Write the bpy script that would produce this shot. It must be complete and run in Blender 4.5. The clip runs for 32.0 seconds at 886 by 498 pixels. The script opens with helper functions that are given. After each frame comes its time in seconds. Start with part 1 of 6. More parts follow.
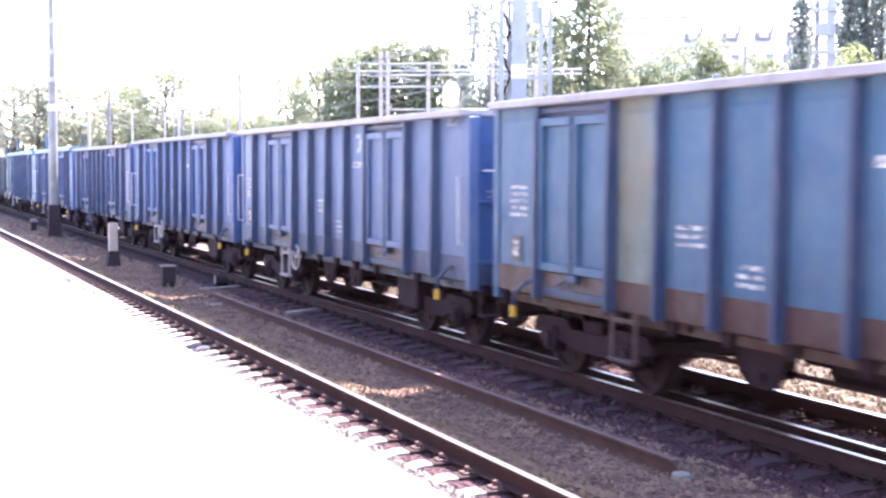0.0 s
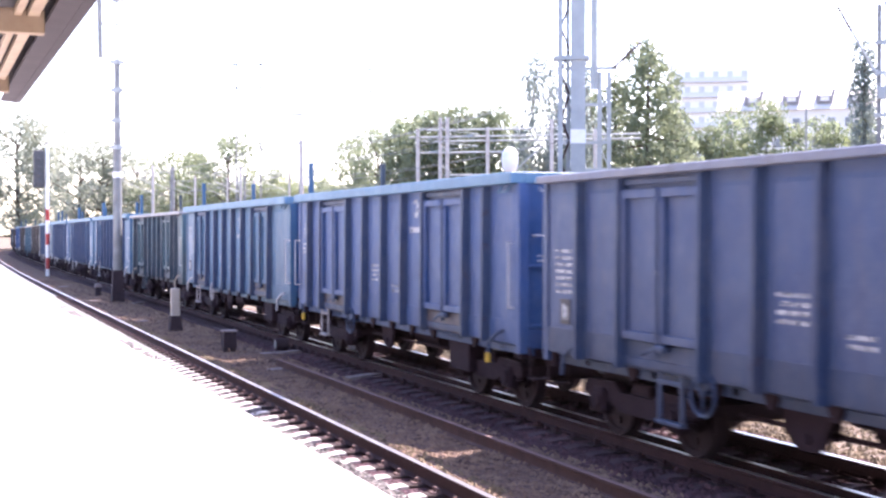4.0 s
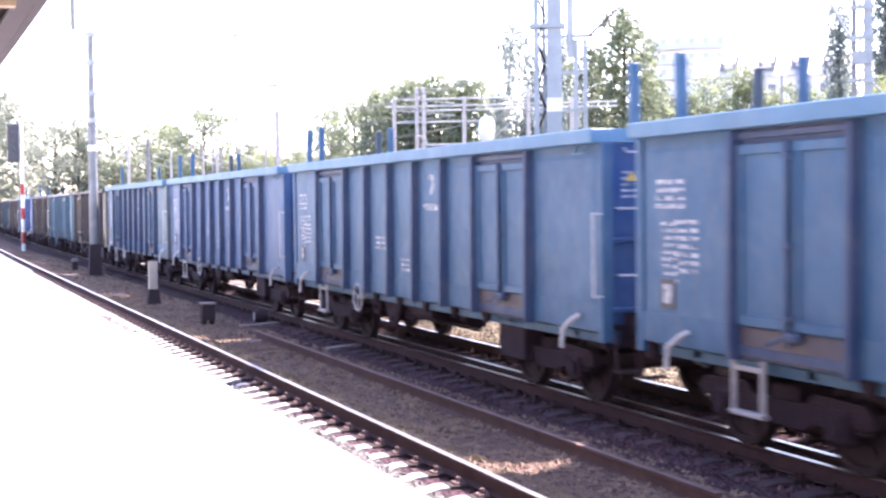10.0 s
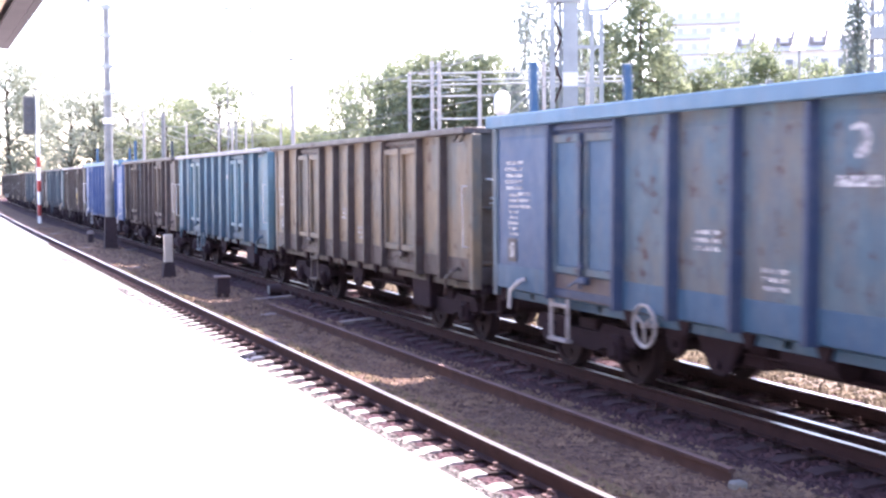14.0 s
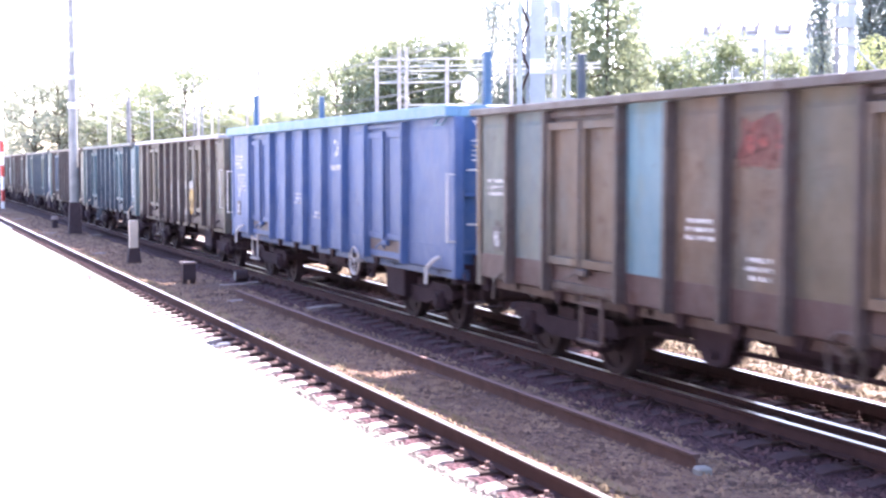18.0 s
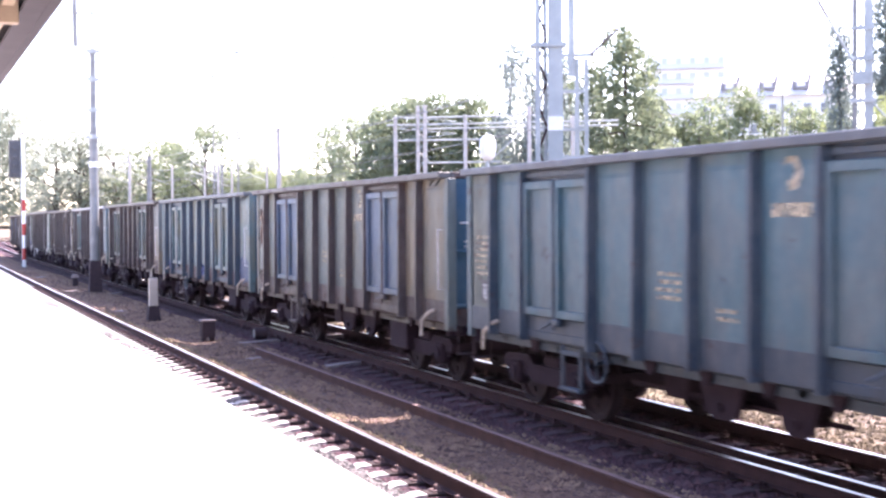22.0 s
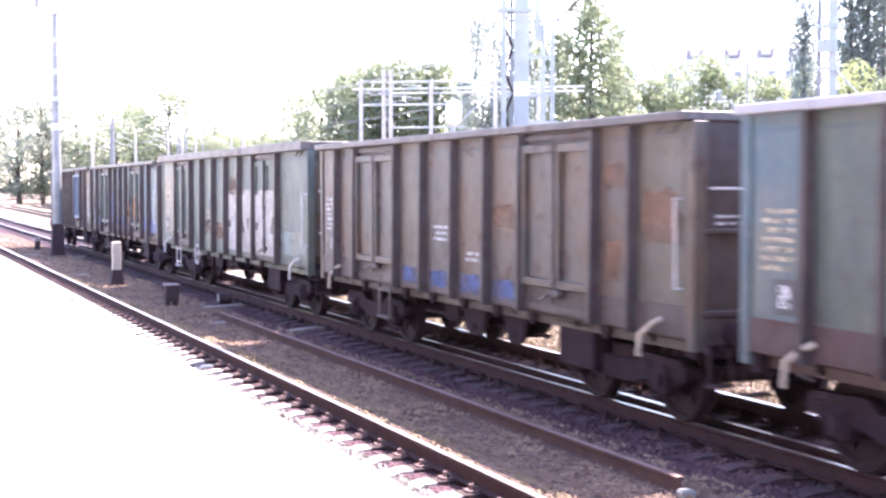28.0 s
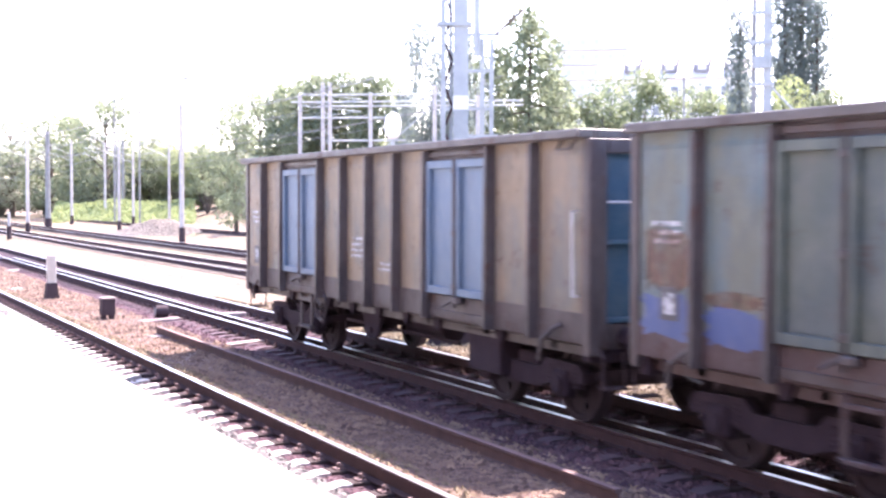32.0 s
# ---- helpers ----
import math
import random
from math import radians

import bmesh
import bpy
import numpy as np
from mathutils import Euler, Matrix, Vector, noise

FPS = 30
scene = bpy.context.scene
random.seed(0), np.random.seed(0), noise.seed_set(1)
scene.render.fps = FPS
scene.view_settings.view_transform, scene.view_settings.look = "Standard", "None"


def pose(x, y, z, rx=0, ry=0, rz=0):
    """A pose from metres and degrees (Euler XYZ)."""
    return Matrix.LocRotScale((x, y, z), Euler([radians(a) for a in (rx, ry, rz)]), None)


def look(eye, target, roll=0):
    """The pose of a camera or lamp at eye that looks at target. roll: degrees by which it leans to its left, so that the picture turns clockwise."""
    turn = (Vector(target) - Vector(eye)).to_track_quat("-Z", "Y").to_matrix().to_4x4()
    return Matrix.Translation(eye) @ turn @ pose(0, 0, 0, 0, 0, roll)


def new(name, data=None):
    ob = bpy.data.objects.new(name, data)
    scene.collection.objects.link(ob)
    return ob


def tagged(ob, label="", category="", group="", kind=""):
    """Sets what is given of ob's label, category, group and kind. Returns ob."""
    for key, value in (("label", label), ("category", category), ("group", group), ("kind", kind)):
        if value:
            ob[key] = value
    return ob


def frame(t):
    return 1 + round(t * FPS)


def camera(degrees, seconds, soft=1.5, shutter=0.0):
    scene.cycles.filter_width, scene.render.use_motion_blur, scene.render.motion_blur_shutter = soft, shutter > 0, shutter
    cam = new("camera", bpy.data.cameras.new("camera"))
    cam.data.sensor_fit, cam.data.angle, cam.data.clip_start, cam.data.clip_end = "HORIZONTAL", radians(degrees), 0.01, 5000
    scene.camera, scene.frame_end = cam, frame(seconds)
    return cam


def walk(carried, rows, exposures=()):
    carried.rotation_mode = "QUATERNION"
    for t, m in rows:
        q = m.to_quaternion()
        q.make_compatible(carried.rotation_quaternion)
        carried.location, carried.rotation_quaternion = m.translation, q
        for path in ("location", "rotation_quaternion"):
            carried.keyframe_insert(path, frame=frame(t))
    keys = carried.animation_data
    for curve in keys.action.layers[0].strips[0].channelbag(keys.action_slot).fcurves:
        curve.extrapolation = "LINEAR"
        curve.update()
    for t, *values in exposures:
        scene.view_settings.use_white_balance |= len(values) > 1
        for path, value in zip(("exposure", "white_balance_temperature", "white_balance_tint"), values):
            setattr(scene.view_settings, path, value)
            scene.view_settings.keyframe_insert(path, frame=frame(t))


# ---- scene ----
# World: y runs along the tracks away from the camera, x across them, z = 0 is the top of the rails.
cam = camera(37.0, 32.0, soft=2.5, shutter=0.4)
PATH = [
    (0.0, pose(0, 0, 2.52, 86.55, -0.14, -23.44)),
    (0.5, pose(0, 0, 2.52, 86.34, 0.15, -22.83)),
    (1.0, pose(0, 0, 2.52, 87.16, 0.25, -22.43)),
    (1.5, pose(0, 0, 2.52, 87.64, -0.01, -23.38)),
    (2.0, pose(0, 0, 2.52, 88.26, 0.19, -22.60)),
    (2.5, pose(0, 0, 2.52, 89.86, 0.01, -22.09)),
    (3.0, pose(0, 0, 2.52, 90.12, 0.30, -21.79)),
    (3.5, pose(0, 0, 2.52, 89.82, 0.15, -20.86)),
    (5.5, pose(0, 0, 2.52, 88.38, -0.05, -21.41)),
    (6.0, pose(0, 0, 2.52, 88.29, 0.17, -21.68)),
    (6.5, pose(0, 0, 2.52, 88.98, 0.16, -21.04)),
    (7.0, pose(0, 0, 2.52, 88.42, 0.22, -20.93)),
    (7.5, pose(0, 0, 2.52, 88.62, 0.67, -21.00)),
    (8.0, pose(0, 0, 2.52, 88.15, 0.92, -20.62)),
    (8.5, pose(0, 0, 2.52, 87.91, 0.86, -20.98)),
    (9.0, pose(0, 0, 2.52, 87.28, 0.90, -21.55)),
    (9.5, pose(0, 0, 2.52, 87.57, 0.95, -22.07)),
    (10.0, pose(0, 0, 2.52, 88.04, 0.69, -21.84)),
    (10.5, pose(0, 0, 2.52, 88.15, 0.68, -21.08)),
    (11.0, pose(0, 0, 2.52, 87.59, 1.09, -20.39)),
    (11.5, pose(0, 0, 2.52, 87.56, 0.78, -20.34)),
    (12.0, pose(0, 0, 2.52, 88.01, 0.62, -20.40)),
    (12.5, pose(0, 0, 2.52, 87.39, 0.81, -20.38)),
    (13.0, pose(0, 0, 2.52, 86.95, 0.85, -20.61)),
    (13.5, pose(0, 0, 2.52, 86.86, 0.66, -20.67)),
    (15.5, pose(0, 0, 2.52, 87.26, 0.04, -23.24)),
    (16.0, pose(0, 0, 2.52, 87.00, -0.41, -22.79)),
    (16.5, pose(0, 0, 2.52, 86.60, -0.33, -22.63)),
    (17.0, pose(0, 0, 2.52, 86.49, 0.00, -22.69)),
    (17.5, pose(0, 0, 2.52, 86.27, 0.21, -22.46)),
    (18.0, pose(0, 0, 2.52, 86.35, 0.21, -22.62)),
    (18.5, pose(0, 0, 2.52, 87.08, 0.20, -21.93)),
    (19.0, pose(0, 0, 2.52, 87.31, 0.59, -21.78)),
    (19.5, pose(0, 0, 2.52, 88.17, 1.17, -21.50)),
    (20.0, pose(0, 0, 2.52, 89.42, 0.56, -21.24)),
    (20.5, pose(0, 0, 2.52, 90.36, 0.14, -21.33)),
    (21.0, pose(0, 0, 2.52, 89.68, 0.39, -20.27)),
    (21.5, pose(0, 0, 2.52, 89.16, 0.59, -20.57)),
    (22.0, pose(0, 0, 2.52, 88.82, 0.42, -21.81)),
    (22.5, pose(0, 0, 2.52, 88.19, 0.71, -22.22)),
    (23.0, pose(0, 0, 2.52, 87.45, 1.06, -22.16)),
    (23.5, pose(0, 0, 2.52, 87.77, 0.51, -22.91)),
    (24.0, pose(0, 0, 2.52, 88.09, 0.58, -22.87)),
    (24.5, pose(0, 0, 2.52, 86.98, 0.45, -24.06)),
    (25.0, pose(0, 0, 2.52, 86.87, 0.65, -23.89)),
    (25.5, pose(0, 0, 2.52, 87.48, 0.39, -24.12)),
    (27.5, pose(0, 0, 2.52, 87.06, 0.37, -23.29)),
    (28.0, pose(0, 0, 2.52, 87.31, 0.08, -23.31)),
    (28.5, pose(0, 0, 2.52, 87.71, -0.06, -23.45)),
    (29.0, pose(0, 0, 2.52, 88.23, -0.10, -23.32)),
    (29.5, pose(0, 0, 2.52, 88.30, -0.10, -23.88)),
    (30.0, pose(0, 0, 2.52, 88.06, -0.06, -24.04)),
    (30.5, pose(0, 0, 2.52, 88.21, -0.31, -24.35)),
    (31.0, pose(0, 0, 2.52, 88.06, -0.31, -24.25)),
    (31.5, pose(0, 0, 2.52, 88.14, -0.27, -24.90)),
    (32.0, pose(0, 0, 2.52, 87.88, -0.06, -25.93)),
]
walk(cam, PATH, [(0.0, 3.02, 6500, 31), (1.0, 2.92, 6500, 31), (2.0, 2.85, 6500, 31), (3.0, 2.39, 6500, 31), (6.0, 2.47, 6500, 31), (7.0, 2.45, 6500, 31), (8.0, 2.70, 6500, 31), (9.0, 2.71, 6500, 31), (10.0, 2.69, 6500, 31), (12.0, 2.69, 6500, 31), (13.0, 2.63, 6500, 31), (16.0, 2.92, 6500, 31), (18.0, 3.16, 6500, 31), (19.0, 2.92, 6500, 31), (20.0, 2.54, 6500, 31), (21.0, 2.34, 6500, 31), (22.0, 2.62, 6500, 31), (23.0, 3.02, 6500, 31), (24.0, 2.92, 6500, 31), (25.0, 3.00, 6500, 31), (28.0, 3.16, 6500, 31), (29.0, 2.93, 6500, 31), (30.0, 2.88, 6500, 31), (32.0, 2.88, 6500, 31)])

# ---- sky and sun ----
world = bpy.data.worlds.new("daylight")
scene.world = world
world.use_nodes = True
sky_nodes = world.node_tree
sky_tex = sky_nodes.nodes.new("ShaderNodeTexSky")
sky_tex.sky_type = "NISHITA"
sky_tex.sun_disc = False
sky_tex.sun_elevation = radians(53)
sky_tex.sun_rotation = radians(60)
sky_tex.dust_density = 1.0
sky_nodes.nodes["Background"].inputs["Strength"].default_value = 0.15
sky_nodes.links.new(sky_tex.outputs[0], sky_nodes.nodes["Background"].inputs["Color"])
SUN_WAY = Vector((1.0, 0.58, 1.54)).normalized()
sun_data = bpy.data.lights.new("sun", "SUN")
sun_data.energy, sun_data.angle, sun_data.color = 4.2, radians(0.5), (1.0, 0.95, 0.87)
sun = new("sun", sun_data)
sun.matrix_world = look(SUN_WAY * 60, (0, 0, 0))

# ---- materials ----
def material(name, rough=0.8, metal=0.0):
    m = bpy.data.materials.new(name)
    m.use_nodes = True
    b = m.node_tree.nodes["Principled BSDF"]
    b.inputs["Roughness"].default_value, b.inputs["Metallic"].default_value = rough, metal
    return m, m.node_tree, b


def noise_node(nt, vec, scale, detail=4.0, rough=0.6, stretch=None):
    if stretch:
        mp = nt.nodes.new("ShaderNodeMapping")
        mp.inputs["Scale"].default_value = stretch
        nt.links.new(vec, mp.inputs["Vector"])
        vec = mp.outputs[0]
    n = nt.nodes.new("ShaderNodeTexNoise")
    n.inputs["Scale"].default_value, n.inputs["Detail"].default_value, n.inputs["Roughness"].default_value = scale, detail, rough
    nt.links.new(vec, n.inputs["Vector"])
    return n.outputs["Fac"]


def ramp_node(nt, fac, lo, hi):
    n = nt.nodes.new("ShaderNodeMapRange")
    n.inputs["From Min"].default_value, n.inputs["From Max"].default_value = lo, hi
    nt.links.new(fac, n.inputs["Value"])
    return n.outputs[0]


def mix_node(nt, fac, a, b):
    n = nt.nodes.new("ShaderNodeMix")
    n.data_type = "RGBA"
    if isinstance(fac, (int, float)):
        n.inputs[0].default_value = fac
    else:
        nt.links.new(fac, n.inputs[0])
    for i, v in ((6, a), (7, b)):
        if isinstance(v, tuple):
            n.inputs[i].default_value = (*v, 1.0)
        else:
            nt.links.new(v, n.inputs[i])
    return n.outputs[2]


def scale_node(nt, fac, k):
    n = nt.nodes.new("ShaderNodeMath")
    n.operation = "MULTIPLY"
    nt.links.new(fac, n.inputs[0])
    if isinstance(k, (int, float)):
        n.inputs[1].default_value = k
    else:
        nt.links.new(k, n.inputs[1])
    return n.outputs[0]


def place_vec(nt):
    """Object space, shifted by each object's own random number."""
    tc = nt.nodes.new("ShaderNodeTexCoord")
    oi = nt.nodes.new("ShaderNodeObjectInfo")
    sc = nt.nodes.new("ShaderNodeVectorMath")
    sc.operation = "MULTIPLY_ADD"
    cx = nt.nodes.new("ShaderNodeCombineXYZ")
    for i in range(3):
        nt.links.new(oi.outputs["Random"], cx.inputs[i])
    nt.links.new(cx.outputs[0], sc.inputs[0])
    sc.inputs[1].default_value = (37.0, 53.0, 71.0)
    nt.links.new(tc.outputs["Object"], sc.inputs[2])
    return sc.outputs[0], oi.outputs["Random"]


def bump_to(nt, b, fac, strength, dist):
    n = nt.nodes.new("ShaderNodeBump")
    n.inputs["Strength"].default_value, n.inputs["Distance"].default_value = strength, dist
    nt.links.new(fac, n.inputs["Height"])
    nt.links.new(n.outputs[0], b.inputs["Normal"])


def simple(name, colour, rough=0.8, metal=0.0, other=None, scale=6.0, bump=0.0, fine=0.0, lo=0.35, hi=0.7, gloss=0.5):
    m, nt, b = material(name, rough, metal)
    b.inputs["Specular IOR Level"].default_value = gloss
    vec, rnd = place_vec(nt)
    other = other or tuple(c * 0.7 for c in colour)
    f1 = ramp_node(nt, noise_node(nt, vec, scale), lo, hi)
    col = mix_node(nt, f1, colour, other)
    f2 = noise_node(nt, vec, scale * 9, 3.0)
    col = mix_node(nt, scale_node(nt, f2, 0.4 + fine), col, tuple(c * 0.75 for c in colour))
    nt.links.new(col, b.inputs["Base Color"])
    if bump:
        bump_to(nt, b, f2, 0.6, bump)
    return m


def paint(name, colour, worn, rust_amount=0.3, rust=(0.10, 0.055, 0.04), vary=0.25, dust=(0.26, 0.24, 0.22), dust_amount=0.12, rough=0.5, bloom=None):
    """Weathered wagon paint: faded patches, rust blotches, vertical run marks, dust."""
    m, nt, b = material(name, rough)
    b.inputs["Specular IOR Level"].default_value = 0.25
    vec, rnd = place_vec(nt)
    fade = ramp_node(nt, noise_node(nt, vec, 1.1, 7.0, 0.72), 0.36, 0.64)
    col = mix_node(nt, fade, colour, worn)
    col = mix_node(nt, scale_node(nt, rnd, vary), col, worn)
    if bloom:
        patchy = ramp_node(nt, noise_node(nt, vec, 0.9, 5.0, 0.65, (1.0, 1.0, 0.7)), 0.46, 0.60)
        col = mix_node(nt, scale_node(nt, patchy, 0.78), col, bloom)
        bleach = ramp_node(nt, noise_node(nt, vec, 2.1, 6.0, 0.7, (1.0, 1.6, 0.5)), 0.5, 0.66)
        col = mix_node(nt, scale_node(nt, bleach, 0.4), col, tuple(min(0.6, 1.45 * c) for c in worn))
    runs = ramp_node(nt, noise_node(nt, vec, 1.0, 4.0, 0.6, (5.0, 9.0, 0.45)), 0.52, 0.72)
    col = mix_node(nt, scale_node(nt, runs, 0.42 + 0.75 * rust_amount), col, tuple(0.66 * c + 0.34 * r for c, r in zip(worn, rust)))
    dirt = ramp_node(nt, noise_node(nt, vec, 2.6, 8.0, 0.75), 0.44, 0.66)
    col = mix_node(nt, scale_node(nt, dirt, dust_amount), col, dust)
    grime = ramp_node(nt, noise_node(nt, vec, 7.0, 9.0, 0.78, (1.0, 1.0, 0.55)), 0.46, 0.68)
    col = mix_node(nt, scale_node(nt, grime, 0.08 + 0.6 * rust_amount), col, tuple(0.60 * c + 0.12 * r for c, r in zip(colour, rust)))
    spots = ramp_node(nt, noise_node(nt, vec, 3.6, 8.0, 0.72), 0.72 - 0.30 * rust_amount, 0.80 - 0.22 * rust_amount)
    col = mix_node(nt, scale_node(nt, spots, min(1.0, 0.5 + rust_amount)), col, rust)
    nt.links.new(col, b.inputs["Base Color"])
    rr = nt.nodes.new("ShaderNodeMapRange")
    rr.inputs["To Min"].default_value, rr.inputs["To Max"].default_value = rough, 0.92
    nt.links.new(spots, rr.inputs["Value"])
    nt.links.new(rr.outputs[0], b.inputs["Roughness"])
    dent = noise_node(nt, vec, 1.6, 2.0, 0.5)
    grain = noise_node(nt, vec, 30.0, 3.0, 0.6)
    mx = nt.nodes.new("ShaderNodeMath")
    mx.operation = "MULTIPLY_ADD"
    nt.links.new(grain, mx.inputs[0])
    mx.inputs[1].default_value = 0.06
    nt.links.new(dent, mx.inputs[2])
    bump_to(nt, b, mx.outputs[0], 0.7, 0.09)
    return m


def gravel(name, a, b_col, c_col, scale=16.0, bump=0.05, patch=(0.10, 0.11, 0.05), patch_amount=0.0):
    m, nt, b = material(name, 0.95)
    b.inputs["Specular IOR Level"].default_value = 0.15
    tc = nt.nodes.new("ShaderNodeTexCoord")
    vec = tc.outputs["Object"]
    v = nt.nodes.new("ShaderNodeTexVoronoi")
    v.inputs["Scale"].default_value = scale
    nt.links.new(vec, v.inputs["Vector"])
    sep = nt.nodes.new("ShaderNodeSeparateColor")
    nt.links.new(v.outputs["Color"], sep.inputs[0])
    col = mix_node(nt, sep.outputs[0], a, b_col)
    col = mix_node(nt, ramp_node(nt, sep.outputs[1], 0.6, 1.0), col, c_col)
    big = ramp_node(nt, noise_node(nt, vec, 0.35, 5.0), 0.4, 0.7)
    col = mix_node(nt, scale_node(nt, big, 0.5), col, tuple(0.6 * x for x in a))
    if patch_amount:
        gr = ramp_node(nt, noise_node(nt, vec, 0.12, 6.0, 0.7), 0.5, 0.6)
        col = mix_node(nt, scale_node(nt, gr, patch_amount), col, patch)
    nt.links.new(col, b.inputs["Base Color"])
    bump_to(nt, b, v.outputs["Distance"], 1.0, bump)
    return m


def leafy(name, colour, light, trans=0.35):
    m, nt, b = material(name, 0.6)
    gi = nt.nodes.new("ShaderNodeNewGeometry")
    oi = nt.nodes.new("ShaderNodeObjectInfo")
    col = mix_node(nt, gi.outputs["Random Per Island"], colour, light)
    col = mix_node(nt, scale_node(nt, oi.outputs["Random"], 0.4), col, tuple(0.7 * c for c in colour))
    nt.links.new(col, b.inputs["Base Color"])
    tr = nt.nodes.new("ShaderNodeBsdfTranslucent")
    nt.links.new(col, tr.inputs["Color"])
    ms = nt.nodes.new("ShaderNodeMixShader")
    ms.inputs[0].default_value = trans
    nt.links.new(b.outputs[0], ms.inputs[1])
    nt.links.new(tr.outputs[0], ms.inputs[2])
    nt.links.new(ms.outputs[0], nt.nodes["Material Output"].inputs["Surface"])
    return m


def flaked(name, colour, other, cover, grain=13.0, most=0.9, soft=0.10):
    """Thin stencil or spray paint with flaked gaps that show the plate behind it."""
    m = simple(name, colour, 0.85, 0.0, other, 9.0)
    nt = m.node_tree
    vec, rnd = place_vec(nt)
    gaps = ramp_node(nt, noise_node(nt, vec, grain, 6.0, 0.7), cover - 0.04 - soft, cover - 0.04 + soft)
    clear = nt.nodes.new("ShaderNodeBsdfTransparent")
    ms = nt.nodes.new("ShaderNodeMixShader")
    nt.links.new(scale_node(nt, gaps, most), ms.inputs[0])
    nt.links.new(nt.nodes["Principled BSDF"].outputs[0], ms.inputs[1])
    nt.links.new(clear.outputs[0], ms.inputs[2])
    nt.links.new(ms.outputs[0], nt.nodes["Material Output"].inputs["Surface"])
    return m


M_STEEL_DARK = simple("dirty_underframe_steel", (0.027, 0.017, 0.024), 0.9, 0.0, (0.039, 0.025, 0.033), 4.0, 0.01, gloss=0.22)
M_WHEEL = simple("wheel_steel", (0.030, 0.020, 0.025), 0.75, 0.2, (0.045, 0.030, 0.034), 5.0, gloss=0.2)
M_RAILHEAD = simple("worn_bright_rail_head", (0.56, 0.54, 0.52), 0.30, 0.85, (0.46, 0.43, 0.42), 3.0)
M_RAIL = simple("rusty_rail", (0.060, 0.034, 0.036), 0.9, 0.0, (0.044, 0.026, 0.028), 5.0, 0.004, gloss=0.15)
M_RUSTRAIL = simple("old_rusty_rail", (0.105, 0.066, 0.062), 0.9, 0.0, (0.075, 0.048, 0.048), 4.0, 0.004, gloss=0.15)
# Lighter rust stands in for the glint on the spare rail's head.
M_RUST_LIT = simple("worn_rusty_rail_head", (0.19, 0.125, 0.115), 0.85, 0.0, (0.14, 0.09, 0.085), 4.0, gloss=0.15)
M_SLEEPER = simple("concrete_sleeper", (0.50, 0.47, 0.44), 0.9, 0.0, (0.36, 0.33, 0.30), 3.0, 0.006)
# Shade under the train, put into a darker copy of the concrete.
M_SLEEPER_SHADE = simple("dirty_concrete_sleeper", (0.084, 0.056, 0.063), 0.9, 0.0, (0.062, 0.040, 0.047), 3.0, 0.006, gloss=0.2)
M_SLEEPER_OLD = simple("weathered_tan_sleeper", (0.20, 0.155, 0.12), 0.95, 0.0, (0.13, 0.10, 0.08), 3.0, 0.006)
M_PLANK = simple("weathered_grey_plank", (0.30, 0.25, 0.235), 0.95, 0.0, (0.20, 0.16, 0.15), 5.0, 0.004, gloss=0.2)
M_WHEELRING = simple("dull_grey_handwheel", (0.48, 0.47, 0.47), 0.6, 0.0, (0.34, 0.32, 0.32), 8.0)
M_PLATFORM = simple("sunlit_concrete_paving", (0.72, 0.70, 0.67), 0.85, 0.0, (0.64, 0.62, 0.59), 1.4, 0.002)
M_EDGE = simple("concrete_platform_edge", (0.66, 0.64, 0.61), 0.85, 0.0, (0.5, 0.48, 0.46), 2.0, 0.003)
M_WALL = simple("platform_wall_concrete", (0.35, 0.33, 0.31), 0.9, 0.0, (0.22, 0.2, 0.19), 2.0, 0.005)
M_GALV = simple("galvanised_steel", (0.37, 0.395, 0.385), 0.6, 0.1, (0.27, 0.30, 0.295), 2.0)
M_MAST_GREY = simple("weathered_mast_concrete", (0.24, 0.245, 0.235), 0.85, 0.0, (0.16, 0.16, 0.155), 2.0, 0.004)
M_WIRE = simple("catenary_wire", (0.26, 0.26, 0.27), 0.6, 0.5)
M_INSUL = simple("brown_insulator", (0.09, 0.06, 0.05), 0.3)
M_WHITE = simple("white_enamel", (0.80, 0.80, 0.78), 0.6, 0.0, (0.68, 0.67, 0.65), 5.0)
M_MARK = flaked("faded_white_stencil_paint", (0.62, 0.63, 0.64), (0.42, 0.45, 0.50), 0.55)
M_MARK_WARM = flaked("yellowed_stencil_paint", (0.50, 0.43, 0.30), (0.32, 0.29, 0.24), 0.55)
M_RED = simple("red_signal_paint", (0.45, 0.05, 0.04), 0.6)
M_YELLOW = simple("yellow_warning_paint", (0.70, 0.45, 0.05), 0.6)
M_BLACK = simple("black_signal_plate", (0.07, 0.07, 0.075), 0.6)
M_POSTBASE = simple("dark_post_base", (0.060, 0.042, 0.046), 0.92, 0.0, (0.042, 0.030, 0.034), 6.0, 0.004, gloss=0.2)
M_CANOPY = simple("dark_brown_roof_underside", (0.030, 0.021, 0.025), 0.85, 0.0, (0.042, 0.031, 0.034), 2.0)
M_TIMBER = simple("light_canopy_timber", (0.40, 0.30, 0.20), 0.75, 0.0, (0.30, 0.21, 0.14), 3.0)
M_STEPGREY = simple("dull_grey_step_paint", (0.38, 0.36, 0.37), 0.7, 0.0, (0.24, 0.22, 0.22), 7.0)
M_CREAM = simple("cream_post_paint", (0.50, 0.44, 0.36), 0.8, 0.0, (0.40, 0.34, 0.28), 4.0)
M_HANDRAIL = simple("pale_handrail_paint", (0.60, 0.60, 0.60), 0.6, 0.0, (0.42, 0.42, 0.43), 8.0)
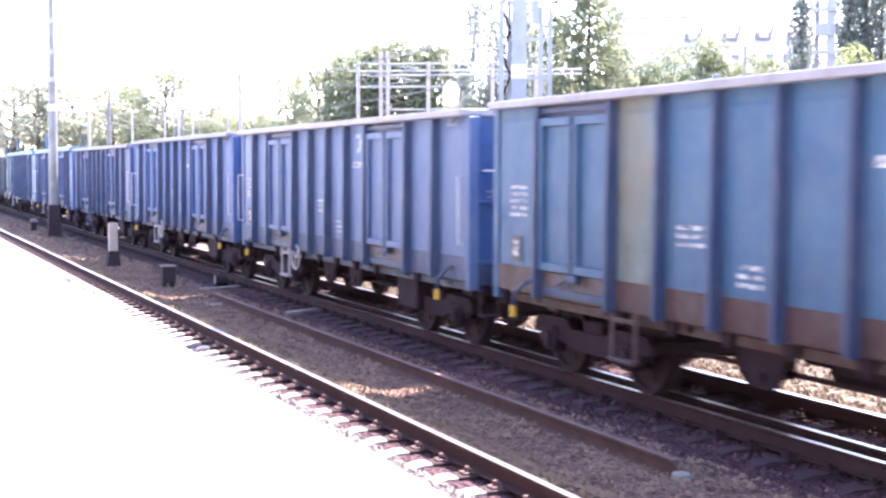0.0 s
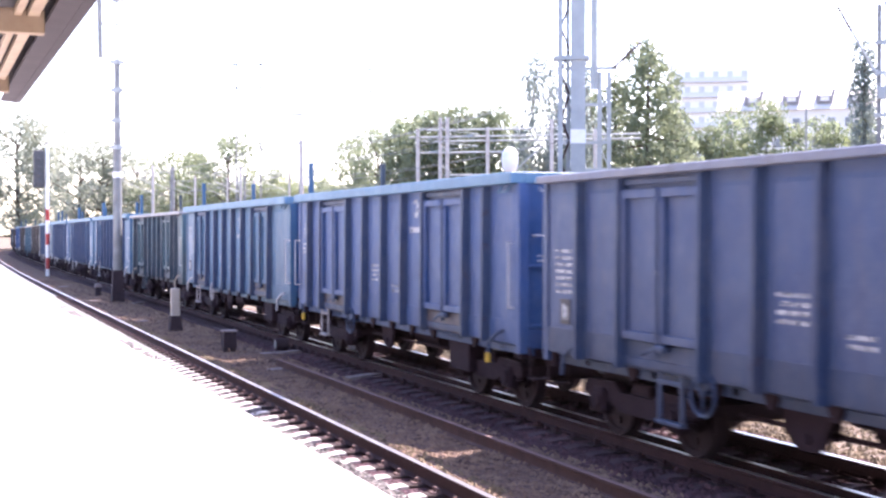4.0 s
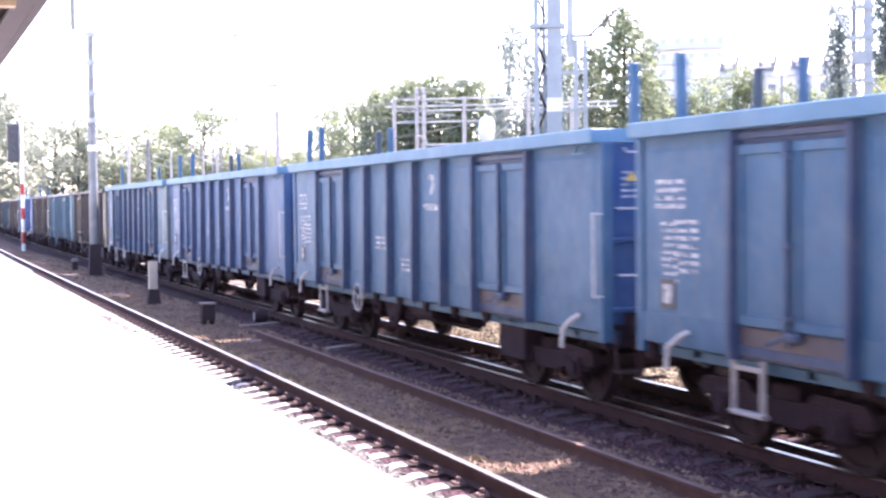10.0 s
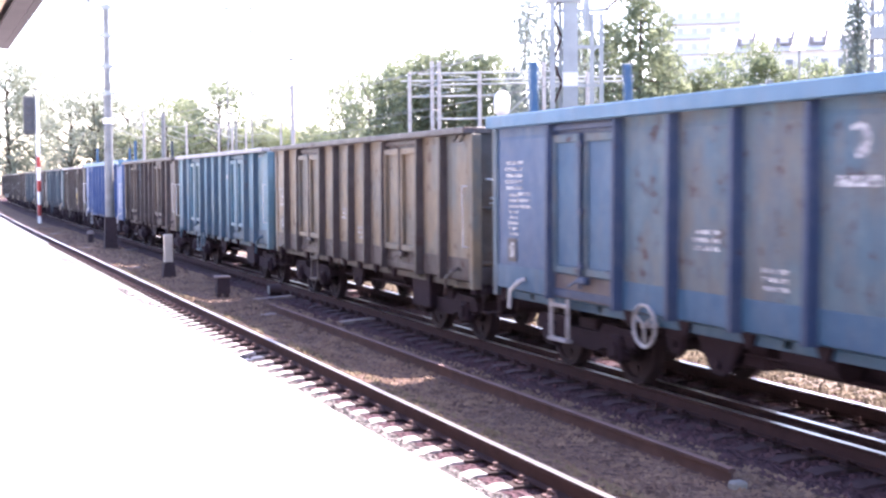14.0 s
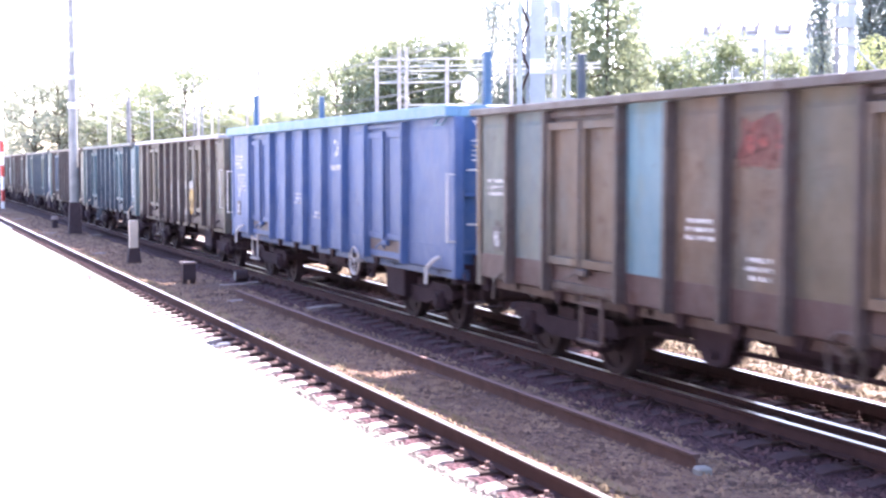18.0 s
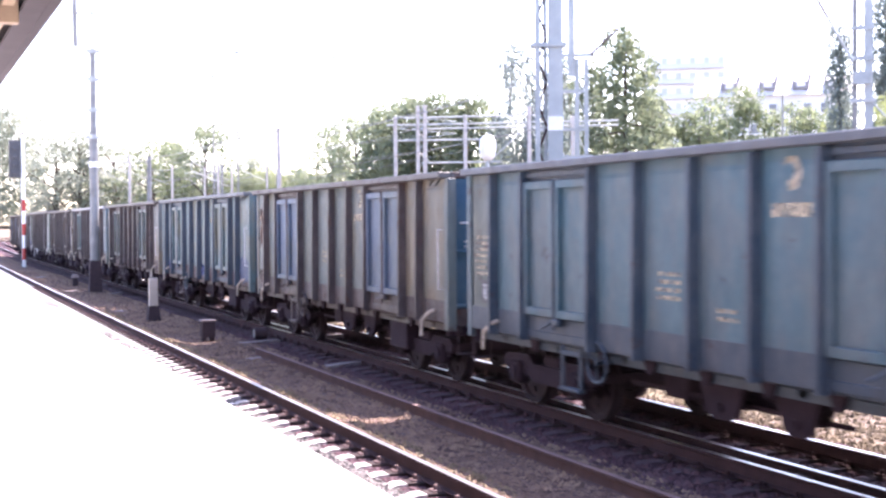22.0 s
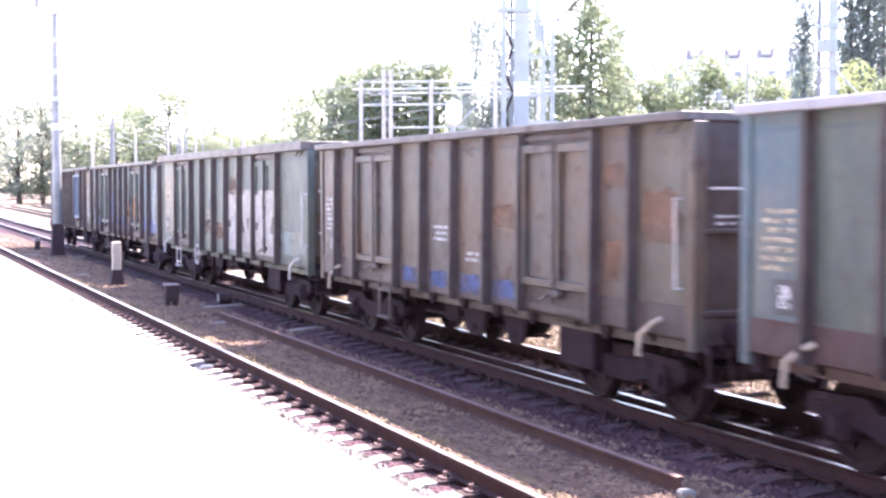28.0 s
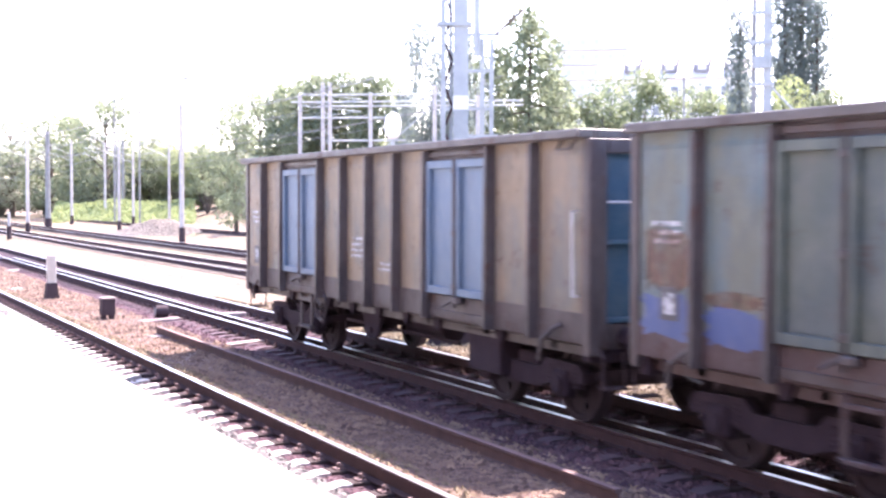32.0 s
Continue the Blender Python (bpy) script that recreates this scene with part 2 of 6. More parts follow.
M_BALLAST = gravel("ballast_gravel", (0.148, 0.095, 0.078), (0.222, 0.151, 0.112), (0.065, 0.041, 0.040), 17.0, 0.09)
# Under the train this dark, purplish gravel stands in for shade and flare.
M_BALLAST_DARK = gravel("oily_ballast_gravel", (0.072, 0.038, 0.047), (0.110, 0.062, 0.069), (0.045, 0.025, 0.032), 17.0, 0.08)
M_BALLAST_GREY = gravel("grey_ballast_gravel", (0.14, 0.125, 0.118), (0.26, 0.24, 0.225), (0.04, 0.034, 0.034), 17.0, 0.11)
M_STONE_GREY = gravel("grey_ballast_stones", (0.14, 0.125, 0.118), (0.26, 0.24, 0.225), (0.05, 0.044, 0.042), 7.0, 0.01)
M_GROUND = gravel("yard_ground", (0.132, 0.098, 0.073), (0.186, 0.142, 0.108), (0.076, 0.057, 0.045), 9.0, 0.05, (0.15, 0.165, 0.075), 0.4)
M_STONE = gravel("loose_ballast_stones", (0.176, 0.117, 0.089), (0.276, 0.194, 0.136), (0.072, 0.047, 0.044), 7.0, 0.01)
# Stones under the train, with the shade put into their colour.
M_STONE_SHADE = gravel("oily_ballast_stones", (0.085, 0.047, 0.056), (0.132, 0.078, 0.083), (0.049, 0.029, 0.037), 7.0, 0.01)
# Darker zone of the sleepers on both sides of the rail.
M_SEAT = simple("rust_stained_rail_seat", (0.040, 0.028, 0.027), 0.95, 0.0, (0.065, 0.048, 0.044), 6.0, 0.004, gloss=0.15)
# Tan tint holds the look of sunlight, for stones clear of the shadow.
M_STONE_SUN = gravel("pale_ballast_stones", (0.155, 0.116, 0.074), (0.24, 0.185, 0.118), (0.078, 0.06, 0.042), 7.0, 0.01)
M_BARK = simple("tree_bark", (0.11, 0.085, 0.065), 0.95, 0.0, (0.07, 0.055, 0.045), 6.0, 0.02)
# Leaves are all lightened, to stand in for glare over the far trees.
M_LEAF = leafy("maple_leaves", (0.175, 0.215, 0.13), (0.245, 0.28, 0.175), 0.62)
# Paler still: distance haze put into the leaf colour.
M_LEAF_HAZE = leafy("silvery_leaves", (0.25, 0.28, 0.21), (0.33, 0.36, 0.28), 0.6)
M_LEAF_PALE = leafy("pale_bush_leaves", (0.175, 0.22, 0.125), (0.25, 0.285, 0.165), 0.6)
M_LEAF_YELLOW = leafy("yellowing_leaves", (0.215, 0.26, 0.115), (0.29, 0.325, 0.155), 0.6)
M_LEAF_DARK = leafy("poplar_leaves", (0.17, 0.21, 0.19), (0.22, 0.26, 0.23), 0.6)
M_GRASS = leafy("embankment_grass", (0.235, 0.285, 0.115), (0.33, 0.365, 0.18), 0.45)
M_FACADE = simple("pale_plaster_facade", (0.78, 0.75, 0.71), 0.9, 0.0, (0.70, 0.67, 0.63), 0.3)
M_FACADE2 = simple("pale_block_facade", (0.80, 0.80, 0.80), 0.9, 0.0, (0.72, 0.73, 0.74), 0.3)
M_ROOF = simple("light_roof_tin", (0.62, 0.59, 0.57), 0.6, 0.1, (0.52, 0.49, 0.47), 0.6)
M_DORMER = simple("dark_dormer_cladding", (0.28, 0.26, 0.265), 0.8)
M_WINDOW = simple("window_glass", (0.13, 0.14, 0.16), 0.15, 0.0, (0.2, 0.21, 0.23), 1.0)
# Pane colour lightened to stand in for glare on the far block.
M_WINDOW_GLARE = simple("pale_curtained_window", (0.45, 0.47, 0.5), 0.3, 0.0, (0.55, 0.57, 0.6), 1.0)
M_BALCONY = simple("balcony_front", (0.60, 0.64, 0.68), 0.8)
M_RUBBLE = gravel("grey_gravel_heap", (0.105, 0.092, 0.082), (0.15, 0.132, 0.116), (0.055, 0.048, 0.044), 5.0, 0.12)


# ---- mesh builder ----
class Shape:
    """Collects boxes, prisms and tubes into one mesh."""

    def __init__(self):
        self.v, self.f, self.mi = [], [], []

    def add(self, verts, faces, mi=0):
        n = len(self.v)
        self.v += [tuple(p) for p in verts]
        self.f += [tuple(i + n for i in f) for f in faces]
        self.mi += [mi] * len(faces)
        return self

    def box(self, x0, x1, y0, y1, z0, z1, c=0.0, mi=0):
        if c <= 0:
            v = [(x, y, z) for x in (x0, x1) for y in (y0, y1) for z in (z0, z1)]
            f = [(0, 1, 3, 2), (4, 6, 7, 5), (0, 4, 5, 1), (2, 3, 7, 6), (0, 2, 6, 4), (1, 5, 7, 3)]
            return self.add(v, f, mi)
        c = min(c, (x1 - x0) * 0.45, (y1 - y0) * 0.45, (z1 - z0) * 0.45)
        lo, hi = (x0, y0, z0), (x1, y1, z1)
        v, idx = [], {}
        for sx in (0, 1):
            for sy in (0, 1):
                for sz in (0, 1):
                    s = (sx, sy, sz)
                    for ax in range(3):
                        p = [(hi[a] if s[a] else lo[a]) for a in range(3)]
                        for a in range(3):
                            if a != ax:
                                p[a] += -c if s[a] else c
                        idx[(s, ax)] = len(v)
                        v.append(p)
        f = []
        for ax in range(3):
            o = [a for a in range(3) if a != ax]
            for side in (0, 1):
                q = []
                for a, b in ((0, 0), (1, 0), (1, 1), (0, 1)):
                    s = [0, 0, 0]
                    s[ax], s[o[0]], s[o[1]] = side, a, b
                    q.append(idx[(tuple(s), ax)])
                flip = (side == 1) == (ax != 1)
                f.append(tuple(q) if flip else tuple(reversed(q)))
            for a in (0, 1):
                for b in (0, 1):
                    e = []
                    for k in (0, 1):
                        s = [0, 0, 0]
                        s[ax], s[o[0]], s[o[1]] = k, a, b
                        e.append((idx[(tuple(s), o[0])], idx[(tuple(s), o[1])]))
                    f.append((e[0][0], e[1][0], e[1][1], e[0][1]))
        for sx in (0, 1):
            for sy in (0, 1):
                for sz in (0, 1):
                    f.append(tuple(idx[((sx, sy, sz), a)] for a in range(3)))
        return self.add(v, f, mi)

    def prism(self, outline, axis, a, b, mi=0):
        """A closed outline of two coordinates swept along axis ('x', 'y' or 'z') from a to b."""
        def put(p, q):
            return {"x": (q, p[0], p[1]), "y": (p[0], q, p[1]), "z": (p[0], p[1], q)}[axis]
        n = len(outline)
        v = [put(p, a) for p in outline] + [put(p, b) for p in outline]
        f = [(i, (i + 1) % n, n + (i + 1) % n, n + i) for i in range(n)] + [tuple(range(n - 1, -1, -1)), tuple(range(n, 2 * n))]
        return self.add(v, f, mi)

    def tube(self, p, q, r, n=6, r2=None, mi=0):
        p, q = Vector(p), Vector(q)
        d = (q - p)
        if d.length < 1e-6:
            return self
        d.normalize()
        a = d.orthogonal().normalized()
        b = d.cross(a)
        r2 = r if r2 is None else r2
        v = []
        for o, rr in ((p, r), (q, r2)):
            for i in range(n):
                t = 2 * math.pi * i / n
                v.append(o + (a * math.cos(t) + b * math.sin(t)) * rr)
        f = [(i, (i + 1) % n, n + (i + 1) % n, n + i) for i in range(n)] + [tuple(range(n - 1, -1, -1)), tuple(range(n, 2 * n))]
        return self.add(v, f, mi)

    def line(self, pts, r, n=5, mi=0):
        """A bent bar: one continuous tube through the points."""
        pts = [Vector(p) for p in pts]
        dirs = [(q - p).normalized() for p, q in zip(pts, pts[1:])]
        a = dirs[0].orthogonal().normalized()
        v = []
        for k, p in enumerate(pts):
            d = dirs[0] if k == 0 else dirs[-1] if k == len(dirs) else (dirs[k - 1] + dirs[k])
            d = d.normalized() if d.length > 1e-6 else dirs[min(k, len(dirs) - 1)]
            a = (a - d * a.dot(d)).normalized()
            b = d.cross(a)
            v += [p + (a * math.cos(2 * math.pi * i / n) + b * math.sin(2 * math.pi * i / n)) * r for i in range(n)]
        m = len(pts)
        f = [(k * n + i, k * n + (i + 1) % n, (k + 1) * n + (i + 1) % n, (k + 1) * n + i) for k in range(m - 1) for i in range(n)]
        f += [tuple(range(n - 1, -1, -1)), tuple(range((m - 1) * n, m * n))]
        return self.add(v, f, mi)

    def ring(self, c, r, thick, axis="x", n=20, mi=0):
        pts = []
        for i in range(n + 1):
            t = 2 * math.pi * i / n
            u, w = r * math.cos(t), r * math.sin(t)
            pts.append({"x": (c[0], c[1] + u, c[2] + w), "y": (c[0] + u, c[1], c[2] + w), "z": (c[0] + u, c[1] + w, c[2])}[axis])
        return self.line(pts, thick, 5, mi)

    def mesh(self, name, mats, smooth=False):
        me = bpy.data.meshes.new(name)
        me.from_pydata(self.v, [], self.f)
        for m in mats if isinstance(mats, (list, tuple)) else [mats]:
            me.materials.append(m)
        if any(self.mi):
            me.polygons.foreach_set("material_index", self.mi)
        bm = bmesh.new()
        bm.from_mesh(me)
        bmesh.ops.recalc_face_normals(bm, faces=bm.faces)
        bm.to_mesh(me)
        bm.free()
        if smooth:
            me.polygons.foreach_set("use_smooth", [True] * len(me.polygons))
        return me


def empty(name, m=None):
    ob = new(name)
    ob.empty_display_size = 0.3
    if m is not None:
        ob.matrix_basis = m
    return ob


def part(name, shape, mats, parent=None, label="", smooth=False):
    """One mesh object, under its thing or part."""
    me = shape if isinstance(shape, bpy.types.Mesh) else shape.mesh(name, mats, smooth)
    ob = new(name, me)
    ob.parent = parent
    if label:
        ob["label"] = label
    return ob


def repaint(ob, mat, slot=0):
    ob.material_slots[slot].link = "OBJECT"
    ob.material_slots[slot].material = mat
    return ob


# ---- the line of the tracks: straight, then a wide bend to +x ----
BEND_Y, BEND_R = 60.0, 4500.0
BEND_Y2, BEND_R2 = 180.0, 500.0


def bend(y):
    d, e = max(0.0, y - BEND_Y), max(0.0, y - BEND_Y2)
    return d * d / (2 * BEND_R) + e * e / (2 * BEND_R2)


def heading(y):
    return -math.degrees(math.atan(max(0.0, y - BEND_Y) / BEND_R + max(0.0, y - BEND_Y2) / BEND_R2))


GAUGE = 0.755
NEAR_X, TRAIN_X = 4.185, 8.755
# ---- ground ----
def sheet(name, xs, ys, z, mat):
    v = [(x + (bend(y) if abs(x) < 60 else 0), y, z(x, y)) for y in ys for x in xs]
    n = len(xs)
    f = [(j * n + i, j * n + i + 1, (j + 1) * n + i + 1, (j + 1) * n + i) for j in range(len(ys) - 1) for i in range(n - 1)]
    return part(name, Shape().add(v, f), mat, smooth=True)


def ground_z(x, y):
    d = math.hypot(x, y)
    lump = 0.03 * noise.noise(Vector((x * 0.6, y * 0.6, 0))) if d < 120 else 0
    base = -0.42
    for cx in TRACKS:
        base = max(base, -0.21 - 0.55 * max(0.0, abs(x - cx) - 1.75) if abs(x - cx) < 2.4 else base)
    if 2.2 <= x < 4.99:
        base = -0.222
    elif 4.99 <= x <= 7.6:
        if x > 7.0:
            base = -0.168 - 0.05 * min(1.0, (x - 7.0) / 0.25)
        else:
            base = -0.062 if x < 5.22 else max(-0.168, -0.062 - 0.28 * (x - 5.22))
    rise = 0.0
    if x > 42:
        rise = min(2.2, (x - 42) * 0.18)
    return base + lump + rise


TRACKS = (NEAR_X, TRAIN_X, 15.0, 19.4, 30.5)
xs = [-3000, -400, -60] + sorted([-20 + 0.8 * i for i in range(100)] + [4.98, 5.02, 5.22, 5.60, 6.9, 7.0, 7.25, 7.58, 7.62]) + [62, 75, 100, 200, 600, 3000]
ys = [-3000, -300, -60] + [-30 + 2.0 * i for i in range(130)] + [240, 300, 400, 700, 3200]
tagged(sheet("ground", xs, ys, ground_z, M_GROUND), "brown gravelly railway yard ground with weeds", "ground", kind="structure")
bed_xs = [5.02, 5.22, 5.42, 5.60, 6.0, 6.4, 6.9]
dark_xs = [6.9, 7.0, 7.25, 7.5, 7.58, 7.7, 8.0, 8.8, 9.6, 10.4]
grey_xs = [2.3, 2.8, 3.2, 3.6, 4.0, 4.42, 4.56]
rail_strip_xs = [4.56, 4.75, 4.98, 5.02]
bed_ys = [-30 + 2.0 * i for i in range(130)]
tagged(sheet("ballast_bed_grey", grey_xs, bed_ys, lambda x, y: ground_z(x, y) + 0.010, M_BALLAST_GREY), "grey sunlit ballast under the platform track", "ballast", kind="structure")
tagged(sheet("ballast_strip", rail_strip_xs, bed_ys, lambda x, y: ground_z(x, y) + 0.011, M_BALLAST_DARK), "dark ballast strip along the rail", "ballast", kind="structure")
tagged(sheet("ballast_strip", dark_xs, bed_ys, lambda x, y: ground_z(x, y) + 0.011, M_BALLAST_DARK), "ballast under the train track, darkened to hold its shade", "ballast", kind="structure")
tagged(sheet("ballast_bed", bed_xs, bed_ys, lambda x, y: ground_z(x, y) + 0.012, M_BALLAST), "brown ballast bed under the two near tracks", "ballast", kind="structure")


# ---- tracks ----
RAIL_PROFILE = [(-0.070, -0.172), (0.070, -0.172), (0.070, -0.160), (0.012, -0.142), (0.010, -0.045), (0.036, -0.030), (0.036, 0.0), (-0.036, 0.0), (-0.036, -0.030), (-0.010, -0.045), (-0.012, -0.142), (-0.070, -0.160)]


def rail_shape(x, y0, y1, z=0.0, step=10.0):
    """A rail along the line, head polished on top."""
    sh = Shape()
    cuts = [y0]
    while cuts[-1] < min(y1, BEND_Y):
        cuts.append(min(cuts[-1] + 40, y1, BEND_Y) if cuts[-1] < BEND_Y else y1)
    while cuts[-1] < y1:
        cuts.append(min(cuts[-1] + step, y1))
    n = len(RAIL_PROFILE)
    v = [(x + bend(y) + px, y, z + pz) for y in cuts for px, pz in RAIL_PROFILE]
    for k in range(len(cuts) - 1):
        for i in range(n):
            j = (i + 1) % n
            sh.f.append((k * n + i, k * n + j, (k + 1) * n + j, (k + 1) * n + i))
            sh.mi.append(1 if i == 6 else 0)
    sh.f += [tuple(range(n - 1, -1, -1)), tuple(range((len(cuts) - 1) * n, len(cuts) * n))]
    sh.mi += [0, 0]
    sh.v = v
    return sh


sleeper_shape = Shape()
sleeper_shape.prism([(-1.30, -0.38), (1.30, -0.38), (1.30, -0.20), (1.16, -0.175), (0.40, -0.178), (0.30, -0.205), (-0.30, -0.205), (-0.40, -0.178), (-1.16, -0.175), (-1.30, -0.20)], "y", -0.105, 0.105)
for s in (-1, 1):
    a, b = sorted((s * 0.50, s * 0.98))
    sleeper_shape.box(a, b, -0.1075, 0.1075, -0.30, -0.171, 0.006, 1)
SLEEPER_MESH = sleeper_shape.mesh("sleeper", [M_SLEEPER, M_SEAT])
SLEEPER_MESH_SHADE = sleeper_shape.mesh("sleeper", [M_SLEEPER_SHADE, M_SEAT])
clip_shape = Shape()
for sx in (-1, 1):
    clip_shape.box(sx * 0.13 - 0.055, sx * 0.13 + 0.055, -0.06, 0.06, -0.178, -0.152, 0.006)
    clip_shape.tube((sx * 0.13, 0, -0.152), (sx * 0.13, 0, -0.105), 0.022, 6)
    clip_shape.tube((sx * 0.10, -0.05, -0.135), (sx * 0.10, 0.05, -0.135), 0.014, 5)
CLIP_MESH = clip_shape.mesh("rail_clip", M_RUST_LIT)
# The train track's clips get a darker copy that holds the shade.
CLIP_MESH_SHADE = clip_shape.mesh("rail_clip", M_RAIL)


def track(name, cx, y0, y1, near, mesh, label):
    """A track: two rails, sleepers and rail fastenings; the far sleepers are joined."""
    t = tagged(empty(name), label, "railway track", kind="structure")
    for s in (-1, 1):
        part("rail", rail_shape(cx + s * GAUGE, y0, y1), [M_RAIL, M_RAILHEAD], t, "rusty rail with a polished head")
    far = Shape()
    y = y0 + 0.3
    while y < y1:
        if near and near[0] <= y <= near[1]:
            ob = part("sleeper", mesh, None, t)
            ob.location = (cx + bend(y), y, 0.004 * noise.noise(Vector((cx, y * 3, 1))))
            for s in (-1, 1):
                cl = part("rail_clip", CLIP_MESH if mesh is SLEEPER_MESH else CLIP_MESH_SHADE, None, t)
                cl.location = (cx + s * GAUGE + bend(y), y, 0)
        elif y < 130:
            far.box(cx + bend(y) - 1.3, cx + bend(y) + 1.3, y - 0.125, y + 0.125, -0.36, -0.18)
        y += 0.575
    if far.v:
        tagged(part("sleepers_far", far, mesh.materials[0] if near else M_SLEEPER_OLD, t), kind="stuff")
    return t


track("track_1", NEAR_X, -30, 330, (5.0, 60), SLEEPER_MESH, "platform track with concrete sleepers and shiny rail heads")
track("track_2", TRAIN_X, -30, 330, (5.0, 60), SLEEPER_MESH_SHADE, "track under the goods train, shade painted into its concrete sleepers")
track("track_3", 15.0, -30, 205, None, SLEEPER_MESH, "empty sunlit siding track on weathered sleepers")
track("track_4", 19.4, -30, 205, None, SLEEPER_MESH, "empty sunlit siding track on weathered sleepers")
track("track_5", 30.5, 20, 205, None, SLEEPER_MESH, "far siding track with rusty rails")
guard = tagged(empty("guard_rail"), "polished check rail inside the running rail", "rail")
part("rail", rail_shape(TRAIN_X - GAUGE + 0.38, 4, 60, -0.005), [M_RAIL, M_RAILHEAD], guard)
spacer = Shape().box(-0.10, 0.10, -0.12, 0.12, -0.15, -0.045, 0.01).tube((-0.13, -0.06, -0.09), (0.15, -0.06, -0.09), 0.016, 6).tube((-0.13, 0.06, -0.09), (0.15, 0.06, -0.09), 0.016, 6).mesh("spacer_block", M_RAIL)
for k in range(18):
    part("spacer_block", spacer, None, guard).location = (TRAIN_X - GAUGE + 0.19, 5.2 + 2.875 * k, 0)
spare = tagged(empty("spare_rail"), "rusty spare rail lying between the tracks", "rail")
spare_sh = rail_shape(6.40, 9.65, 26.2, 0.0)
part("rail", spare_sh, [M_RUSTRAIL, M_RUST_LIT], spare)
block = Shape().box(6.33, 6.47, 9.50, 9.63, -0.28, -0.09, 0.02)
part("end_block", block, M_MAST_GREY, spare, "grey end block")
for yy in (12.5, 16.5, 20.5, 24.5):
    part("support", Shape().box(6.21, 6.59, yy - 0.1, yy + 0.1, -0.30, -0.168, 0.01), M_POSTBASE, spare)


# loose stones on the ballast shoulders
def stones(name, count, x0, x1, y0, y1, size, mat, seed, label):
    rng = np.random.RandomState(seed)
    base = np.array([(1, 0, 0), (-1, 0, 0), (0, 1, 0), (0, -1, 0), (0, 0, 0.8), (0, 0, -0.5)], float)
    tri = np.array([(0, 2, 4), (2, 1, 4), (1, 3, 4), (3, 0, 4), (2, 0, 5), (1, 2, 5), (3, 1, 5), (0, 3, 5)])
    cx = rng.uniform(x0, x1, count)
    cy = y0 + (y1 - y0) * rng.uniform(0, 1, count) ** 1.35
    sc = size * rng.uniform(0.5, 1.25, count)
    ang = rng.uniform(0, 6.28, count)
    v = base[None] * (1 + 0.35 * rng.uniform(-1, 1, (count, 6, 1))) * sc[:, None, None]
    c, s = np.cos(ang)[:, None], np.sin(ang)[:, None]
    vx, vy = v[..., 0] * c - v[..., 1] * s, v[..., 0] * s + v[..., 1] * c
    z = np.array([ground_z(a, b) for a, b in zip(cx, cy)]) + sc * 0.25
    V = np.stack([vx + cx[:, None], vy + cy[:, None], v[..., 2] + z[:, None]], -1).reshape(-1, 3)
    F = (tri[None] + 6 * np.arange(count)[:, None, None]).reshape(-1, 3)
    me = bpy.data.meshes.new(name)
    me.from_pydata(V.tolist(), [], F.tolist())
    me.materials.append(mat)
    return tagged(part(name, me, None), label, "gravel", kind="stuff")


stones("ballast_stones", 6000, 2.7, 4.56, 5.0, 40, 0.034, M_STONE_GREY, 5, "grey crushed ballast stones of the platform track")
stones("ballast_stones", 1500, 5.02, 5.32, 5.0, 40, 0.042, M_STONE_SUN, 6, "stones along the rail, tinted to look sunlit")
stones("ballast_stones", 11000, 5.25, 7.1, 5.0, 40, 0.038, M_STONE, 1, "brown crushed ballast stones between the tracks")
stones("ballast_stones", 7000, 6.9, 10.2, 5.5, 36, 0.042, M_STONE_SHADE, 4, "ballast stones under the train, darkened to hold its shade")
stones("ballast_stones", 12000, 10.2, 14.2, 5.5, 36, 0.050, M_STONE_SUN, 2, "brown crushed ballast stones around the train track")
stones("ballast_stones", 5000, 5.3, 7.2, 36, 80, 0.055, M_STONE, 3, "brown crushed ballast stones along the yard")

# ---- platform ----
PLAT_X, PLAT_Z = 2.52, 0.96
plat = tagged(empty("platform"), "sunlit pale concrete station platform", "platform", kind="structure")


def drift(y):
    """Bends the platform edge away from the track, to fit the camera's view."""
    return 0.0095 * max(0.0, y - 13.0)


def plan(x0, x1, y0, y1):
    """Outline of a strip of the platform that follows its edge."""
    ys = [y0] + [y for y in (13.0,) if y0 < y < y1] + [y1]
    return [(x0 if x0 < -5 else x0 - drift(y), y) for y in ys] + [(x1 - drift(y), y) for y in reversed(ys)]


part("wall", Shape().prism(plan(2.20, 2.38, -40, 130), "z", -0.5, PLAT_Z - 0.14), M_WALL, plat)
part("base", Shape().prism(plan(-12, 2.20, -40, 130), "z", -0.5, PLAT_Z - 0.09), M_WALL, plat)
edge = Shape().box(-0.35, 0.35, -0.497, 0.497, -0.14, 0.0, 0.012).mesh("edge_slab", M_EDGE)
for i in range(48):
    ob = part("edge_slab", edge, None, plat)
    ob.matrix_basis = pose(PLAT_X - 0.35 - drift(0.5 + i), 0.5 + i, PLAT_Z, 0, 0, 0.54 if i > 12 else 0)
part("paving", Shape().prism(plan(-12, PLAT_X - 0.704, -40, 130), "z", PLAT_Z - 0.09, PLAT_Z - 0.002), M_PLATFORM, plat)
part("near_edge", Shape().box(PLAT_X - 0.70, PLAT_X, -40, 0.0, PLAT_Z - 0.14, PLAT_Z), M_EDGE, plat)
part("far_edge", Shape().prism(plan(PLAT_X - 0.70, PLAT_X, 48.0, 130), "z", PLAT_Z - 0.14, PLAT_Z), M_EDGE, plat)

# ---- canopy over the platform ----
can = tagged(empty("platform_canopy"), "dark brown platform canopy with pale timber battens", "canopy", kind="structure")
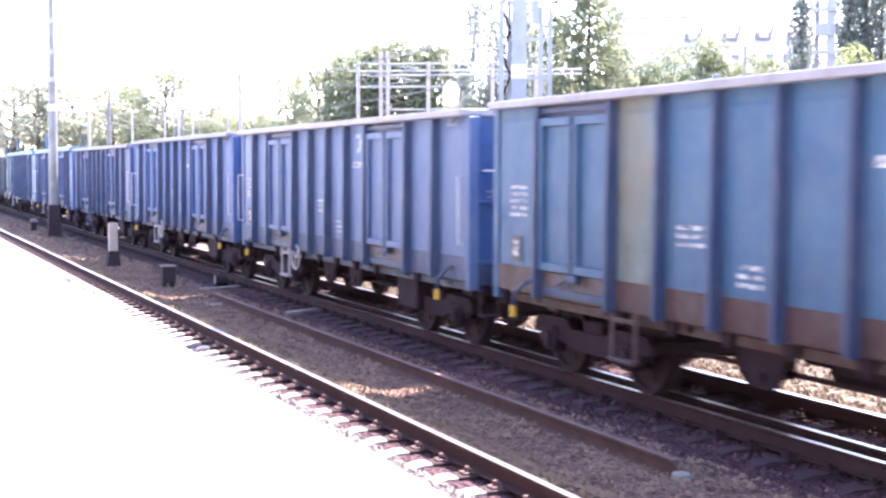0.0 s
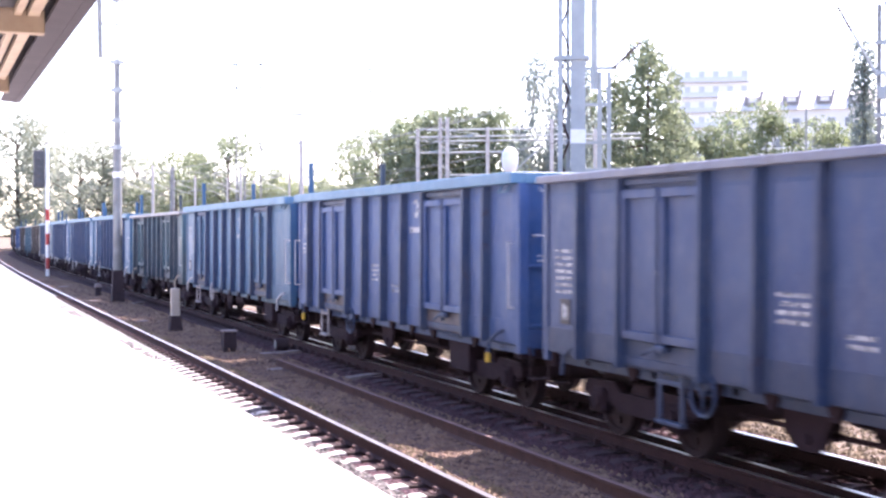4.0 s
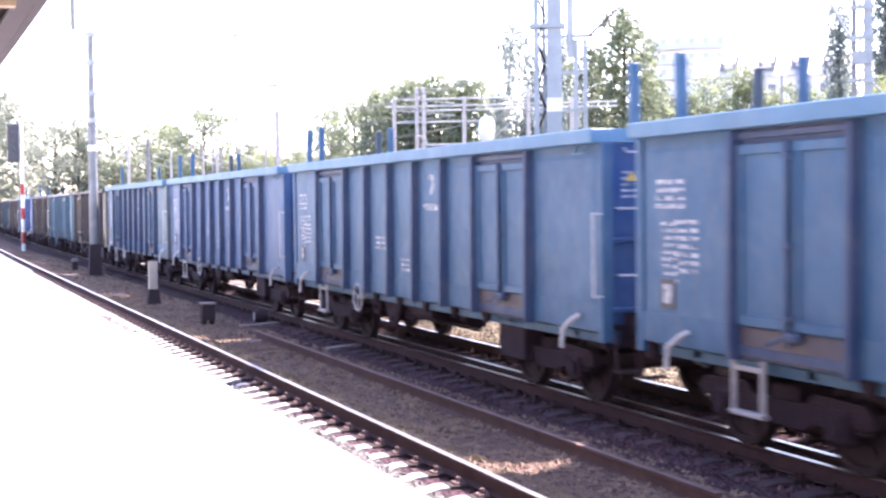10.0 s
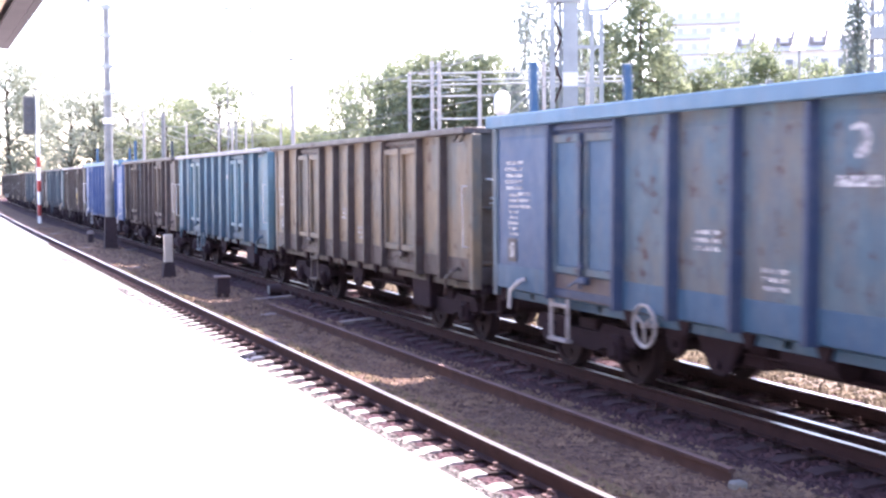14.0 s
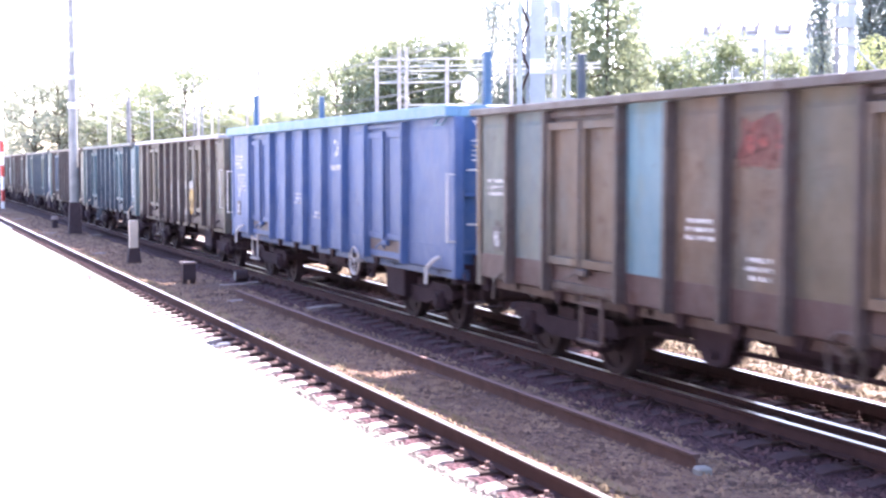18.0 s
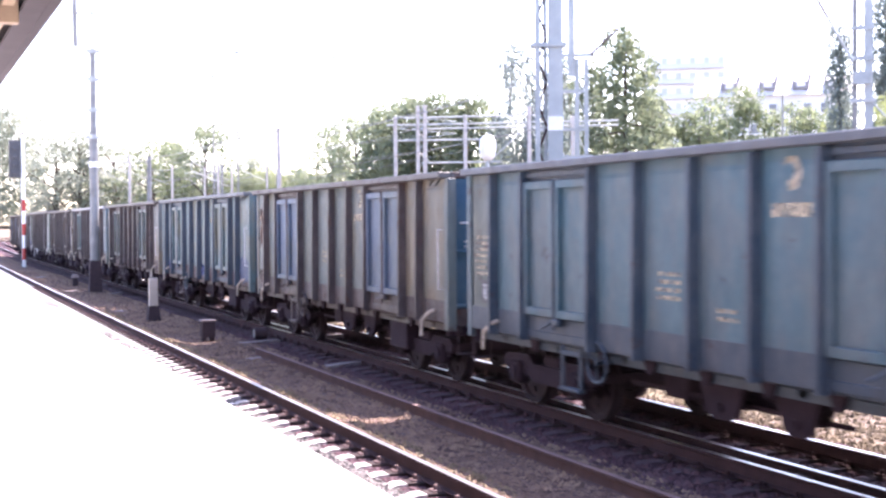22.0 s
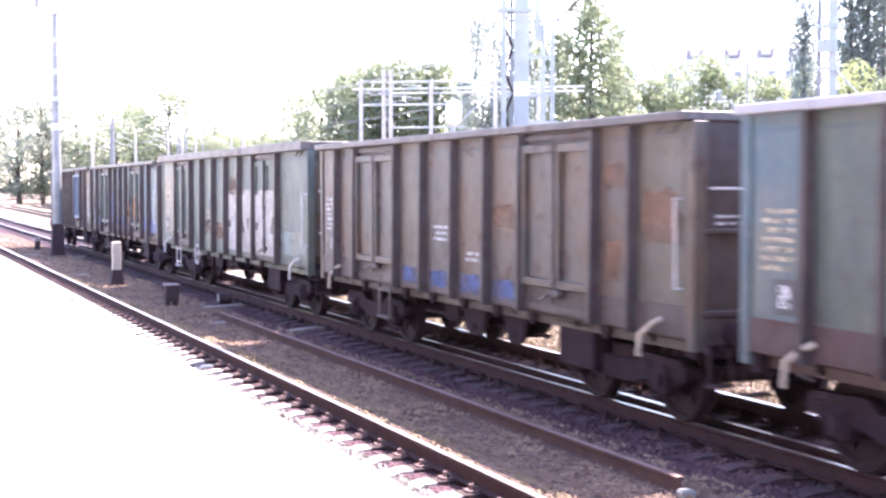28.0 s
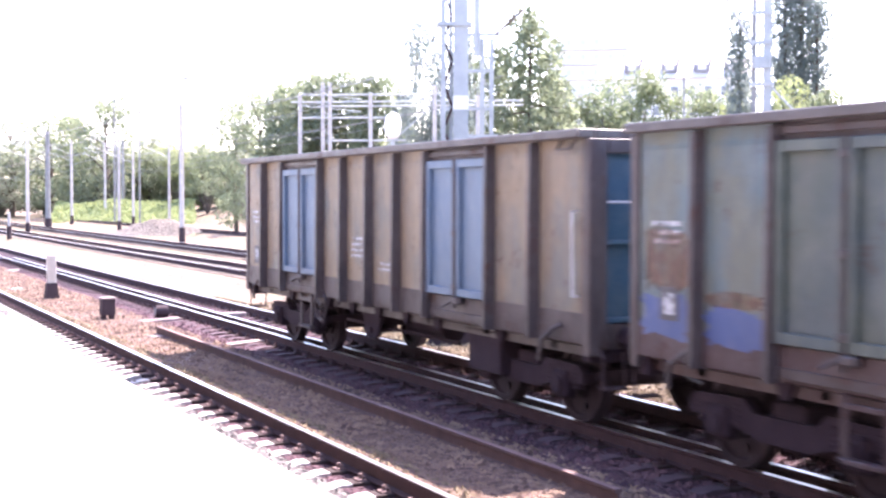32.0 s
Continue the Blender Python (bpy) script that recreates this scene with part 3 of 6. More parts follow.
CE, CZ, C_END = 1.74, 5.0, 26.3


def skew(sh):
    """Shears the canopy in towards the platform with distance, to fit the camera's view."""
    sh.v = [(x - 0.0106 * max(y, -40.0), y, z) for x, y, z in sh.v]
    return sh


# The run behind the camera is unseen, added to cut sky light.
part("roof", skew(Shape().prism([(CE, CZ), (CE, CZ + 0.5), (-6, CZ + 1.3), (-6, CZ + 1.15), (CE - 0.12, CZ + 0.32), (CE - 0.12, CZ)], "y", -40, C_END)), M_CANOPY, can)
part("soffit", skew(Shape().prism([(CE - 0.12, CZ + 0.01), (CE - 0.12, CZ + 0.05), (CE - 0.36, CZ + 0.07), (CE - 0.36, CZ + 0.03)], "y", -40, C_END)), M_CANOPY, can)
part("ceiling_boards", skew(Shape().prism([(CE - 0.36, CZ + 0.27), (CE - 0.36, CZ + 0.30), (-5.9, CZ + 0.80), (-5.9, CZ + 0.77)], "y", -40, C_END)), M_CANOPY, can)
for i in range(9):
    y = 23.3 - 6.9 * i
    part("beam", skew(Shape().box(-5.5, CE - 0.37, y, y + 0.18, 4.90, 5.19, 0.01)), M_TIMBER, can)
for x, wd in ((1.17, 0.14), (1.02, 0.09), (0.35, 0.12), (-0.45, 0.12)):
    part("batten", skew(Shape().box(x, x + wd, -40, C_END - 0.2, 5.10, 5.19, 0.006)), M_TIMBER, can)
for y in (-32, -20, -8, 4.0, 16.0, 25.0):
    part("column", Shape().box(-3.1, -2.85, y, y + 0.25, PLAT_Z, CZ + 0.6, 0.02), M_CANOPY, can)

# unseen plain walls, added behind the platform to cut low sky light
blocker = tagged(empty("station_wall"), "unseen grey wall added behind the platform to block sky light", "wall", kind="structure")
part("back_wall", Shape().box(-12.4, -12.0, -40, 45, -0.5, 9.0), M_WALL, blocker)
part("end_wall", Shape().box(-12.4, 2.2, -40.4, -40.0, -0.5, 9.0), M_WALL, blocker)
# ---- wagons ----
# A: long wagon; B and C: short and lower ones; D: short, with the deep rim of the long ones; E: B, a little higher; F: short and high, thin rim
LIP = {"A": 13.25, "B": 11.70, "C": 11.70, "D": 11.70, "E": 11.70, "F": 11.70}
PITCH = {"A": 14.09, "B": 12.53, "C": 12.53, "D": 12.53, "E": 12.53, "F": 12.53}
RIM_TOPS = {"A": 3.37, "B": 3.265, "C": 3.265, "D": 3.37, "E": 3.33, "F": 3.37}
RIM_LOWS = {"A": 3.20, "B": 3.17, "C": 3.17, "D": 3.21, "E": 3.235, "F": 3.275}
SIDE_LOW = 1.0
FACE = 1.335      # outer face of the side plates
RIM_X = 1.485     # outer edge of the top rim


def layout(kind):
    """Cells of a side from one end to the other: (start, end, what)."""
    if kind == "A":
        w = [("end", 1.84), ("door", 1.75)] + [("panel", 1.192)] * 5 + [("door", 1.75), ("end", 1.84)]
    elif kind in "CD":
        w = [("end", 1.06), ("end", 0.80), ("door", 1.81), ("panel", 1.03), ("panel", 1.08), ("panel", 1.12), ("panel", 1.08), ("door", 1.85), ("end", 0.98), ("end", 0.93)]
    elif kind == "F":
        w = [("end", 1.25), ("door", 1.71)] + [("panel", 0.98)] * 6 + [("door", 1.71), ("end", 1.25)]
    else:
        w = [("end", 1.02), ("end", 1.02), ("door", 1.70)] + [("panel", 0.955)] * 4 + [("door", 1.70), ("end", 1.02), ("end", 1.02)]
    total = sum(b for _, b in w)
    k = (LIP[kind] - 0.06) / total
    y, out = -(LIP[kind] - 0.06) / 2, []
    for a, b in w:
        out.append((y, y + b * k, a))
        y += b * k
    return out


def side_meshes(kind):
    """Meshes of one side (facing -x), shared by all wagons of that kind: list of (name, mesh, role)."""
    out = []
    half = (LIP[kind] - 0.06) / 2
    cells = layout(kind)
    low, RIM_LOW = SIDE_LOW + 0.02, RIM_LOWS[kind]
    deep = 0.052 if kind == "A" else 0.082
    for a, b, what in cells:
        sh = Shape()
        if what == "panel" or what == "end":
            # pressed plate: shallow field inside a flat border
            sh.box(-FACE, -FACE + 0.05, a + 0.004, b - 0.004, low, RIM_LOW + 0.01)
            m = 0.11
            f = FACE + 0.012
            sh.add([(-FACE, a + m, low + 0.12), (-FACE, b - m, low + 0.12), (-FACE, b - m, RIM_LOW - 0.12), (-FACE, a + m, RIM_LOW - 0.12),
                    (-f, a + m + 0.05, low + 0.17), (-f, b - m - 0.05, low + 0.17), (-f, b - m - 0.05, RIM_LOW - 0.17), (-f, a + m + 0.05, RIM_LOW - 0.17)],
                   [(0, 1, 5, 4), (1, 2, 6, 5), (2, 3, 7, 6), (3, 0, 4, 7), (4, 5, 6, 7)])
            out.append(("side_panel", sh.mesh("side_panel", M_STEEL_DARK), "side"))
        else:
            mid = (a + b) / 2
            sh.box(-FACE, -FACE + 0.05, a + 0.004, b - 0.004, low, RIM_LOW + 0.01)
            sh.box(-FACE - 0.045, -FACE, a + 0.02, b - 0.02, RIM_LOW - 0.10, RIM_LOW - 0.03, 0.008)
            sh.box(-FACE - 0.035, -FACE, a + 0.02, b - 0.02, low, low + 0.10, 0.008)
            out.append(("door_frame", sh.mesh("door_frame", M_STEEL_DARK), "rib"))
            for p, q in ((a + 0.05, mid - 0.035), (mid + 0.035, b - 0.05)):
                sh = Shape()
                z0, z1, x = low + 0.30, RIM_LOW - 0.15, FACE + 0.004
                sh.box(-x - 0.022, -x, p, q, z0, z1, 0.006)
                for u, w in ((p, p + 0.085), (q - 0.085, q)):
                    sh.box(-x - deep, -x - 0.022, u, w, z0, z1, 0.008, 1)
                sh.box(-x - deep, -x - 0.022, p + 0.085, q - 0.085, z1 - 0.10, z1, 0.008, 1)
                sh.box(-x - deep, -x - 0.022, p + 0.085, q - 0.085, z0, z0 + 0.10, 0.008, 1)
                out.append(("door_leaf", sh.mesh("door_leaf", [M_STEEL_DARK, M_STEEL_DARK]), "door"))
            sh = Shape()
            sh.tube((-FACE - 0.085, mid, low + 0.15), (-FACE - 0.085, mid, RIM_LOW - 0.14), 0.022, 6)
            for zz in (low + 0.42, 2.1, RIM_LOW - 0.28):
                sh.box(-FACE - 0.11, -FACE - 0.02, mid - 0.05, mid + 0.05, zz - 0.035, zz + 0.035, 0.01)
            sh.box(-FACE - 0.12, -FACE - 0.03, mid - 0.16, mid + 0.03, low + 0.20, low + 0.29, 0.02)
            sh.tube((-FACE - 0.10, mid, low + 0.26), (-FACE - 0.14, mid + 0.22, low + 0.16), 0.02, 5)
            out.append(("door_lock_bar", sh.mesh("door_lock_bar", M_STEEL_DARK), "rib"))
    # ribs at the cell borders: hat section, a little deeper at the foot
    for a, b, what in cells[:-1]:
        sh = Shape()
        y, w, t = b, 0.050, 0.030
        x0, d0, d1 = FACE - 0.004, 0.120, 0.142
        z0, z1 = SIDE_LOW - 0.02, RIM_LOW - 0.002
        sh.add([(-x0, y - w, z0), (-x0 - d1, y - t, z0), (-x0 - d1, y + t, z0), (-x0, y + w, z0),
                (-x0, y - w, z1 - 0.08), (-x0 - d0, y - t, z1 - 0.02), (-x0 - d0, y + t, z1 - 0.02), (-x0, y + w, z1 - 0.08),
                (-x0, y - w, z1), (-x0, y + w, z1)],
               [(0, 4, 5, 1), (1, 5, 6, 2), (2, 6, 7, 3), (0, 1, 2, 3), (4, 8, 5), (5, 8, 9, 6), (6, 9, 7)])
        out.append(("rib", sh.mesh("rib", M_STEEL_DARK), "rib"))
    for s in (-1, 1):
        sh = Shape().box(-FACE - 0.03, -FACE + 0.12, s * half - 0.07, s * half + 0.07, SIDE_LOW - 0.12, RIM_LOW, 0.012)
        out.append(("corner_post", sh.mesh("corner_post", M_STEEL_DARK), "post"))
    sh = Shape().prism([(-1.20, SIDE_LOW - 0.15), (-1.10, SIDE_LOW - 0.15), (-1.10, SIDE_LOW + 0.012), (-1.27, SIDE_LOW + 0.012), (-1.27, SIDE_LOW - 0.02), (-1.20, SIDE_LOW - 0.05)], "y", -half, half)
    out.append(("side_sill", sh.mesh("side_sill", M_STEEL_DARK), "sill"))
    # plain plate along the foot of the side, between the ribs
    for a, b, what in cells:
        sh = Shape().box(-FACE - 0.018, -FACE - 0.001, a + 0.052, b - 0.052, SIDE_LOW + 0.004, 1.325 if what != "door" else 1.30, 0.004)
        out.append(("sill_plate", sh.mesh("sill_plate", M_STEEL_DARK), "door_sill" if what == "door" else "sill"))
    # brackets below the sill
    for a, b, what in cells[1:-2]:
        sh = Shape().prism([(b - 0.12, SIDE_LOW - 0.02), (b + 0.12, SIDE_LOW - 0.02), (b + 0.05, SIDE_LOW - 0.18), (b - 0.05, SIDE_LOW - 0.18)], "x", -1.25, -1.205)
        out.append(("bracket", sh.mesh("bracket", M_STEEL_DARK), "under"))
    return out


def rim_mesh(kind):
    half = LIP[kind] / 2
    RIM_LOW, RIM_TOP = RIM_LOWS[kind], RIM_TOPS[kind]
    sh = Shape()
    c = 0.012
    sh.box(-RIM_X, -FACE + 0.06, -half, half, RIM_LOW, RIM_TOP, c)
    sh.box(FACE - 0.06, RIM_X, -half, half, RIM_LOW, RIM_TOP, c)
    for s in (-1, 1):
        a, b = sorted((s * half, s * (half - 0.17)))
        sh.box(-FACE + 0.06, FACE - 0.06, a, b, RIM_LOW, RIM_TOP, c)
    return sh.mesh("rim", M_STEEL_DARK)


def end_mesh(kind):
    """The end wall towards -y."""
    y = -(LIP[kind] - 0.06) / 2
    sh = Shape()
    sh.box(-FACE + 0.02, FACE - 0.02, y + 0.02, y + 0.07, SIDE_LOW - 0.05, RIM_LOWS[kind] + 0.01)
    return sh.mesh("end_wall", M_STEEL_DARK)


def end_beam_mesh(kind):
    y = -(LIP[kind] - 0.06) / 2
    out = []
    for z, h in ((1.22, 0.06), (2.05, 0.05)):
        out.append(Shape().box(-FACE + 0.05, FACE - 0.05, y - 0.045, y + 0.02, z, z + h, 0.01).mesh("end_beam", M_STEEL_DARK))
    return out


def floor_mesh(kind):
    half = (LIP[kind] - 0.06) / 2
    sh = Shape()
    sh.box(-FACE + 0.05, FACE - 0.05, -half + 0.05, half - 0.05, 1.06, 1.14)
    sh.box(-0.45, -0.28, -half + 0.05, half - 0.05, 0.82, 1.06)
    sh.box(0.28, 0.45, -half + 0.05, half - 0.05, 0.82, 1.06)
    for i in range(7):
        y = -half + 0.9 + i * (2 * half - 1.8) / 6
        sh.box(-1.2, 1.2, y - 0.06, y + 0.06, 0.88, 1.06)
    for s in (-1, 1):
        a, b = sorted((s * half, s * (half - 0.16)))
        sh.box(-1.30, 1.30, a, b, 0.80, 1.08, 0.015)
    # brake gear and air tank
    sh.tube((-0.55, -1.1, 0.72), (-0.55, 0.1, 0.72), 0.19, 12)
    sh.tube((0.2, 0.6, 0.66), (0.2, 1.5, 0.66), 0.16, 10)
    sh.box(-0.95, -0.60, 0.7, 1.2, 0.55, 0.88, 0.02)
    sh.tube((-0.9, -2.0, 0.62), (-0.9, 2.0, 0.62), 0.03, 6)
    return sh.mesh("underframe", M_STEEL_DARK)


# brake hangers between the bogies: middle, half width at the top, half width at the foot, foot height
GEAR = {"A": ((1.38, 0.48, 0.15, 0.43), (2.25, 0.22, 0.14, 0.56)), "B": ((0.62, 0.40, 0.20, 0.46),), "C": ((-0.12, 0.42, 0.26, 0.47), (-1.38, 0.36, 0.20, 0.47)),
        "D": ((0.62, 0.40, 0.20, 0.46),), "E": ((0.85, 0.40, 0.20, 0.46), (-0.55, 0.36, 0.22, 0.50)), "F": ((0.62, 0.40, 0.20, 0.46),)}


def hanger_mesh(mid, top, foot, low):
    """A plate hanger below the floor, with a pin and a flange round its edge."""
    sh = Shape().prism([(mid - top, 0.92), (mid + top, 0.92), (mid + foot, low + 0.06), (mid + 0.6 * foot, low), (mid - 0.6 * foot, low), (mid - foot, low + 0.06)], "x", -1.08, -1.02)
    for side in (-1, 1):
        sh.tube((-1.05, mid + side * top * 0.96, 0.90), (-1.05, mid + side * foot, low + 0.05), 0.035, 6)
    sh.tube((-1.12, mid, low + 0.12), (-0.7, mid, low + 0.12), 0.05, 10)
    return sh.mesh("brake_hanger", M_STEEL_DARK)


def tank_mesh(y0, y1):
    sh = Shape().tube((-0.98, y0, 0.80), (-0.98, y1, 0.80), 0.17, 14)
    for y in (y0 + 0.15, y1 - 0.15):
        sh.box(-1.16, -0.80, y - 0.025, y + 0.025, 0.80, 1.05)
    sh.tube((-1.0, y1, 0.70), (-1.0, y1 + 0.85, 0.70), 0.018, 5)
    return sh.mesh("air_tank", M_STEEL_DARK)


def guard_box_mesh():
    """The tall box at the inner end of a bogie."""
    return Shape().box(-1.18, -0.86, 0.34, 1.18, 0.40, 0.90, 0.02).box(-1.20, -0.84, 0.32, 1.20, 0.90, 0.93, 0.006).mesh("guard_box", M_STEEL_DARK)


def wheelset_mesh():
    sh = Shape()
    for s in (-1, 1):
        x = s * GAUGE
        prof = [(0.0, 0.09), (0.06, 0.09), (0.06, 0.16), (0.03, 0.18), (0.03, 0.36), (0.067, 0.38), (0.067, 0.455), (-0.03, 0.462), (-0.045, 0.487), (-0.068, 0.485), (-0.068, 0.38), (-0.02, 0.36), (-0.02, 0.18), (-0.06, 0.16), (-0.06, 0.09)]
        n = 28
        pts = []
        for i in range(n):
            t = 2 * math.pi * i / n
            pts += [(x + s * px, pr * math.cos(t), pr * math.sin(t)) for px, pr in prof]
        k = len(prof)
        f = [(i * k + j, i * k + (j + 1) % k, ((i + 1) % n) * k + (j + 1) % k, ((i + 1) % n) * k + j) for i in range(n) for j in range(k)]
        sh.add(pts, f)
    sh.tube((-1.0, 0, 0), (1.0, 0, 0), 0.085, 12)
    for s in (-1, 1):
        for i in range(5):
            t = 2 * math.pi * i / 5
            sh.tube((s * (GAUGE + 0.02), 0.27 * math.cos(t), 0.27 * math.sin(t)), (s * (GAUGE + 0.05), 0.27 * math.cos(t), 0.27 * math.sin(t)), 0.045, 8)
    return sh.mesh("wheelset", M_WHEEL, False)


def bogie_frame_mesh():
    sh = Shape()
    for s in (-1, 1):
        o = [(-1.35, 0.62), (-1.25, 0.70), (-0.55, 0.72), (-0.4, 0.60), (0.4, 0.60), (0.55, 0.72), (1.25, 0.70), (1.35, 0.62), (1.35, 0.50), (1.1, 0.50), (0.6, 0.44), (0.35, 0.36), (-0.35, 0.36), (-0.6, 0.44), (-1.1, 0.50), (-1.35, 0.50)]
        a, b = sorted((s * 0.94, s * 1.06))
        sh.prism(o, "x", a, b)
    sh.box(-1.0, 1.0, -0.22, 0.22, 0.42, 0.74, 0.02)
    for y in (-1.32, 1.32):
        sh.box(-0.95, 0.95, y - 0.05, y + 0.05, 0.52, 0.64)
    return sh.mesh("bogie_frame", M_STEEL_DARK)


def axlebox_mesh():
    sh = Shape().box(-1.12, -0.93, -0.16, 0.16, 0.30, 0.62, 0.04)
    sh.tube((-1.15, 0, 0.46), (-1.12, 0, 0.46), 0.10, 12)
    return sh.mesh("axlebox", M_STEEL_DARK)


def spring_mesh():
    """A ridged coil spring as one turned body."""
    n, prof = 8, [(0.0, 0.42)]
    for i in range(5):
        z = 0.42 + i * 0.05
        prof += [(0.055, z), (0.078, z + 0.012), (0.078, z + 0.026), (0.055, z + 0.04)]
    prof.append((0.0, 0.66))
    pts = [(-1.0 + r * math.cos(2 * math.pi * i / n), r * math.sin(2 * math.pi * i / n), z) for r, z in prof for i in range(n)]
    f = [(k * n + i, k * n + (i + 1) % n, (k + 1) * n + (i + 1) % n, (k + 1) * n + i) for k in range(len(prof) - 1) for i in range(n)]
    return Shape().add(pts, f).mesh("spring", M_STEEL_DARK)


def buffer_mesh():
    """A buffer pointing to -y from y = 0."""
    sh = Shape()
    sh.box(-0.17, 0.17, -0.03, 0.0, 0.89, 1.23, 0.02)
    sh.tube((0, 0, 1.06), (0, -0.24, 1.06), 0.12, 12)
    sh.tube((0, -0.22, 1.06), (0, -0.38, 1.06), 0.085, 12)
    sh.tube((0, -0.375, 1.06), (0, -0.40, 1.06), 0.23, 18)
    return sh.mesh("buffer", M_STEEL_DARK)


def coupler_mesh():
    sh = Shape().box(-0.09, 0.09, -0.32, 0.0, 0.98, 1.12, 0.02)
    sh.line([(0, -0.25, 1.02), (0, -0.38, 0.86), (0, -0.36, 0.70), (0, -0.22, 0.60)], 0.03)
    return sh.mesh("coupling", M_STEEL_DARK)


def hose_mesh():
    return Shape().line([(-0.35, 0.0, 0.92), (-0.32, -0.14, 0.78), (-0.25, -0.3, 0.62), (-0.18, -0.42, 0.58)], 0.022).mesh("air_hose", M_BLACK)


def step_mesh():
    """A pale hanging step frame below the sill."""
    sh = Shape()
    x = -1.37
    for y in (-0.235, 0.235):
        sh.box(x - 0.015, x + 0.015, y - 0.028, y + 0.028, 0.45, 1.0)
    sh.box(x - 0.05, x + 0.05, -0.262, 0.262, 0.45, 0.495, 0.008)
    sh.box(x - 0.02, x + 0.02, -0.262, 0.262, 0.88, 0.93, 0.008)
    return sh.mesh("step", M_STEPGREY)


def handwheel_mesh():
    sh = Shape().ring((-1.37, 0, 0.86), 0.235, 0.021, "x", 22)
    for i in range(3):
        t = 2 * math.pi * i / 3 + 0.5
        sh.tube((-1.37, 0, 0.86), (-1.37, 0.235 * math.cos(t), 0.86 + 0.235 * math.sin(t)), 0.013, 5)
    sh.tube((-1.39, 0, 0.86), (-1.05, 0, 0.86), 0.03, 6)
    return sh.mesh("handwheel", M_WHEELRING)


def handrail_mesh():
    sh = Shape()
    sh.line([(-1.36, 0, 2.38), (-1.47, 0, 2.38), (-1.47, 0, 1.42), (-1.36, 0, 1.42)], 0.017, 6)
    return sh.mesh("handrail", M_HANDRAIL)


def end_handrail_mesh():
    sh = Shape()
    sh.line([(-1.33, 0.24, 2.40), (-1.42, 0.24, 2.40), (-1.42, 0.22, 1.50), (-1.33, 0.22, 1.50)], 0.014, 6)
    return sh.mesh("handrail", M_HANDRAIL)


def lever_mesh():
    sh = Shape()
    sh.line([(-1.36, -0.26, 1.17), (-1.43, -0.20, 1.13), (-1.47, 0.0, 0.99), (-1.47, 0.03, 0.76)], 0.028, 6)
    return sh.mesh("hook", M_HANDRAIL)


def stake_mesh():
    sh = Shape().box(-0.055, 0.055, -0.05, 0.05, 2.2, 4.15, 0.01)
    return sh.mesh("stake", M_STEEL_DARK)


KIT = {}
for kd in ("A", "B", "C", "D", "E", "F"):
    KIT[kd] = dict(side=side_meshes(kd), rim=rim_mesh(kd), end=end_mesh(kd), beams=end_beam_mesh(kd), floor=floor_mesh(kd))
WHEELSET, BOGIE, AXLEBOX, BUFFER, COUPLER = wheelset_mesh(), bogie_frame_mesh(), axlebox_mesh(), buffer_mesh(), coupler_mesh()
SPRING, HOSE = spring_mesh(), hose_mesh()
HANDRAIL_END = end_handrail_mesh()
STEP, HANDWHEEL, HANDRAIL, LEVER, STAKE = step_mesh(), handwheel_mesh(), handrail_mesh(), lever_mesh(), stake_mesh()
GUARD_BOX = guard_box_mesh()
TANKS = {1: tank_mesh(-0.66, 0.20), -1: tank_mesh(-1.05, -0.20)}
HANGERS = {(kd, way): [hanger_mesh(way * g[0], *g[1:]) for g in GEAR[kd]] for kd in GEAR for way in (1, -1)}
HOOK_TIP = Shape().tube((-1.47, 0.03, 0.70), (-1.47, 0.03, 0.84), 0.040, 8).mesh("hook_tip", M_YELLOW)
HALF_TURN = pose(0, 0, 0, 0, 0, 180)


def marking(spec, x, w):
    """Small painted bars too fine to pick apart, as one part."""
    return tagged(part("marking", bars(spec, x), None, w, "faded white stencilled data in rows"), kind="stuff")


def bars(spec, x):
    """Rows of small painted bars: (y, z, width, height)."""
    sh = Shape()
    for y, z, w, h in spec:
        sh.box(x - 0.003, x, y - w / 2, y + w / 2, z - h / 2, z + h / 2)
    return sh.mesh("marking", M_MARK)


def text_block(y, z, rows, w, rng, h=0.045, gap=0.085):
    out = []
    for i in range(rows):
        p = y - w / 2
        while p < y + w / 2 - 0.05:
            q = rng.uniform(0.05, 0.2)
            q = min(q, y + w / 2 - p)
            out.append((p + q / 2, z - i * gap, q, h))
            p += q + rng.uniform(0.02, 0.05)
    return out


def emblem_mesh(y, z):
    """A plain pale swirl over a bar, where the operator's mark is."""
    x = -FACE - 0.0125
    sh = Shape()
    n = 14
    out = [(y + 0.15 * math.cos(0.7 + 4.3 * i / n), z + 0.16 * math.sin(0.7 + 4.3 * i / n)) for i in range(n + 1)]
    inn = [(y + 0.02 + 0.075 * math.cos(0.7 + 4.3 * i / n), z + 0.02 + 0.085 * math.sin(0.7 + 4.3 * i / n)) for i in range(n, -1, -1)]
    sh.prism(out + inn, "x", x - 0.004, x)
    return sh.mesh("emblem", M_MARK)


wheelsets = []


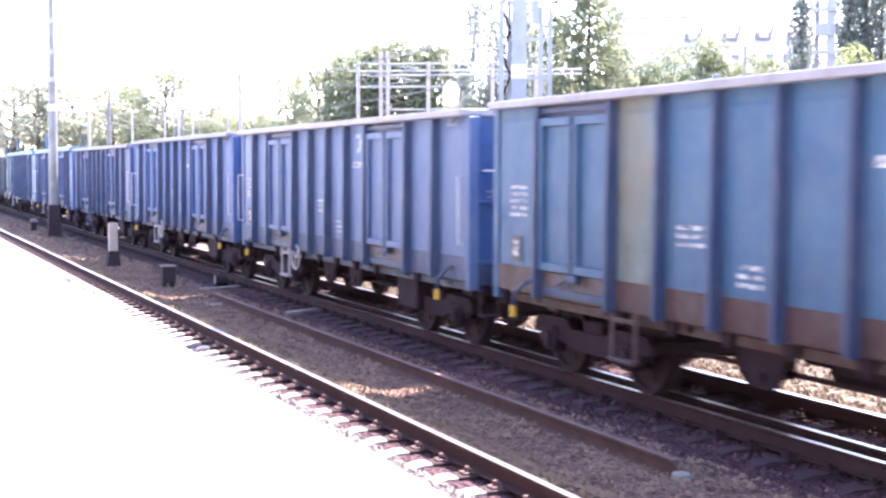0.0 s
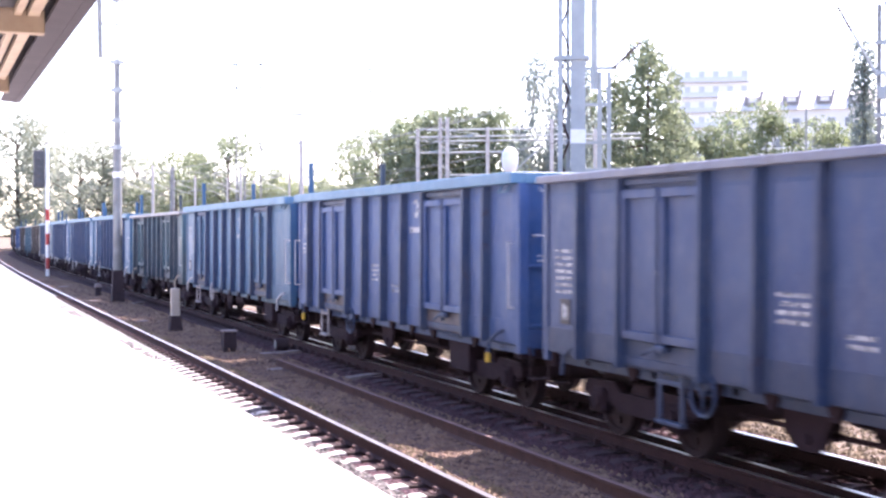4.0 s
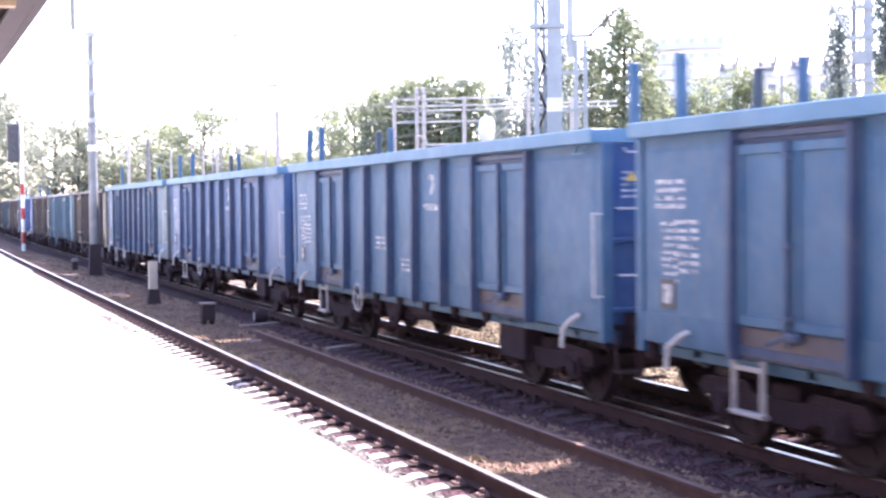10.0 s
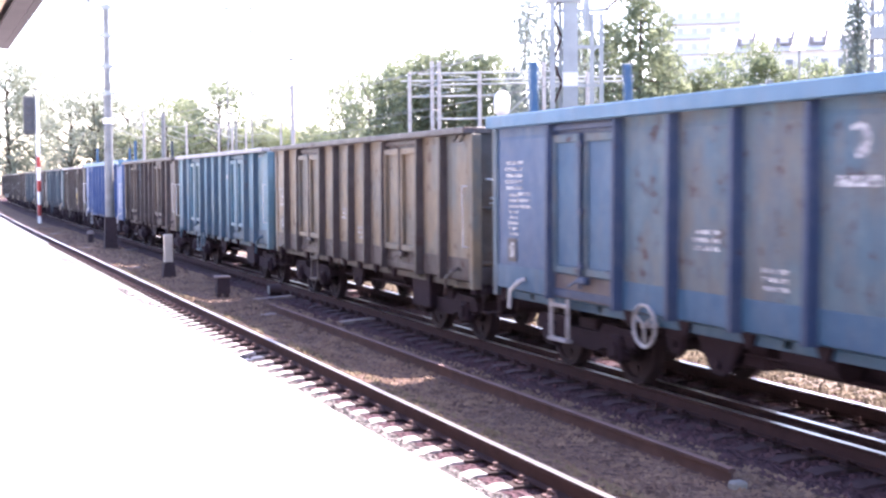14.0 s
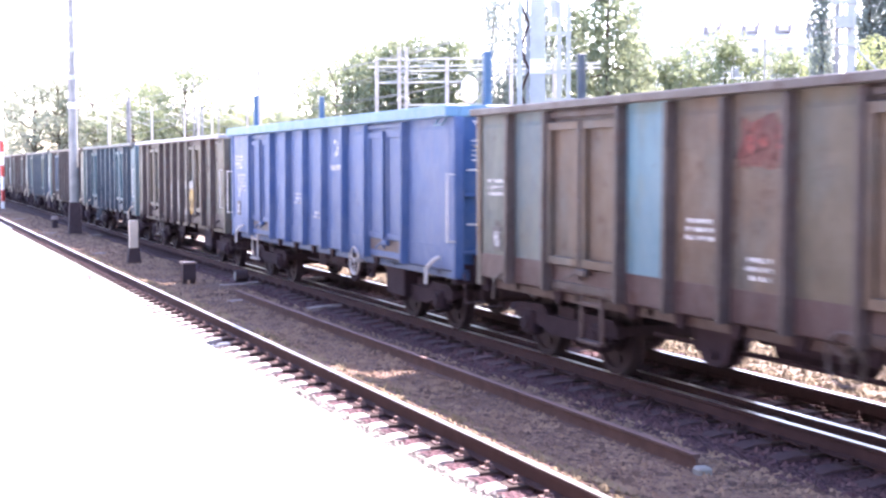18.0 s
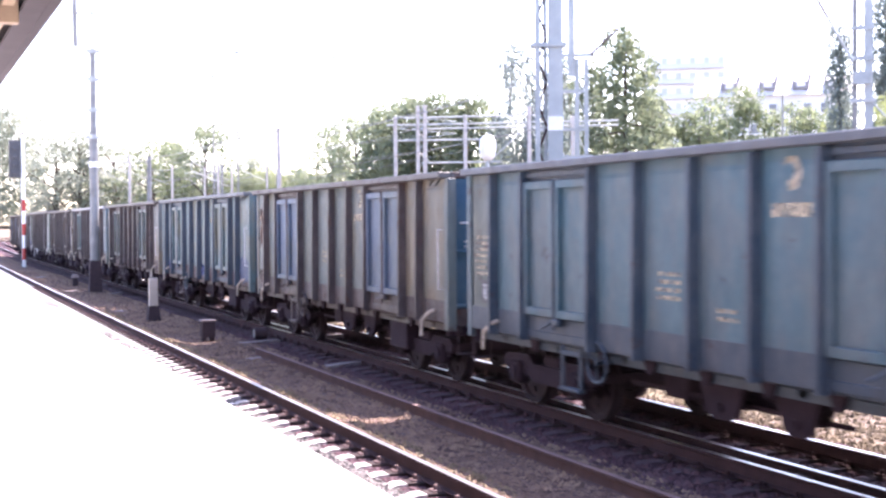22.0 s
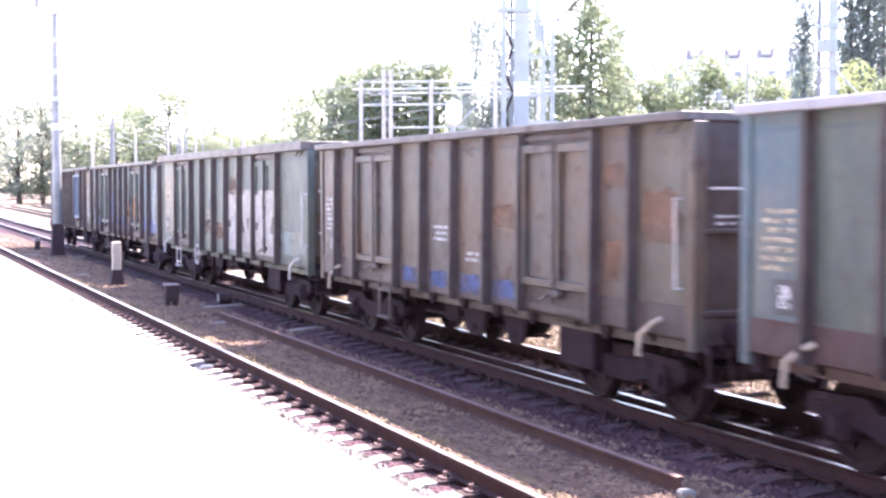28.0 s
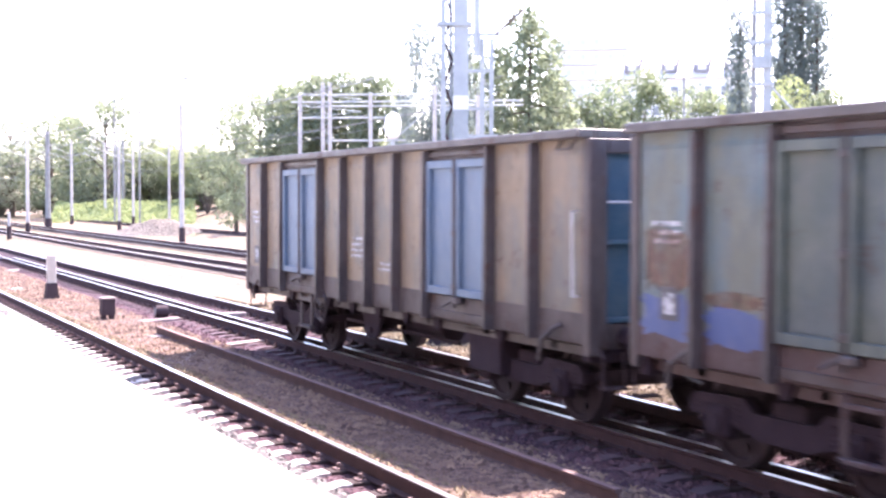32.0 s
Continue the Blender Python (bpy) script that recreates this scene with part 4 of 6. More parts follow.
def wagon(kind, side, rib, door, rim, end, sill, label, seed, emblem=True, stakes=0, wheel=2.42, turned=1, odd=None, frame_paint=None, warm=False, rear_rail=False, framed=False):
    """One open goods wagon, its centre over the rails at its own origin; -x is the side towards the platform, +y its rear."""
    rng = random.Random(seed)
    w = tagged(empty("goods_wagon"), label, "railway wagon", "wagons of the goods train")
    kit = KIT[kind]
    paints = {"side": side, "rib": rib, "door": door, "sill": sill, "door_sill": DOOR_SILL if kind in "ADEF" else sill, "post": rib if framed else side, "under": M_STEEL_DARK}
    half = (LIP[kind] - 0.06) / 2
    RIM_LOW = RIM_LOWS[kind]
    side_no = 0
    for turn in (None, HALF_TURN):
        for name, me, role in kit["side"]:
            ob = part(name, me, None, w)
            mat = paints[role]
            if role == "side":
                if odd and turn is None and side_no in odd:
                    mat = odd[side_no]
                side_no += 1
            repaint(ob, mat)
            if role == "door":
                repaint(ob, frame_paint or rib, 1)
            if turn is not None:
                ob.matrix_basis = turn
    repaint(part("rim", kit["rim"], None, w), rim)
    for turn in (Matrix.Identity(4), HALF_TURN):
        for me in [kit["end"]] + kit["beams"]:
            ob = repaint(part(me.name.split(".")[0], me, None, w), end)
            ob.matrix_basis = turn
        for x in (-0.875, 0.875):
            part("buffer", BUFFER, None, w).matrix_basis = turn @ pose(x, -half, 0)
        part("coupling", COUPLER, None, w).matrix_basis = turn @ pose(0, -half, 0)
        part("air_hose", HOSE, None, w).matrix_basis = turn @ pose(0, -half, 0)
        part("handrail", HANDRAIL if kind == "A" else HANDRAIL_END, None, w).matrix_basis = turn @ pose(0, -half - 0.05, 0)
    part("underframe", kit["floor"], None, w)
    for me in HANGERS[kind, turned]:
        part("brake_hanger", me, None, w)
    if kind == "A":
        part("air_tank", TANKS[turned], None, w)
    reach = 4.5 if kind == "A" else 3.95
    for s in (-1, 1):
        b = part("bogie", BOGIE, None, w)
        b.location = (0, s * reach, 0)
        if s < 0:
            part("guard_box", GUARD_BOX, None, b)
        for a in (-0.9, 0.9):
            ws = part("wheelset", WHEELSET, None, b)
            ws.location = (0, a, 0.46)
            wheelsets.append((ws, a))
            part("axlebox", AXLEBOX, None, b).location = (0, a, 0)
            for u in (-0.27, 0.27):
                part("spring", SPRING, None, b).location = (0, a + u, 0)
            part("axlebox", AXLEBOX, None, b).matrix_basis = pose(0, a, 0, 0, 0, 180)
        repaint(part("hook", LEVER, None, w), {"A": M_HANDRAIL, "C": M_CREAM}.get(kind, rib)).location = (0, s * (half - 0.75), 0)
        repaint(part("hook", LEVER, None, w), {"A": M_HANDRAIL, "C": M_CREAM}.get(kind, rib)).matrix_basis = pose(0, s * (half - 0.75), 0, 0, 0, 180)
    if kind in "DEF":
        for way in (-1, 1):
            part("hook_tip", HOOK_TIP, None, w, "yellow painted hook end").location = (0, way * (half - 0.75), 0)
    (part("step", STEP, None, w, "pale hanging foot step") if kind in "ADE" else repaint(part("step", STEP, None, w, "rusty hanging foot step"), sill)).location = (0, half - 2.05 if kind in "AD" else 2.63, 0)
    if wheel is not None:
        hw = part("handwheel", HANDWHEEL, None, w, "pale brake handwheel" if kind in "AE" else "dark brake handwheel")
        hw.location = (0, wheel, 0)
        if kind not in "AE":
            repaint(hw, rib)
    # painted markings: bars on the plates, an emblem, a data plate
    cells = layout(kind)
    x = -FACE - 0.0125
    long_end = kind in "AF"
    e_end, p2, p3 = cells[-1], cells[-4 if long_end else -5], cells[-5 if long_end else -6]
    if kind in "AD":
        block_mid = e_end[1] - 0.62
        spec = text_block(block_mid, 2.72, rng.choice((4, 5, 6)), 0.56, rng, 0.05, 0.085)
        spec += text_block(block_mid + 0.02, 2.28, rng.choice((7, 9, 10)), 0.30, rng, 0.04, 0.075)
        ob = marking(spec, x, w)
        if warm:
            repaint(ob, M_MARK_WARM)
    for mid, z, n, wide in (((p2[0] + p2[1]) / 2, 1.95, rng.choice((3, 4)), 0.5), ((p3[0] + p3[1]) / 2, 1.62, rng.choice((2, 3)), 0.4), ((e_end[0] + e_end[1]) / 2, 2.30, rng.choice((3, 5, 7)), 0.45)):
        ob = marking(text_block(mid, z, n, wide, rng), x, w)
        if warm:
            repaint(ob, M_MARK_WARM)
    if emblem:
        c, ez = cells[3], 2.82 if kind == "A" else 2.94
        mark = M_MARK_WARM if warm else M_MARK
        repaint(part("emblem", emblem_mesh((c[0] + c[1]) / 2, ez), None, w, "pale round emblem over a bar"), mark)
        p = (c[0] + c[1]) / 2 - 0.29
        for wd in (0.19, 0.12, 0.25):
            part("emblem_bar", Shape().box(x - 0.004, x, p, p + wd, ez - 0.40, ez - 0.27 if warm else ez - 0.30), mark, w)
            p += wd + 0.012
    plate = Shape().box(x - 0.014, x, e_end[1] - 0.72, e_end[1] - 0.44, 1.38, 1.70, 0.004).mesh("data_plate", M_BLACK)
    part("data_plate", plate, None, w, "dark data plate")
    part("data_label", Shape().box(x - 0.018, x - 0.0142, e_end[1] - 0.66, e_end[1] - 0.51, 1.44, 1.64), M_MARK, w)
    # end wall writing
    sh = Shape()
    ye = -half
    for z, n in ((2.86, 5) if kind == "A" else (2.22, 0 if framed else 3),):
        for yy, zz, ww, hh in text_block(-0.8, z, n, 0.5, rng, 0.03, 0.07):
            sh.box(yy - ww / 2, yy + ww / 2, ye + 0.014, ye + 0.02, zz - hh / 2, zz + hh / 2)
    tagged(part("end_marking", sh, M_MARK, w), kind="stuff")
    for zz in (2.44, 1.66) if kind == "A" else (2.50,):
        sh = Shape().line([(-1.12, ye + 0.02, zz), (-1.12, ye - 0.07, zz), (-0.66, ye - 0.07, zz), (-0.66, ye + 0.02, zz)], 0.015, 5)
        part("end_grab_rail", sh, M_HANDRAIL, w)
    if kind in "AD":
        sh = Shape().line([(-1.02, ye + 0.02, RIM_LOW - 0.05), (-1.02, ye - 0.06, RIM_LOW - 0.10), (-0.80, ye - 0.06, RIM_LOW - 0.10), (-0.80, ye + 0.02, RIM_LOW - 0.05)], 0.013, 5)
        part("end_loop", sh, M_HANDRAIL, w)
    if framed:
        for x0, x1, z0, z1 in ((-FACE + 0.04, -FACE + 0.20, SIDE_LOW - 0.05, RIM_LOW), (FACE - 0.20, FACE - 0.04, SIDE_LOW - 0.05, RIM_LOW), (-FACE + 0.20, FACE - 0.20, RIM_LOW - 0.16, RIM_LOW)):
            repaint(part("end_stiffener", Shape().box(x0, x1, ye - 0.07, ye + 0.019, z0, z1, 0.012), M_STEEL_DARK, w), rib)
    if kind != "A":
        repaint(part("end_foot_plate", Shape().box(-FACE + 0.03, FACE - 0.03, ye - 0.035, ye + 0.0195, SIDE_LOW - 0.06, 1.21, 0.008), M_STEEL_DARK, w), sill)
    for turn in (Matrix.Identity(4), HALF_TURN):
        for sx in (-1, 1):
            sh = Shape().line([(sx * 1.20, 0.0, 1.0), (sx * 1.24, -0.16, 0.86), (sx * 1.24, -0.16, 0.56), (sx * 0.96, -0.16, 0.56), (sx * 0.96, -0.10, 0.92)], 0.016, 5)
            sh.box(min(sx * 1.24, sx * 0.96), max(sx * 1.24, sx * 0.96), -0.24, -0.08, 0.535, 0.56)
            part("corner_step", sh, M_POSTBASE, w).matrix_basis = turn @ pose(0, -half, 0)
    if rear_rail:
        part("handrail", HANDRAIL, None, w).location = (0, half + 0.05 if kind == "A" else half - 0.02, 0)
    if emblem and kind == "A":
        sh = Shape().prism([(-1.00, 2.76), (-0.84, 2.76), (-0.92, 2.88)], "y", ye + 0.014, ye + 0.02)
        part("warning_triangle", sh, M_YELLOW, w, "yellow warning triangle")
    sh = Shape().line([(-1.36, ye + 0.20, RIM_LOW), (-1.44, ye + 0.20, RIM_LOW - 0.11), (-1.44, ye + 0.48, RIM_LOW - 0.11), (-1.36, ye + 0.48, RIM_LOW)], 0.015, 5)
    repaint(part("rim_loop", sh, M_HANDRAIL, w), rim)
    for k in range(4 if stakes else 0):
        st = repaint(part("stake", STAKE, None, w, "upright steel stake at the end wall"), RIB_SLATE if k % 3 == 1 else TEAL_BLUE)
        st.matrix_basis = pose((-0.80, 0.82)[k % 2], (-1, 1)[k // 2] * (half - 0.13), 0, rng.uniform(-2, 2), rng.uniform(-2, 2), 0)
    return w


RUST = (0.075, 0.044, 0.038)


def lin(rgb, k=0.67):
    return tuple(k * ((c / 255 + 0.055) / 1.055) ** 2.4 for c in rgb)


def coat(name, rgb, worn, rust=0.3, bloom=None, **kw):
    return paint(name, lin(rgb), lin(worn), rust, RUST, bloom=lin(bloom) if bloom else None, **kw)


BLUE = coat("bright_blue_paint", (66, 98, 150), (86, 114, 162), 0.16)
BLUE_END = coat("clear_blue_end_paint", (58, 94, 146), (70, 106, 154), 0.18)
BLUE_DEEP = coat("deep_blue_paint", (62, 95, 150), (82, 112, 160), 0.2)
BLUE_NIGHT = coat("dusky_blue_paint", (66, 89, 134), (84, 105, 142), 0.25)
LILAC_BLUE = coat("chalky_lilac_blue_paint", (82, 112, 158), (102, 129, 166), 0.3, vary=0.4)
TEAL_BLUE = coat("teal_blue_paint", (58, 104, 142), (76, 120, 152), 0.2)
SLATE_BLUE = coat("slate_blue_paint", (60, 98, 142), (78, 112, 150), 0.2)
RUSTY_TEAL = coat("rust_bloomed_teal_paint", (70, 112, 138), (96, 122, 136), 0.5, (122, 118, 112), vary=0.5)
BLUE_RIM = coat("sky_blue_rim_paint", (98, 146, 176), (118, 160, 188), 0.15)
# Blue rib paint is darkened to hold the shade on the ribs.
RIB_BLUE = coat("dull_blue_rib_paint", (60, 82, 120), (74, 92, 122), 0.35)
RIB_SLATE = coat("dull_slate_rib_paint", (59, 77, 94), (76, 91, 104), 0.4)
RIM_SLATE = coat("slate_worn_rim", (98, 106, 114), (106, 110, 114), 0.4)
DARK_TEAL = coat("dark_teal_grey_paint", (78, 105, 116), (98, 117, 124), 0.38, (112, 116, 106), vary=0.4)
DULL_TEAL = coat("dull_teal_paint", (66, 107, 121), (85, 118, 129), 0.34, (98, 112, 116), vary=0.4)
SEA_TEAL = coat("pale_sea_teal_paint", (84, 132, 154), (106, 146, 162), 0.30, (118, 138, 136), vary=0.4)
# Side colour made darker, with the ribs' shade put in.
RIB_TEAL = coat("dull_teal_rib_paint", (70, 104, 128), (84, 112, 128), 0.4, vary=0.4)
SLATE_GREY = coat("rusty_slate_grey_paint", (78, 100, 116), (98, 112, 120), 0.42, (104, 104, 98), vary=0.4)
TEAL_GREEN = coat("weathered_teal_green_paint", (88, 121, 125), (120, 138, 138), 0.42, (132, 126, 104), vary=0.5)
TEAL_END = coat("clear_teal_end_paint", (54, 92, 116), (72, 104, 122), 0.25)
GREEN_GREY = coat("weathered_green_grey_paint", (80, 94, 89), (98, 107, 98), 0.44, (80, 94, 98), vary=0.5)
GREY_BLUE = coat("grey_blue_paint", (78, 112, 128), (100, 120, 124), 0.42, (116, 116, 96), vary=0.5)
LILAC = coat("chalky_grey_paint", (93, 111, 113), (112, 123, 121), 0.40, (122, 118, 98), vary=0.5)
TAN = coat("rusty_tan_paint", (130, 118, 102), (148, 130, 106), 0.48, (104, 112, 112), vary=0.5)
OCHRE = coat("ochre_worn_paint", (138, 122, 98), (142, 129, 112), 0.48, (106, 122, 126), vary=0.6)
KHAKI = coat("dull_khaki_paint", (108, 112, 104), (124, 122, 108), 0.42, (134, 118, 92), vary=0.4)
OLIVE = coat("dirty_olive_brown_paint", (88, 84, 74), (106, 98, 84), 0.48, (84, 92, 90), vary=0.5)
BROWN = coat("rust_brown_paint", (92, 79, 70), (110, 94, 80), 0.52, (86, 92, 92), vary=0.5)
RIB_RUST = coat("rusty_rib_paint", (72, 66, 68), (90, 80, 80), 0.55, vary=0.5)
DOOR_SILL = coat("dusty_door_sill_paint", (96, 90, 98), (112, 102, 100), 0.5, (84, 88, 108), vary=0.5)
SILL_RUST = coat("rusty_sill_paint", (72, 55, 59), (88, 70, 72), 0.6, vary=0.5)
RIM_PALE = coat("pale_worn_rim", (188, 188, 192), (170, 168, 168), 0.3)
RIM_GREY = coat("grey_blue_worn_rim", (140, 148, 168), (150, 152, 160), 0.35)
RIM_BROWN = coat("brown_worn_rim", (108, 103, 101), (96, 90, 87), 0.5)
DOOR_BLUE = coat("pale_blue_door_paint", (100, 127, 154), (118, 140, 160), 0.25, vary=0.4)
DOOR_STEEL = coat("steel_blue_door_paint", (80, 104, 132), (98, 118, 138), 0.38, (96, 112, 116), vary=0.4)
SPRAY_WHITE = flaked("white_spray_paint", lin((194, 191, 184), 0.8), lin((166, 164, 158), 0.8), 0.60, 4.0, 0.5, 0.2)
SPRAY_YELLOW = coat("yellow_spray_paint", (190, 150, 40), (175, 140, 50), 0.1)
SPRAY_ORANGE = flaked("orange_spray_paint", lin((170, 116, 70), 0.8), lin((146, 112, 84), 0.8), 0.52, 3.5, 0.6, 0.2)
OCHRE_STAIN = flaked("orange_rust_stain", lin((158, 120, 92)), lin((140, 116, 98)), 0.45, 2.4, 0.95, 0.24)
SPRAY_RED = flaked("faded_red_spray_paint", lin((150, 84, 80)), lin((128, 90, 84)), 0.50, 4.0, 0.85)
SPRAY_BLUE = flaked("blue_spray_paint", lin((82, 100, 152), 0.8), lin((98, 112, 148), 0.8), 0.52, 3.5, 0.6)
BAND_BLUE = coat("flat_blue_spray_paint", (74, 96, 150), (86, 104, 146), 0.25)
SPRAY_DARK = coat("dark_spray_paint", (48, 46, 56), (60, 56, 62), 0.1)

TRAIN = [
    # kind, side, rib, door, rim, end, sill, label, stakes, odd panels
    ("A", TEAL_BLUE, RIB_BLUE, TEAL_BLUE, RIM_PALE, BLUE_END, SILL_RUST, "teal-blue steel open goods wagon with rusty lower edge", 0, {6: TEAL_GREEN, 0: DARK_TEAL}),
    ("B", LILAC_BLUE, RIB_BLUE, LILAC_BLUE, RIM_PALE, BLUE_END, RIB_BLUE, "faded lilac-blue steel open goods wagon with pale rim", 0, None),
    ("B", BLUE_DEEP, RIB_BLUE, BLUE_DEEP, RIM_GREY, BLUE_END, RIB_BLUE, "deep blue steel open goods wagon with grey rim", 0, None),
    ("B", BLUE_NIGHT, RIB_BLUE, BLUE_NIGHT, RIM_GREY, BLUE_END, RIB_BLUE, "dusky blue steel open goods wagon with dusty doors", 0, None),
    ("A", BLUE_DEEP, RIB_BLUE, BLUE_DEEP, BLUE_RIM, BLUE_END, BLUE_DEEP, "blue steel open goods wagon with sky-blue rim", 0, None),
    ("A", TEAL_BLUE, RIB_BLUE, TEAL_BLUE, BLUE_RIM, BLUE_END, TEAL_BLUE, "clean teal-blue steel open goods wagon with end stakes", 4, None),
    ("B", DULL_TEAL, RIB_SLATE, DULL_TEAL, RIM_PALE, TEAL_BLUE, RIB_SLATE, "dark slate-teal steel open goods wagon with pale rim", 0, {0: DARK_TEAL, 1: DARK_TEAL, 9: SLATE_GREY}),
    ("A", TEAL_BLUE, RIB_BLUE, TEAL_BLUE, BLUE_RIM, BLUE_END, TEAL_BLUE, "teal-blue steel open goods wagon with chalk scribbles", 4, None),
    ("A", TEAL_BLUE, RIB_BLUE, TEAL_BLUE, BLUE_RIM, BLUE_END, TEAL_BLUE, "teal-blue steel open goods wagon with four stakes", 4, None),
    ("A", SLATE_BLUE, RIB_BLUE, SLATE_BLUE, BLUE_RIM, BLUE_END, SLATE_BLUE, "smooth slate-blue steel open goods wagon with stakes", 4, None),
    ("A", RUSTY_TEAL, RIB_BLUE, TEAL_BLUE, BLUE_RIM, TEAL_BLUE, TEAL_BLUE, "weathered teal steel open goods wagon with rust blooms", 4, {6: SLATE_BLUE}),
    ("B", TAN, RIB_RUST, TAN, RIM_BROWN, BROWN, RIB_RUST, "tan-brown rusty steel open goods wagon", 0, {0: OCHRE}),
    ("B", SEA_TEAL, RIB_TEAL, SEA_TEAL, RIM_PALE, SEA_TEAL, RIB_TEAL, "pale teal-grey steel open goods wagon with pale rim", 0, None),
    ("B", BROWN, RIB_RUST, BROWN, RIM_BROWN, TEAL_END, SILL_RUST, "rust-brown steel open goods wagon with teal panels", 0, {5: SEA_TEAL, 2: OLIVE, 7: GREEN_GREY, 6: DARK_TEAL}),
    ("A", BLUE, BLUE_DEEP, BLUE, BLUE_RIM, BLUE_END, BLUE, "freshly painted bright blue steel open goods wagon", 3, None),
    ("B", OLIVE, RIB_RUST, OLIVE, RIM_PALE, DULL_TEAL, RIB_RUST, "olive-brown steel open goods wagon with white graffiti", 0, None),
    ("B", DULL_TEAL, RIB_SLATE, DULL_TEAL, RIM_SLATE, TEAL_END, RIB_SLATE, "grey-teal weathered steel open goods wagon", 0, {7: GREEN_GREY}),
    ("B", LILAC, RIB_RUST, DOOR_STEEL, RIM_BROWN, TEAL_END, RIB_RUST, "chalky grey steel open goods wagon with blue doors", 0, {0: KHAKI, 1: KHAKI, 5: GREEN_GREY, 3: GREEN_GREY}),
    ("B", TEAL_GREEN, RIB_SLATE, TEAL_GREEN, RIM_SLATE, TEAL_END, SILL_RUST, "teal-green steel open goods wagon with rusty sill", 0, {7: GREEN_GREY}),
    ("B", OCHRE, RIB_RUST, LILAC, RIM_BROWN, BLUE_NIGHT, SILL_RUST, "ochre-stained steel open goods wagon with chalky grey doors", 0, {2: TEAL_GREEN, 3: KHAKI, 5: GREEN_GREY, 7: TAN}),
    ("B", DARK_TEAL, RIB_RUST, TEAL_GREEN, RIM_PALE, BROWN, SILL_RUST, "grey-teal steel open goods wagon with rusty sill", 0, {6: GREEN_GREY}),
    ("B", BROWN, RIB_RUST, BROWN, RIM_BROWN, RIB_RUST, RIB_RUST, "dark rust-brown steel open goods wagon", 0, {0: OLIVE, 5: OLIVE}),
    ("A", GREEN_GREY, RIB_RUST, GREEN_GREY, RIM_BROWN, BROWN, GREEN_GREY, "grey-green steel open goods wagon with white graffiti", 0, {6: KHAKI}),
    ("B", GREY_BLUE, RIB_RUST, GREEN_GREY, RIM_BROWN, TEAL_END, SILL_RUST, "grey-blue steel open goods wagon with orange and blue graffiti", 0, {5: GREEN_GREY}),
    ("B", TAN, RIB_RUST, DOOR_BLUE, RIM_BROWN, TEAL_END, RIB_RUST, "tan-brown steel open goods wagon with pale blue doors", 0, None),
]
# distance run by the train, every second
RUN = (-15.37, -6.08, 3.22, 12.60, 21.91, 31.28, 40.58, 49.92, 59.29, 68.75, 78.12, 87.61, 97.15, 106.57, 116.01, 125.45, 134.98, 144.56, 154.17, 163.71, 173.23, 182.85, 192.33, 201.90, 211.48, 221.05, 230.64, 240.17, 249.81, 259.48, 269.05, 278.55, 288.18)
wagons = []
offset = 0.0
for i, (kd, side, rib, door, rim, end, sill, label, stakes, odd) in enumerate(TRAIN):
    kd = {0: "F", 1: "E", 2: "E", 4: "D"}[i] if i in (0, 1, 2, 4) else "C" if i in (6, 16, 17, 18, 19, 20, 21) else kd
    if i:
        offset += PITCH[kd]
    w = wagon(kd, side, rib, door, rim, end, sill, label, 100 + i, emblem=i not in (11, 13, 15, 21, 22, 23, 24), stakes=stakes, wheel=None if i in (0, 11, 21, 23) else -2.25 if i in (7, 14) else -1.75 if i == 13 else 2.42 if kd == "A" else 2.0, rear_rail=i in (1, 2, 4, 12, 14), framed=i in (23, 24), warm=i in (6, 16, 17, 18, 19, 20, 22), turned=-1 if i in (7, 14) else 1, odd=odd, frame_paint=side if kd == "A" else door)
    wagons.append((w, offset - LIP[kd] / 2))
# Unseen wagon added ahead, to carry on the train and its shadow.
lead = wagon("A", BLUE, RIB_BLUE, BLUE, BLUE_RIM, BLUE_END, BLUE, "unseen blue steel open goods wagon added ahead of the view", 99)
wagons.append((lead, -PITCH["A"] - LIP["A"] / 2))


# ---- graffiti: flat sprayed shapes on the plates ----
GX = -FACE - 0.0165


def spray(w, name, shape, mat, label=""):
    return part(name, shape, mat, w, label)


def cell_mid(kind, i):
    a, b, _ = layout(kind)[i]
    return (a + b) / 2


def blot(y0, y1, z0, z1, seed, n=34, x=GX):
    """A sprayed field with an uneven outline."""
    rng = random.Random(seed)
    pts = []
    for i in range(n):
        t = 2 * math.pi * i / n
        k = 1 + rng.uniform(-0.26, 0.14)
        c, s = math.cos(t), math.sin(t)
        u = math.copysign(abs(c) ** 0.45, c) * k
        v = math.copysign(abs(s) ** 0.45, s) * k
        pts.append(((y0 + y1) / 2 + u * (y1 - y0) / 2, (z0 + z1) / 2 + v * (z1 - z0) / 2))
    return Shape().prism(pts, "x", x - 0.002, x)


